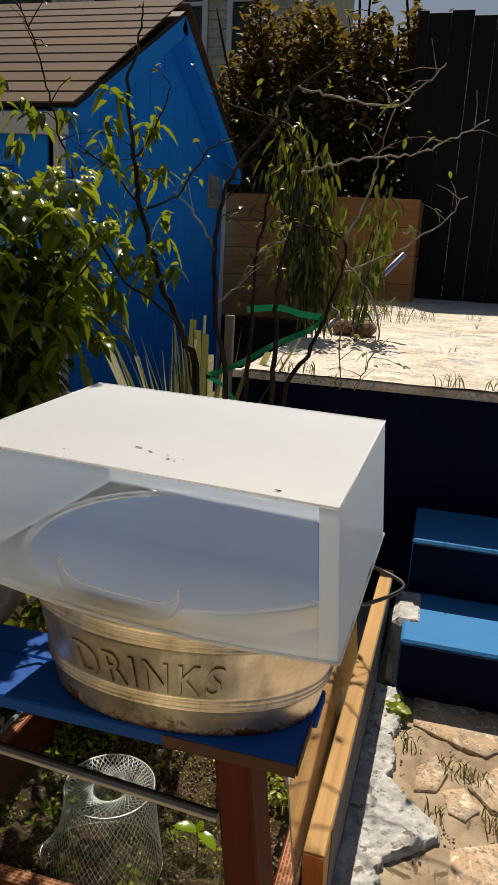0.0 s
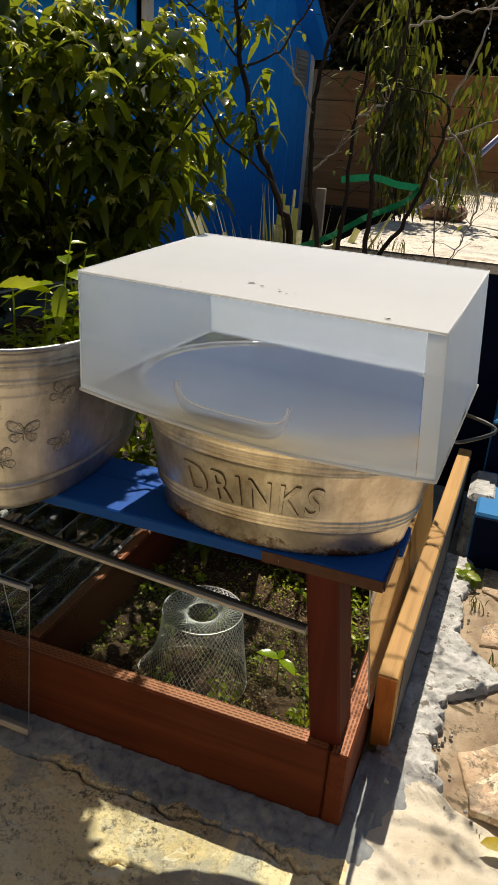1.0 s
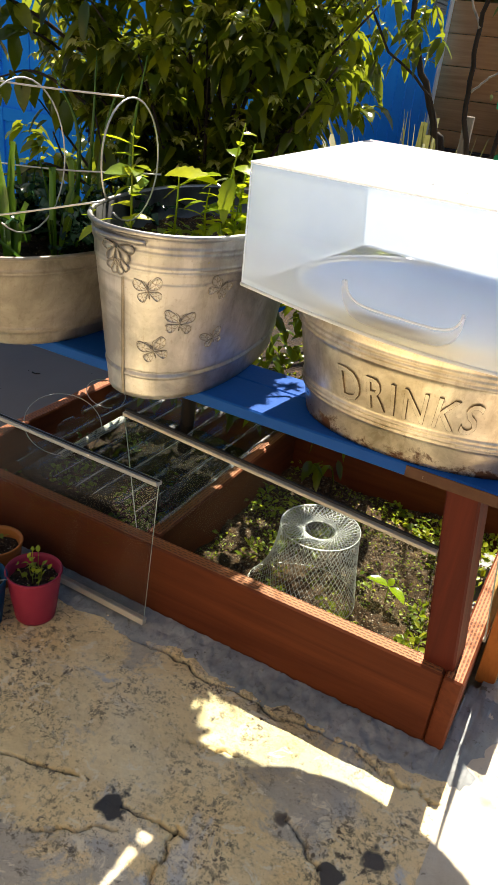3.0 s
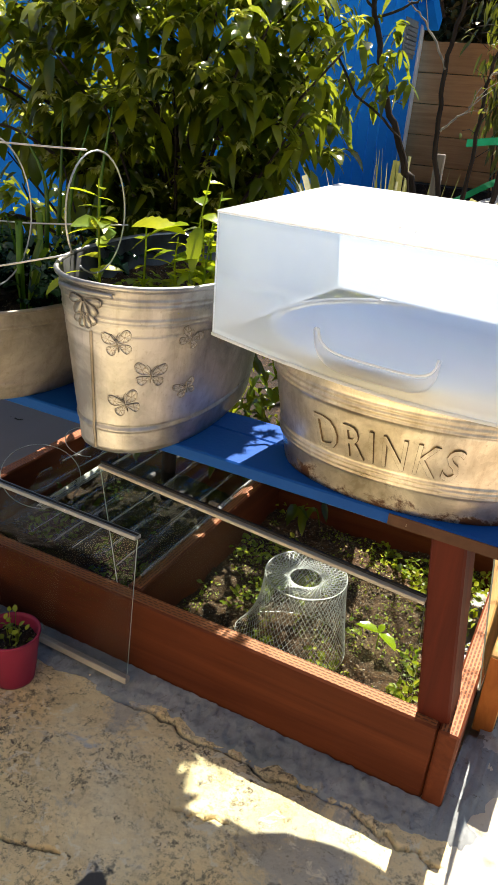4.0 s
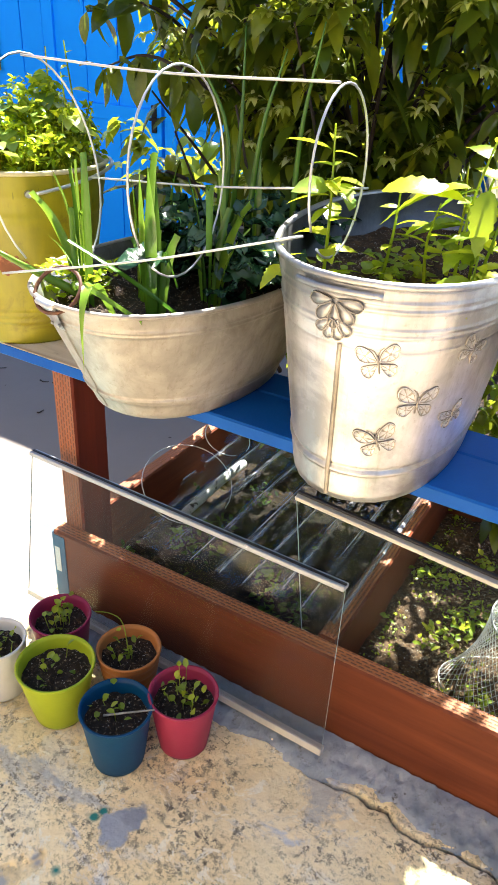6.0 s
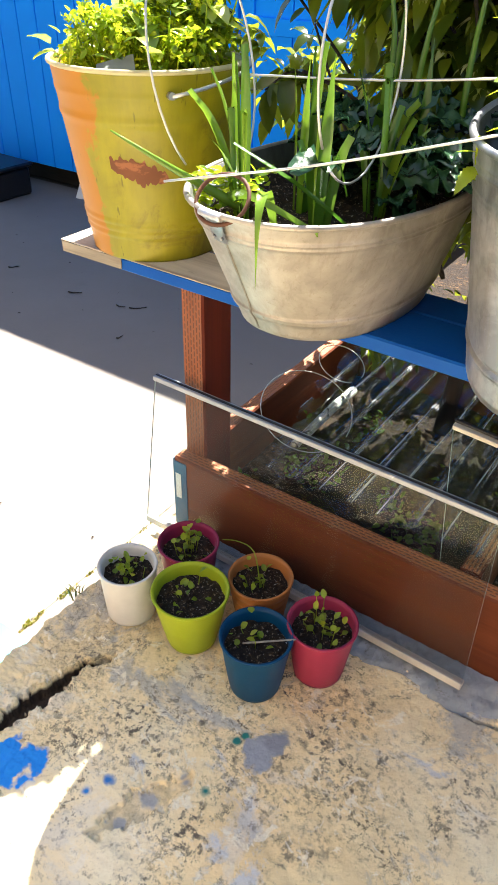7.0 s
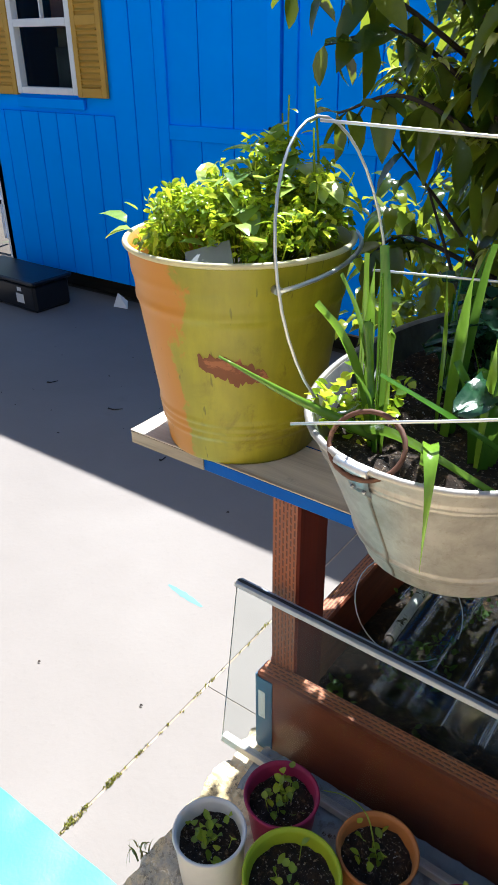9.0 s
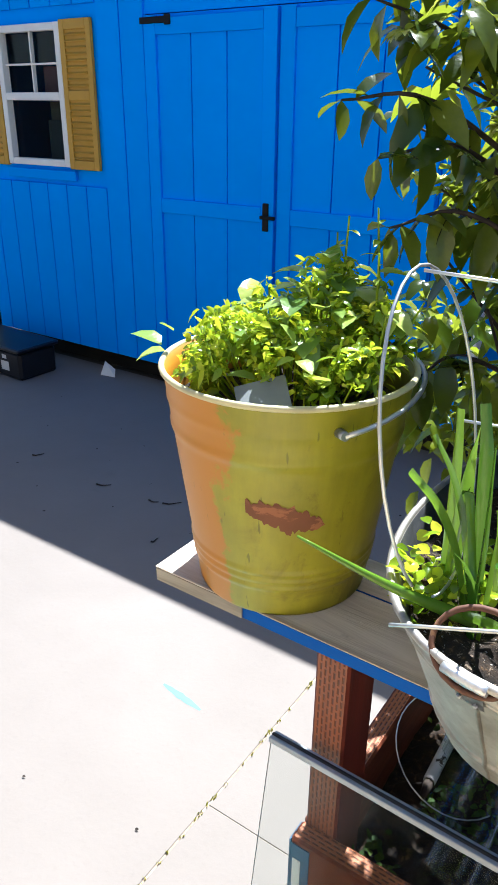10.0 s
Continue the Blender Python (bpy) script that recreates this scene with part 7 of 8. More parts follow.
cr["kind"] = "stuff"
part_mesh("new_growth", leaf_mesh("new_growth", shoots), M["shoot_leaf"], bush, "new leaf tufts, paled to stand for sun glints")["kind"] = "stuff"
shapes = [leaf_mesh("leaf", [((0, 0, 0), (1, 0, 0), l, w, d, 0)]) for l, w, d in ((0.10, 0.046, 0.25), (0.085, 0.040, 0.5), (0.115, 0.050, 0.35), (0.075, 0.034, 0.15))]


def hang_leaf(pos, d, size, parent, mat, name="leaf"):
    ob = part_mesh(name, RNG.choice(shapes), M[mat], parent)
    q = Vector(d).normalized().to_track_quat("X", "Z").to_matrix().to_4x4()
    ob.matrix_local = Matrix.Translation(pos) @ q @ Matrix.Rotation(rnd(-0.6, 0.6), 4, "X") @ Matrix.Scale(size, 4)
    return ob


for pos, d, l, w, dr, tw in singles:
    hang_leaf(pos, d, l / 0.118, bush, "bush_leaf_piece")
# sprays of big hanging leaves past the bucket
for a, b, c in (((-0.25, -0.05, 0.93), (-0.37, -0.18, 1.06), (-0.46, -0.27, 1.05)), ((-0.28, -0.05, 1.0), (-0.42, -0.20, 1.12), (-0.52, -0.27, 1.12)), ((-0.28, 0.0, 1.08), (-0.42, -0.12, 1.20), (-0.50, -0.24, 1.24)), ((-0.2, -0.1, 0.88), (-0.35, -0.20, 0.98), (-0.44, -0.26, 0.96)), ((-0.3, 0.0, 1.15), (-0.45, -0.15, 1.28), (-0.55, -0.22, 1.30)), ((-0.2, -0.1, 0.7), (-0.33, -0.2, 0.78), (-0.38, -0.25, 0.75))):
    bm = bmesh.new()
    line = limb(bm, [a, b, c], 0.005, 0.0018, 6, 5)
    part("spray", bm, M["bark"], bush)
    for k, p in enumerate(line):
        if k > 3:
            for q in range(RNG.choice((1, 2, 2))):
                hang_leaf(p, (rnd(-0.8, 0.8), rnd(-0.9, 0.5), rnd(-1.0, 0.15)), rnd(0.55, 1.0), bush, "spray_leaf")

# dark leaves hanging low between the bucket and the onion tub
for k in range(84):
    x, y, z = rnd(-0.40, -0.05), rnd(-0.30, -0.05), rnd(0.52, 0.98)
    if noise.noise(Vector((x * 8, y * 8, z * 8))) > -0.05:
        hang_leaf((x, y, z), (rnd(-0.7, 0.7), rnd(-0.9, 0.5), rnd(-1.5, -0.4)), rnd(0.5, 0.9), bush, "spray_leaf")
for pts in (((-0.12, -0.06, 0.35), (-0.22, -0.16, 0.62), (-0.30, -0.22, 0.86)), ((-0.05, -0.05, 0.4), (-0.10, -0.20, 0.66), (-0.14, -0.26, 0.92)), ((-0.1, -0.05, 0.45), (-0.26, -0.10, 0.74), (-0.40, -0.16, 0.92))):
    bm = bmesh.new()
    limb(bm, pts, 0.006, 0.002, 6, 5)
    part("branch", bm, M["bark"], bush)

# --- bare young fruit trees behind the bed ---
TREES = [
    ("fruit_tree", (-0.42, 2.30, 0.10), [
        [(-0.40, 2.3, 0.12), (-0.42, 2.3, 0.92), (-0.46, 2.3, 1.06), (-0.53, 2.3, 1.21), (-0.60, 2.3, 1.41), (-0.62, 2.3, 1.54), (-0.64, 2.3, 1.71), (-0.61, 2.3, 1.83), (-0.60, 2.3, 1.92)],
        [(-0.40, 2.3, 0.8), (-0.44, 2.2, 1.10), (-0.55, 2.1, 1.22), (-0.64, 2.1, 1.35), (-0.72, 2.1, 1.53), (-0.76, 2.1, 1.66), (-0.80, 2.1, 1.78), (-0.84, 2.1, 1.86)],
        [(-0.60, 2.3, 1.41), (-0.50, 2.32, 1.45), (-0.42, 2.35, 1.57), (-0.36, 2.4, 1.62)],
        [(-0.62, 2.3, 1.54), (-0.56, 2.3, 1.62), (-0.52, 2.3, 1.72)],
        [(-0.60, 2.3, 1.42), (-0.70, 2.28, 1.52), (-0.78, 2.26, 1.56)],
    ]),
    ("fruit_tree", (-0.34, 2.56, 0.10), [
        [(-0.40, 2.5, 0.12), (-0.39, 2.5, 0.87), (-0.43, 2.5, 1.11), (-0.44, 2.5, 1.31), (-0.42, 2.5, 1.47), (-0.35, 2.5, 1.59), (-0.26, 2.5, 1.69), (-0.22, 2.5, 1.76), (-0.11, 2.5, 1.83), (-0.02, 2.5, 1.94)],
        [(-0.36, 2.6, 0.12), (-0.35, 2.6, 0.82), (-0.34, 2.6, 1.04), (-0.34, 2.6, 1.25), (-0.32, 2.6, 1.40), (-0.30, 2.6, 1.55), (-0.28, 2.6, 1.69)],
        [(-0.24, 2.5, 0.12), (-0.24, 2.5, 0.85), (-0.24, 2.5, 1.06), (-0.24, 2.5, 1.23), (-0.21, 2.5, 1.39), (-0.20, 2.5, 1.53), (-0.20, 2.5, 1.61), (-0.26, 2.5, 1.67), (-0.38, 2.5, 1.70), (-0.48, 2.5, 1.75)],
        [(-0.20, 2.5, 1.53), (-0.10, 2.5, 1.56), (0.0, 2.5, 1.58), (0.11, 2.5, 1.59), (0.21, 2.5, 1.63), (0.30, 2.5, 1.68)],
        [(-0.22, 2.5, 1.76), (-0.10, 2.5, 1.73), (0.04, 2.5, 1.71), (0.12, 2.5, 1.76), (0.18, 2.5, 1.82)],
        [(-0.44, 2.5, 1.31), (-0.52, 2.5, 1.42), (-0.58, 2.5, 1.47)],
        [(-0.43, 2.5, 1.15), (-0.37, 2.48, 1.20), (-0.33, 2.46, 1.24)],
        [(-0.34, 2.6, 1.3), (-0.26, 2.58, 1.34), (-0.22, 2.55, 1.36)],
    ]),
    ("fruit_tree", (-0.20, 2.70, 0.10), [
        [(-0.26, 2.7, 0.12), (-0.24, 2.7, 0.82), (-0.17, 2.7, 0.99), (-0.11, 2.7, 1.16), (-0.08, 2.7, 1.26), (-0.08, 2.7, 1.35), (-0.15, 2.7, 1.39), (-0.25, 2.7, 1.40)],
        [(-0.11, 2.7, 1.16), (-0.07, 2.65, 1.12), (-0.05, 2.6, 1.02), (-0.04, 2.6, 0.9)],
        [(-0.08, 2.7, 1.30), (0.02, 2.65, 1.20), (0.06, 2.6, 1.08), (0.04, 2.6, 1.0), (0.0, 2.6, 0.9)],
        [(-0.08, 2.7, 1.26), (0.06, 2.7, 1.32), (0.20, 2.7, 1.42), (0.27, 2.7, 1.50)],
        [(-0.08, 2.7, 1.35), (-0.02, 2.7, 1.50), (0.0, 2.75, 1.62), (0.03, 2.75, 1.75)],
    ]),
]
for nm, base, limbs in TREES:
    tree = thing(nm, "thin young fruit tree with bare pale twigs and new leaves", "tree", base, "young fruit trees")
    B = Vector(base)
    blades = []
    for k, pts in enumerate(limbs):
        bm = bmesh.new()
        thick = (0.0125 if base[0] < -0.41 else 0.0092) if pts[0][2] < 0.5 else 0.0036
        line = limb(bm, [Vector(p) - B for p in pts], thick, 0.0018, 6, 7, 0.005)
        n = len(line)
        for i, p in enumerate(line):
            if i > n * 0.35 and rnd(0, 1) < 0.46:
                d = Vector((rnd(-1, 1), rnd(-0.5, 0.5), rnd(-0.2, 1)))
                e = p + d.normalized() * rnd(0.03, 0.12)
                tube(bm, [p, p.lerp(e, 0.5) + Vector((rnd(-0.006, 0.006), 0, 0.008)), e], 0.0017, 0.0008, 4)
                for q in range(RNG.choice((0, 0, 1, 2, 4))):
                    blades.append((e + Vector((rnd(-1, 1), rnd(-1, 1), rnd(-1, 1))) * 0.008, (rnd(-1, 1), rnd(-1, 1), rnd(-0.6, 0.8)), rnd(0.018, 0.036), rnd(0.008, 0.015), rnd(0.1, 0.5), rnd(-0.7, 0.7)))
        part("trunk" if thick > 0.009 else "branch", bm, M["bark"] if thick > 0.009 or base[0] < -0.41 else M["twig"], tree)
    part_mesh("leaves", leaf_mesh("leaves", blades), M["tree_leaf"], tree)
    if base[0] < -0.41:
        # bunches of drooping leaves along the leafier tree
        bunch = []
        for k in range(80):
            pts = RNG.choice(limbs[:2])
            i = RNG.randrange(1, len(pts) - 1)
            c = Vector(pts[i]).lerp(Vector(pts[i + 1]), rnd(0, 1)) - B
            if c.z + B.z < 1.22 or c.z + B.z > 1.66:
                continue
            c += Vector((rnd(-0.13, 0.10), rnd(-0.08, 0.08), rnd(-0.05, 0.05)))
            for q in range(9):
                bunch.append((c + Vector((rnd(-1, 1), rnd(-1, 1), rnd(-1, 1))) * 0.022, (rnd(-1, 1), rnd(-1, 1), rnd(-1.3, 0.3)), rnd(0.028, 0.060), rnd(0.014, 0.026), rnd(0.2, 0.8), rnd(-0.6, 0.6)))
        part_mesh("foliage", leaf_mesh("foliage", bunch), M["bush_leaf"], tree, "bunches of drooping leaves")["kind"] = "stuff"
# hanging vine-like foliage between the trees and the planter
vine = thing("drooping_shrub", "tall dark shrub with small drooping leaves by the terrace", "shrub", (-0.36, 4.3, 0.12))
blades = []
for k in range(11):
    x, y = rnd(-0.36, 0.30), rnd(-0.25, 0.25)
    z0, z1 = rnd(0.9, 1.2), rnd(1.45, 2.0)
    bm = bmesh.new()
    limb(bm, [(x * 0.3, y * 0.3, 0), (x * 0.7, y * 0.7, z0), (x, y, z1)], 0.006, 0.002, 5, 5)
    part("stem", bm, M["bark"], vine)
    for q in range(105):
        f = rnd(0.58, 1.0)
        blades.append((Vector((x * f, y * f, z1 * f)) + Vector((rnd(-0.09, 0.09), rnd(-0.09, 0.09), rnd(-0.1, 0.1))), (rnd(-1, 1), rnd(-1, 1), rnd(-2.2, -0.4)), rnd(0.045, 0.090), rnd(0.016, 0.026), 0.5, rnd(-1, 1)))
part_mesh("foliage", leaf_mesh("foliage", blades), M["shrub_leaf"], vine)["kind"] = "stuff"

# --- dark hedge behind the planter ---
hedge = thing("tall_hedge", "tall dark ragged hedge with rusty brown tips", "hedge", (-1.3, 9.7, 0.5))
blades = []
for k in range(14):
    x = rnd(-1.5, 1.1)
    bm = bmesh.new()
    limb(bm, [(x, 0, 0), (x + rnd(-0.2, 0.2), rnd(-0.2, 0.2), 1.6), (x + rnd(-0.4, 0.4), rnd(-0.3, 0.3), rnd(2.9, 4.0))], 0.05, 0.012, 5, 6)
    part("stem", bm, M["bark"], hedge)
for k in range(34000):
    x, y, z = rnd(-1.9, 1.25), rnd(-0.6, 0.6), rnd(0.1, 4.2)
    top = 3.35 + 0.55 * noise.noise(Vector((x * 1.7, 0, 2))) + 0.35 * noise.noise(Vector((x * 5, 1, 2))) - 2.2 * min(0.5, max(0, -x - 1.0))
    if z > top or noise.noise(Vector((x * 2.6, y * 2.6, z * 2.6))) < -0.34 - 0.1 * (top - z):
        continue
    blades.append(((x, y, z), (rnd(-1, 1), rnd(-1, 1), rnd(-0.5, 0.9)), rnd(0.08, 0.15), rnd(0.04, 0.08), rnd(0, 0.3), rnd(-1, 1)))
hd = part_mesh("foliage", leaf_mesh("foliage", blades), M["hedge_leaf"], hedge)
hd["kind"] = "stuff"

# --- striped spiky plant near the shed ---
sp = thing("spiky_plant", "clump of cream-striped sword leaves with cut tips", "plant", (-0.72, 3.15, 0.12))
for k in range(44):
    x, y = rnd(-0.20, 0.22), rnd(-0.1, 0.1)
    h = rnd(0.72, 0.95)
    lean = x * 0.9 + rnd(-0.16, 0.16)
    me = strap_mesh("sword_leaf", [([(x * 0.5, y, 0), (x * 0.8 + lean * 0.3, y, h * 0.5), (x + lean, y + rnd(-0.04, 0.04), h)], rnd(0.030, 0.048), 0.25, RNG.choice((0, 0, 1)))])
    part_mesh("sword_leaf", me, M["spike_leaf"], sp)

# --- stake, green tape, purple-blue pipe, brick ---
st = thing("wooden_stake", "weathered grey wooden stake", "stake", (-0.53, 3.0, 0.10))
bm = box(-0.017, 0.017, -0.012, 0.012, 0, 0.97, 0.003)
part("stake_body", bm, M["grey_wood_z"], st)
M["green_tape"] = leafy("green_tie_tape", (0.01, 0.26, 0.13), (0.012, 0.30, 0.16), (0.015, 0.34, 0.18), 0.35, 0.3, None, True)
tpz = thing("garden_tape", "green plastic tie tape strung between the young trees", "garden tape", (-0.3, 2.7, 0.9))
T0v = Vector((-0.3, 2.7, 0.9))


def ribbon(pts, w):
    bm = bmesh.new()
    line = glide([Vector(p) - T0v for p in pts], 6)
    rows = [[bm.verts.new(p + Vector((0, 0.004 * math.sin(i), -w / 2))), bm.verts.new(p + Vector((0, -0.006, w / 2)))] for i, p in enumerate(line)]
    for a, b in zip(rows, rows[1:]):
        bm.faces.new((a[0], b[0], b[1], a[1])).smooth = True
    r = bmesh.ops.solidify(bm, geom=list(bm.faces), thickness=0.0008)
    return bm


part("ribbon", ribbon([(-0.39, 2.72, 1.12), (-0.28, 2.70, 1.135), (-0.20, 2.70, 1.12), (-0.13, 2.70, 1.115)], 0.022), M["green_tape"], tpz)
part("ribbon", ribbon([(-0.13, 2.70, 1.115), (-0.17, 2.70, 1.07), (-0.29, 2.70, 1.01), (-0.40, 2.70, 0.94), (-0.52, 2.70, 0.885)], 0.022), M["green_tape"], tpz)
part("ribbon", ribbon([(-0.52, 2.70, 0.885), (-0.46, 2.70, 0.86), (-0.40, 2.70, 0.80)], 0.018), M["green_tape"], tpz)
M["pipe_blue"] = painted("lavender_pipe_plastic", (0.26, 0.30, 0.62), 0.3, None)
pp = thing("plastic_pipe", "pale lavender plastic pipe sloping across the terrace", "pipe", (-0.38, 4.62, TERR))
bm = bmesh.new()
tube(bm, [Vector((-0.02, 0, 0.02)), Vector((0.38, 0.0, 0.47))], 0.015, 0.015, 10)
part("pipe_body", bm, M["pipe_blue"], pp)
M["brick"] = painted("red_brick", (0.25, 0.13, 0.09), 0.9, (0.35, 0.22, 0.16), 0.6, 0, 0.6)
bkk = thing("edging_block", "worn scalloped brick on the terrace edge", "brick", (-0.25, 4.60, TERR))
part("block_body", box(-0.11, 0.13, -0.08, 0.08, 0, 0.075, 0.02), M["brick"], bkk)
bkk = thing("edging_block", "weathered red brick beside the retaining wall", "brick", (-0.64, 3.25, 0.12))
part("block_body", box(-0.06, 0.06, -0.1, 0.1, 0, 0.58, 0.012), M["brick"], bkk)

# --- weeds and litter in the bed ---
def soil_z(x, y):
    """Height of the bed's soil."""
    return 0.045 + 0.02 * noise.fractal(Vector(((x + 1.263) * 6, (y - 1.265) * 6, 3)), 0.8, 2.0, 4)


blades = []
for k in range(4600):
    x, y = rnd(-0.60, 0.05), rnd(1.31, 2.03)
    if noise.noise(Vector((x * 7, y * 7, 1))) < 0.13:
        continue
    blades.append(((x + 0.3, y - 1.6, soil_z(x, y) + rnd(0, 0.035)), (rnd(-1, 1), rnd(-1, 1), rnd(-0.1, 0.9)), rnd(0.009, 0.026), rnd(0.006, 0.014), rnd(0, 0.4), rnd(-0.9, 0.9)))
# mossy scraps between the weeds
for k in range(3200):
    x, y = rnd(-0.60, 0.05), rnd(1.31, 2.03)
    if noise.noise(Vector((x * 9, y * 9, 3))) > -0.1:
        blades.append(((x + 0.3, y - 1.6, soil_z(x, y) + rnd(0, 0.009)), (rnd(-1, 1), rnd(-1, 1), rnd(-0.1, 0.9)), rnd(0.005, 0.011), rnd(0.003, 0.007), rnd(0, 0.4), rnd(-0.9, 0.9)))
greens = []
for k in range(1900):
    x, y = rnd(-1.2, -0.68), rnd(1.33, 1.80)
    if noise.noise(Vector((x * 7, y * 7, 4))) < 0.12:
        continue
    greens.append(((x + 0.3, y - 1.6, soil_z(x, y) + rnd(0, 0.05)), (rnd(-1, 1), rnd(-1, 1), rnd(-0.1, 0.9)), rnd(0.010, 0.026), rnd(0.007, 0.015), rnd(0, 0.4), rnd(-0.6, 0.6)))
wd = thing("bed_weeds", "low green weeds and seedlings in the cold frame", "weeds", (-0.3, 1.6, 0.0), "", "stuff")
part_mesh("weed_leaves", leaf_mesh("weed_leaves", blades), M["weed_leaf"], wd)
part_mesh("bed_greens", leaf_mesh("bed_greens", greens), M["bed_green"], wd, "darker green seedlings")
blades = []
for k in range(3600):
    x, y = rnd(-0.60, 0.05), rnd(1.31, 2.03)
    if noise.noise(Vector((x * 6, y * 6, 8))) < -0.05:
        continue
    blades.append(((x + 0.3, y - 1.6, soil_z(x, y) + rnd(0.001, 0.006)), (rnd(-1, 1), rnd(-1, 1), rnd(-0.1, 0.3)), rnd(0.006, 0.015), rnd(0.003, 0.007), 0, rnd(-0.9, 0.9)))
M["litter"] = leafy("dry_leaf_litter", (0.03, 0.018, 0.010), (0.13, 0.08, 0.045), (0.34, 0.25, 0.16), 0.85, 0.05)
part_mesh("dry_litter", leaf_mesh("dry_litter", blades), M["litter"], wd, "dry brown leaf litter")
sq = thing("seedling", "young plant with large yellow-green leaves in the bed", "plant", (-0.137, 1.580, 0.045))
bl = [((0, 0, 0.05), (-1, -0.1, 0.3), 0.062, 0.034, 0.2, 0.1), ((0, 0, 0.05), (0.9, -0.5, 0.1), 0.058, 0.034, 0.3, -0.2), ((0, 0, 0.05), (0.1, 0.8, 0.6), 0.03, 0.018, 0.2, 0)]
for b in bl:
    part_mesh("leaf", leaf_mesh("leaf", [b]), M["herb_leaf"], sq)
bm = bmesh.new()
tube(bm, [Vector((0, 0, 0)), Vector((0, 0, 0.05))], 0.0022, 0.0016, 5)
part("stem", bm, M["weed_leaf"], sq)

# --- onions and greens in the oval tub ---
OT = Vector((-0.965, 1.335, BZ + 0.155))
on = thing("onion_plants", "clump of green onions with cut straps in the oval tub", "onions", tuple(OT))


def strap(pts, w, end=0):
    me = strap_mesh("onion_strap", [(pts, w, 0.22, end)])
    part_mesh("onion_strap", me, M["onion_leaf"], on)


def quill(pts, r, end=0):
    """A hollow onion leaf: pointed, or cut off at its end."""
    bm = bmesh.new()
    line = glide(pts, 5)
    tube(bm, line, r, r * (0.85 if end else 0.15), 8)
    part("onion_leaf", bm, M["onion_leaf"], on)


CLUMPS = ((-0.105, -0.135, 4), (-0.060, -0.165, 6), (-0.02, -0.09, 5), (0.045, -0.145, 8), (0.085, -0.06, 6), (0.10, 0.04, 4), (-0.06, 0.0, 4), (0.02, 0.06, 4))
for cx, cy, n in CLUMPS:
    for k in range(n):
        a = rnd(0, 6.283)
        out = rnd(0.01, 0.075)
        h = rnd(0.10, 0.225)
        lx, ly = out * math.cos(a), out * math.sin(a) * 0.7
        x, y = cx + 0.010 * math.cos(a), cy + 0.010 * math.sin(a)
        if k % 4 == 3:
            # a leaf kinked over halfway
            strap([(x, y, -0.01), (x + lx * 0.35, y + ly * 0.35, h * 0.72), (x + lx * 0.45, y + ly * 0.45, h * 0.80), (x + lx * 0.62, y + ly * 0.62, h * 0.78), (x + lx * 1.3, y + ly * 1.3, h * 0.40)], rnd(0.009, 0.014), 1)
        else:
            strap([(x, y, -0.015), (x + lx * 0.25, y + ly * 0.25, h * 0.45), (x + lx * 0.6, y + ly * 0.6, h * 0.8), (x + lx, y + ly, h)], rnd(0.011, 0.017), RNG.choice((0, 1, 1)))
for k in range(4):
    x, y = rnd(-0.02, 0.14), rnd(0.05, 0.15)
    quill([(x, y, 0), (x + rnd(-0.02, 0.02), y + rnd(0, 0.03), 0.22), (x + rnd(-0.05, 0.05), y + rnd(0, 0.06), rnd(0.30, 0.40))], rnd(0.0055, 0.0075))
quill([(-0.06, -0.18, 0.02), (-0.12, -0.24, 0.07), (-0.19, -0.28, 0.115)], 0.0075)
strap([(0.0, -0.18, 0.0), (0.03, -0.25, 0.07), (0.050, -0.295, 0.05), (0.055, -0.305, -0.03)], 0.013)
strap([(-0.10, -0.17, 0.01), (-0.02, -0.22, 0.05), (0.10, -0.24, 0.03)], 0.012, 1)
strap([(0.10, -0.15, 0.01), (0.04, -0.20, 0.07), (-0.04, -0.22, 0.11)], 0.010, 1)
kl = thing("kale_plant", "dark crinkled leafy greens in the oval tub", "greens", (-0.89, 1.36, BZ + 0.155))


def crinkled_leaf(length, width, droop, seed):
    """A broad blistered leaf, folded at the midrib, its edge waved."""
    verts, faces = [], []
    nl, nw = 12, 8
    for i in range(nl + 1):
        t = i / nl
        half = width / 2 * (0.10 + 0.90 * math.sin(math.pi * min(1.0, 0.06 + 0.94 * t)) ** 0.65)
        for k in range(nw + 1):
            u = 2 * k / nw - 1
            z = 0.20 * half * abs(u) - droop * length * t * t + 0.010 * noise.fractal(Vector((t * 5, u * 3, seed)), 0.6, 2.0, 3) + 0.010 * abs(u) ** 3 * math.sin(t * 16 + seed)
            verts.append((length * t, half * u * (1 + 0.10 * math.sin(t * 21 + seed + u)), z))
    for i in range(nl):
        for k in range(nw):
            a = i * (nw + 1) + k
            faces.append((a, a + nw + 1, a + nw + 2, a + 1))
    me = bpy.data.meshes.new("kale_leaf")
    me.from_pydata(verts, [], faces)
    me.polygons.foreach_set("use_smooth", [True] * len(faces))
    return me


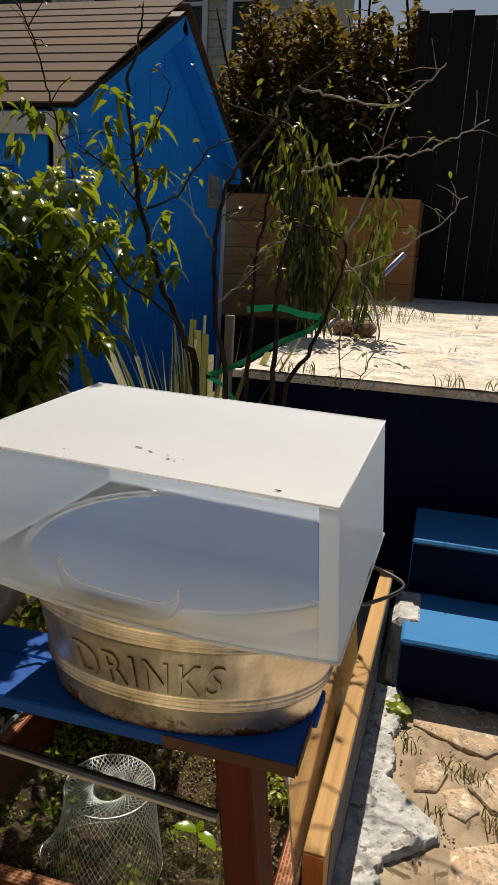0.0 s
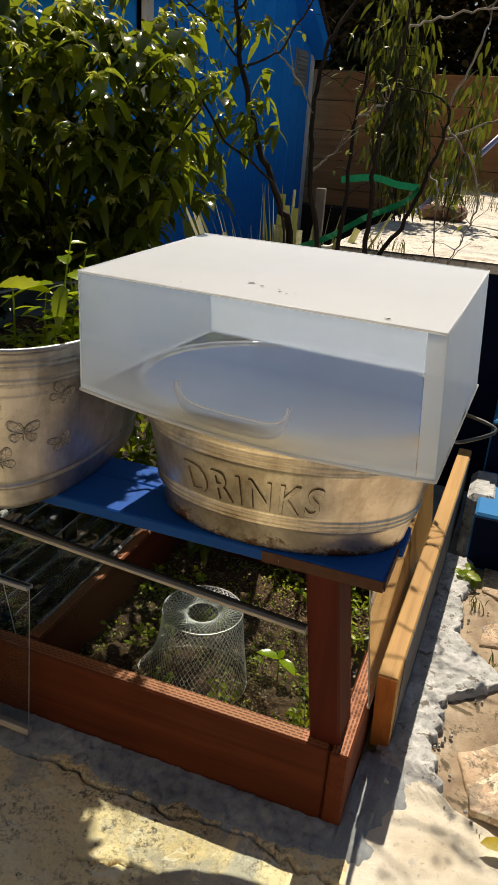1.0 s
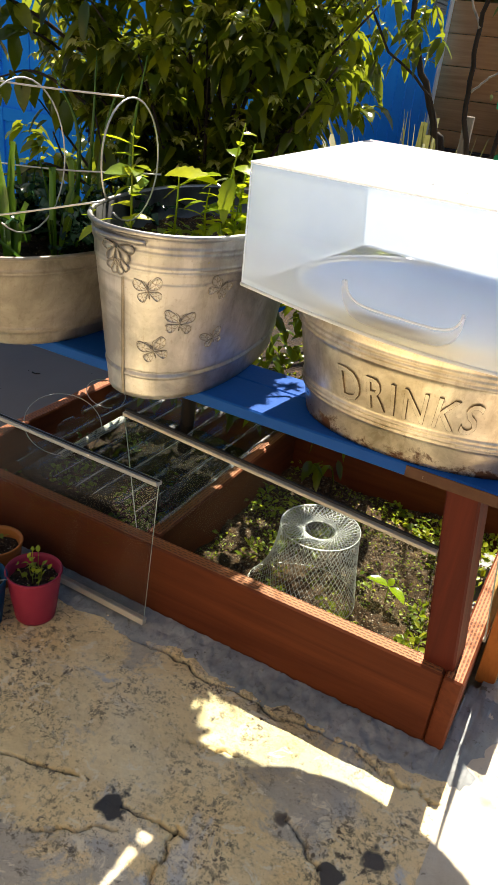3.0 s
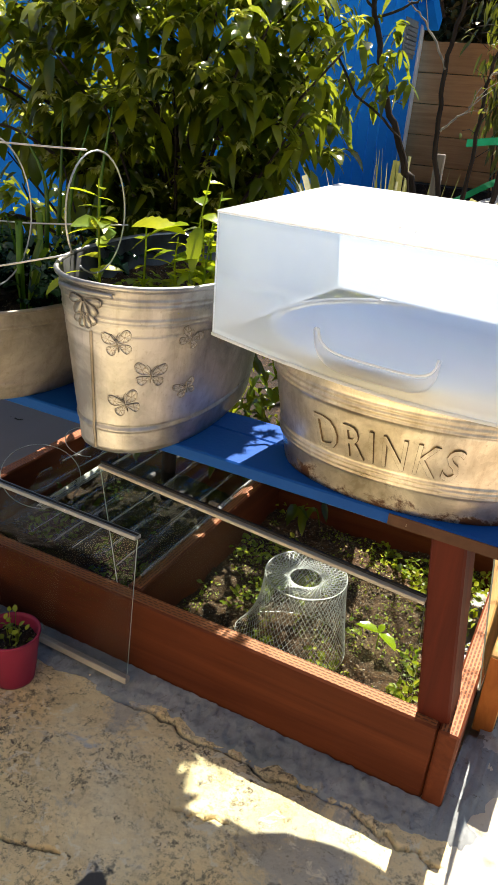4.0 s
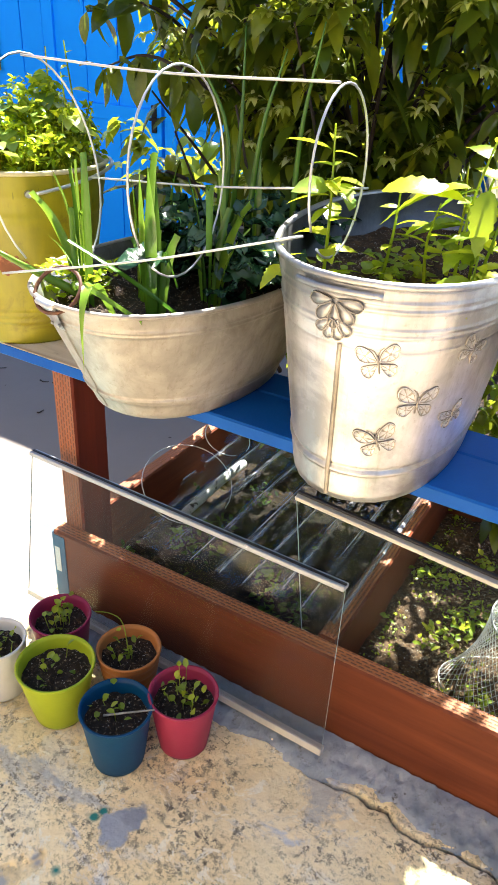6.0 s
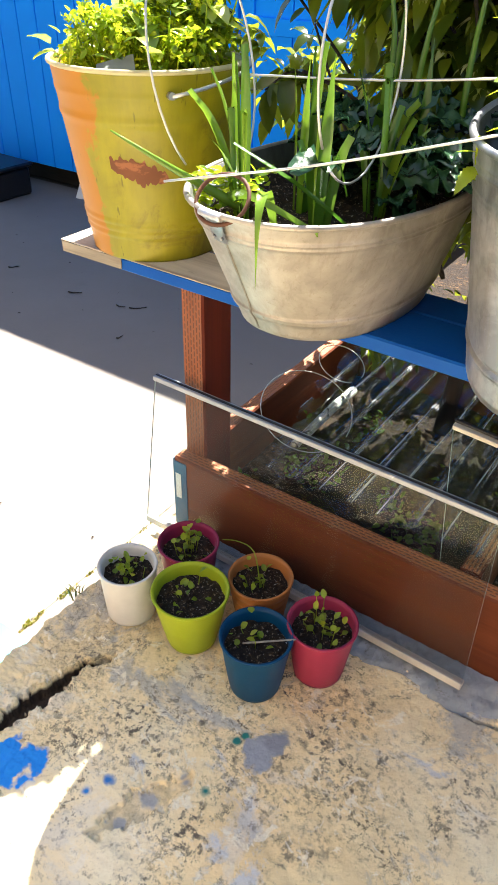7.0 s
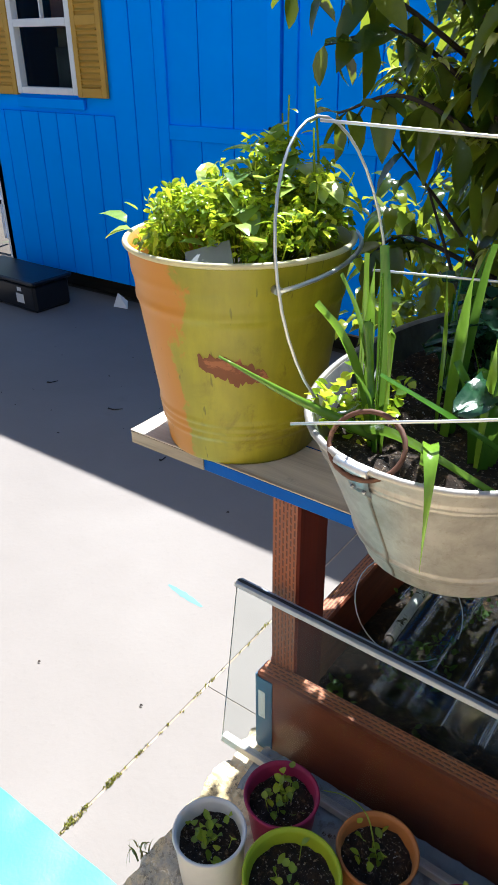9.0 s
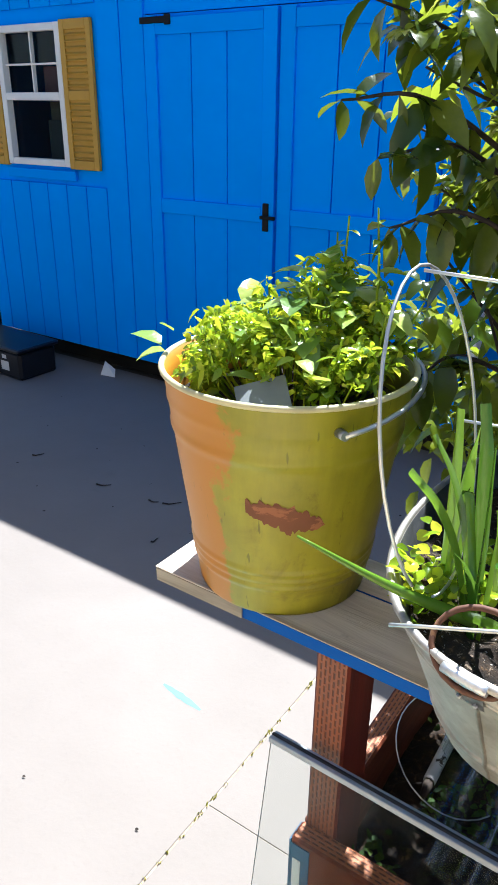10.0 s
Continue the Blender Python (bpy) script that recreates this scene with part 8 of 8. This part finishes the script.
kales = [crinkled_leaf(l, w, d, n) for n, (l, w, d) in enumerate(((0.095, 0.070, 0.35), (0.080, 0.058, 0.20), (0.105, 0.078, 0.50), (0.070, 0.056, 0.30)))]
for k in range(72):
    a = rnd(0, 6.283)
    q = rnd(0.0, 0.125)
    ob = part_mesh("kale_leaf", RNG.choice(kales), M["kale_leaf"], kl)
    d = Vector((math.cos(a), math.sin(a), rnd(0.0, 0.8))).normalized()
    ob.matrix_local = Matrix.Translation((q * math.cos(a), q * 1.3 * math.sin(a), rnd(0.02, 0.115))) @ d.to_track_quat("X", "Z").to_matrix().to_4x4() @ Matrix.Rotation(rnd(-0.4, 0.4), 4, "X") @ Matrix.Scale(rnd(0.6, 0.95), 4)
blades = []
for k in range(150):
    x, y = rnd(-0.15, -0.05), rnd(-0.19, -0.08)
    blades.append(((x, y, rnd(0.0, 0.05)), (rnd(-1, 1), rnd(-1, 1), rnd(0, 0.8)), rnd(0.010, 0.02), rnd(0.009, 0.015), rnd(0, 0.4), rnd(-0.6, 0.6)))
cw = thing("chickweed", "pale green chickweed at the oval tub's rim", "weeds", tuple(OT))
part_mesh("chickweed_leaves", leaf_mesh("chickweed_leaves", blades), M["herb_leaf"], cw)

# --- weeds in the butterfly tub ---
WT = Vector((-0.625, 1.385, BZ + 0.225))
wt = thing("tall_weed", "tall pale green weeds growing in the butterfly tub", "weeds", tuple(WT))


saws = [saw_leaf("toothed_leaf", l, w, d) for l, w, d in ((0.075, 0.034, 0.30), (0.06, 0.030, 0.15), (0.09, 0.042, 0.45))]
M["weed_piece"] = leafy("toothed_weed_leaf", (0.13, 0.23, 0.012), (0.30, 0.40, 0.02), (0.54, 0.55, 0.03), 0.26, 0.40, (0.62, 0.74, 0.03), True)

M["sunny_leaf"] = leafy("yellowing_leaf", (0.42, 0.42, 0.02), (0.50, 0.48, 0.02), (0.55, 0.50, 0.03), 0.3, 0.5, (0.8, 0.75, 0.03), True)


def toothed(pos, d, size, parent, mat="weed_piece"):
    ob = part_mesh("leaf", RNG.choice(saws), M[mat], parent)
    q = Vector(d).normalized().to_track_quat("X", "Z").to_matrix().to_4x4()
    ob.matrix_local = Matrix.Translation(pos) @ q @ Matrix.Rotation(rnd(-0.4, 0.4), 4, "X") @ Matrix.Scale(size, 4)


def sprig(base, tip, n, size, parent):
    bm = bmesh.new()
    line = limb(bm, [base, Vector(base).lerp(Vector(tip), 0.5) + Vector((rnd(-0.01, 0.01), rnd(-0.01, 0.01), 0.005)), tip], 0.0028, 0.0012, 6, 5)
    part("stem", bm, M["weed_piece"], parent)
    for k in range(n):
        p = line[int((0.15 + 0.85 * k / n) * (len(line) - 1))]
        a = k * 2.4 + rnd(-0.4, 0.4)
        f = 0.55 + 0.6 * math.sin(math.pi * (0.25 + 0.7 * k / n))
        toothed(p, (math.cos(a), math.sin(a), rnd(-0.1, 0.6)), size * f * rnd(0.8, 1.15), parent)


# the tall sprig in the wire hoop, and others toward the plastic bin
sprig((-0.065, -0.12, 0.0), (-0.070, -0.115, 0.205), 15, 0.60, wt)
toothed((-0.072, -0.115, 0.175), (-1.0, -0.25, 0.30), 1.0, wt, "sunny_leaf")
toothed((-0.070, -0.115, 0.120), (-0.8, -0.5, 0.05), 0.75, wt, "sunny_leaf")
toothed((-0.070, -0.115, 0.140), (1.0, -0.3, 0.15), 0.9, wt)
toothed((-0.068, -0.117, 0.135), (0.7, -0.6, 0.30), 0.8, wt)
sprig((0.09, -0.05, 0.0), (0.125, -0.07, 0.235), 12, 0.62, wt)
toothed((0.0, -0.115, 0.135), (1.0, -0.05, 0.42), 1.1, wt, "sunny_leaf")
sprig((0.0, -0.08, 0.0), (0.02, -0.10, 0.150), 5, 0.5, wt)
toothed((0.105, -0.10, 0.150), (-0.9, -0.3, -0.05), 1.15, wt)
toothed((0.125, -0.10, 0.150), (0.1, -0.6, -0.8), 1.0, wt)
sprig((0.10, 0.0, 0.0), (0.12, -0.02, 0.20), 12, 0.7, wt)
sprig((0.12, -0.08, 0.0), (0.15, -0.10, 0.16), 12, 0.6, wt)
sprig((0.05, -0.04, 0.0), (0.06, -0.06, 0.12), 9, 0.55, wt)
sprig((0.06, 0.02, 0.0), (0.07, 0.0, 0.16), 8, 0.6, wt)
sprig((0.11, -0.12, 0.0), (0.14, -0.15, 0.085), 7, 0.5, wt)
sprig((-0.09, -0.17, 0.0), (-0.10, -0.19, 0.075), 6, 0.4, wt)
blades = []
for k in range(430):
    a, q = rnd(0, 6.283), rnd(0, 0.95)
    x, y = 0.13 * q * math.cos(a), 0.21 * q * math.sin(a)
    if noise.noise(Vector((x * 18, y * 18, 6))) < 0.16:
        continue
    blades.append(((x, y, rnd(0.0, 0.035)), (rnd(-1, 1), rnd(-1, 1), rnd(-0.1, 0.6)), rnd(0.012, 0.028), rnd(0.010, 0.018), rnd(0, 0.4), rnd(-0.6, 0.6)))
part_mesh("undergrowth", leaf_mesh("undergrowth", blades), M["weed_leaf"], wt)["kind"] = "stuff"

# --- herbs in the yellow bucket ---
HB = Vector((-1.3465, 1.3485, BZ + 0.26))
hb = thing("parsley", "bright parsley and herbs filling the yellow bucket", "herbs", tuple(HB))
def mound(x, y):
    q = math.hypot(x, y) / 0.152
    return 0.050 + 0.055 * max(0.0, 1 - q * q) + 0.060 * math.exp(-(((x - 0.06) / 0.075) ** 2 + ((y - 0.06) / 0.08) ** 2)) + 0.055 * noise.noise(Vector((x * 19, y * 19, 0)))


blades = []
stems = bmesh.new()
for k in range(440):
    a, q = rnd(0, 6.283), rnd(0, 1) ** 0.5
    x, y = 0.145 * q * math.cos(a), 0.145 * q * math.sin(a)
    top = Vector((x * 1.04, y * 1.04, mound(x, y) + rnd(-0.035, 0.018)))
    if top.z < 0.06:
        top.x, top.y = top.x * 0.86, top.y * 0.86
    if -0.02 < x < 0.09 and y < -0.096:
        continue
    if k % 3 == 0:
        tube(stems, [Vector((x * 0.6, y * 0.6, -0.005)), Vector((x * 0.9, y * 0.9, top.z * 0.5)), top], 0.0014, 0.001, 4)
    lean = rnd(0, 6.283)
    for f in range(11):
        b = lean + (f % 5 - 2) * 0.7
        blades.append((top + Vector((rnd(-1, 1), rnd(-1, 1), rnd(-0.6, 0.4))) * 0.013, (math.cos(b), math.sin(b), rnd(-0.5, 1.1)), rnd(0.008, 0.019), rnd(0.005, 0.011), rnd(0, 0.9), rnd(-1.4, 1.4)))
part("stalk", stems, M["herb_leaf"], hb)["kind"] = "stuff"
part_mesh("parsley_leaves", leaf_mesh("parsley_leaves", blades), M["herb_leaf"], hb)["kind"] = "stuff"
M["pale_leaf"] = leafy("broad_pale_leaf", (0.14, 0.26, 0.05), (0.32, 0.44, 0.10), (0.55, 0.62, 0.16), 0.20, 0.40, (0.55, 0.7, 0.06), True)
rounds = [leaf_mesh("broad_leaf", [((0, 0, 0), (1, 0, 0), l, w, d, 0)]) for l, w, d in ((0.062, 0.046, 0.3), (0.05, 0.036, 0.15), (0.072, 0.050, 0.4))]
spots = [(-0.150, -0.070, 0.060, -0.9, -0.2, 0.5), (-0.150, -0.062, 0.050, -0.8, -0.5, -0.05), (-0.146, -0.050, 0.075, -0.3, -0.6, 0.6)]
for k in range(90):
    a, q = rnd(0, 6.283), rnd(0, 1) ** 0.6
    x, y = 0.128 * q * math.cos(a), 0.128 * q * math.sin(a)
    if x < -0.03 and y < 0.0 and k % 4:
        x, y = abs(x), y + 0.06
    spots.append((x, y, mound(x, y) + rnd(-0.02, 0.008), rnd(-1, 1), rnd(-1, 0.4), rnd(-0.2, 0.6)))
for x, y, z, dx, dy, dz in spots:
    ob = part_mesh("broad_leaf", RNG.choice(rounds), M["pale_leaf"], hb)
    ob.matrix_local = Matrix.Translation((x, y, z)) @ Vector((dx, dy, dz)).normalized().to_track_quat("X", "Z").to_matrix().to_4x4() @ Matrix.Scale(rnd(0.40, 0.80), 4)
# two pale round leaves on the tub's tall sprig
for d, size in (((-0.75, -0.6, 0.15), 0.80), ((0.85, -0.5, 0.0), 0.95)):
    ob = part_mesh("round_leaf", rounds[0], M["pale_leaf"], wt)
    ob.matrix_local = Matrix.Translation((-0.068, -0.117, 0.128)) @ Vector(d).normalized().to_track_quat("X", "Z").to_matrix().to_4x4() @ Matrix.Rotation(-0.5, 4, "X") @ Matrix.Scale(size, 4)
# the upright mint at the back, a toothed sprig over the rim
for bx, by, tx, ty, tz, n in ((0.05, 0.06, 0.055, 0.055, 0.225, 14), (0.09, 0.05, 0.115, 0.03, 0.19, 12), (0.03, 0.09, 0.02, 0.09, 0.20, 12), (0.11, 0.02, 0.150, -0.01, 0.13, 10), (0.12, 0.05, 0.18, 0.04, 0.14, 10), (0.09, -0.06, 0.125, -0.08, 0.115, 9), (0.08, 0.08, 0.09, 0.07, 0.235, 12)):
    sprig((bx * 0.85, by * 0.85, 0.0), (tx * 0.87, ty * 0.87, tz), n, 0.34, hb)

# --- weeds in the joints and on the terrace ---
gr = thing("grass_tufts", "dry and green grass tufts in cracks and edges", "grass", (0, 0, 0), "", "stuff")
straps = []


def tuft(x, y, z, n, h, spread):
    for k in range(n):
        a = rnd(0, 6.283)
        bx, by = x + rnd(-spread, spread), y + rnd(-spread, spread)
        straps.append(([(bx, by, z - 0.01), (bx + math.cos(a) * h * 0.2, by + math.sin(a) * h * 0.2, z + h * 0.6 * rnd(0.6, 1)), (bx + math.cos(a) * h * 0.6, by + math.sin(a) * h * 0.6, z + h * rnd(0.6, 1))], 0.0035, 0.1, 0))


for k in range(46):
    tuft(-1.82, rnd(0.95, 2.6), PATIO, 5, 0.008, 0.006)
for k in range(9):
    tuft(-1.82, rnd(1.17, 1.24), PATIO, 9, 0.010, 0.011)
    tuft(-1.82, rnd(1.31, 1.37), PATIO, 7, 0.009, 0.008)
part_mesh("moss", strap_mesh("moss", straps), M["moss"], gr)
straps.clear()
for k in range(10):
    tuft(rnd(-0.45, 1.0), 3.11, TERR, 9, 0.06, 0.03)
for k in range(16):
    tuft(rnd(-0.5, -0.2), rnd(4.6, 6.5), TERR, 14, 0.16, 0.07)
tuft(-0.12, 5.6, TERR, 40, 0.25, 0.14)
tuft(0.1, 6.0, TERR, 30, 0.10, 0.1)
for k in range(8):
    tuft(rnd(0.3, 1.2), rnd(4.0, 7.0), TERR, 6, 0.05, 0.04)
tuft(-1.30, 0.98, -0.01, 12, 0.03, 0.02)
for x, y in ((0.40, 2.10), (0.43, 2.08), (0.48, 2.06), (0.50, 1.92), (0.53, 1.90), (0.56, 2.20), (0.36, 1.90), (0.29, 2.16)):
    tuft(x, y, 0.005, 14, 0.035, 0.025)
part_mesh("blades", strap_mesh("blades", straps), M["grass"], gr)
pw = thing("path_weed", "small round-leaved weed by the step", "weed", (0.245, 2.28, 0.005))
blades = [((rnd(-0.02, 0.02), rnd(-0.02, 0.02), rnd(0.01, 0.03)), (rnd(-1, 1), rnd(-1, 1), rnd(0, 0.5)), rnd(0.03, 0.045), rnd(0.025, 0.04), 0.3, rnd(-0.4, 0.4)) for k in range(12)]
part_mesh("weed_leaves", leaf_mesh("weed_leaves", blades), M["weed_leaf"], pw)
fl = thing("fallen_leaf", "yellow fallen leaf on the path", "leaf", (0.36, 1.33, 0.016))
part_mesh("blade", leaf_mesh("blade", [((0, 0, 0.006), (1, 0.2, 0.1), 0.06, 0.028, 0.1, 0.2)]), M["yellow_leaf"], fl)
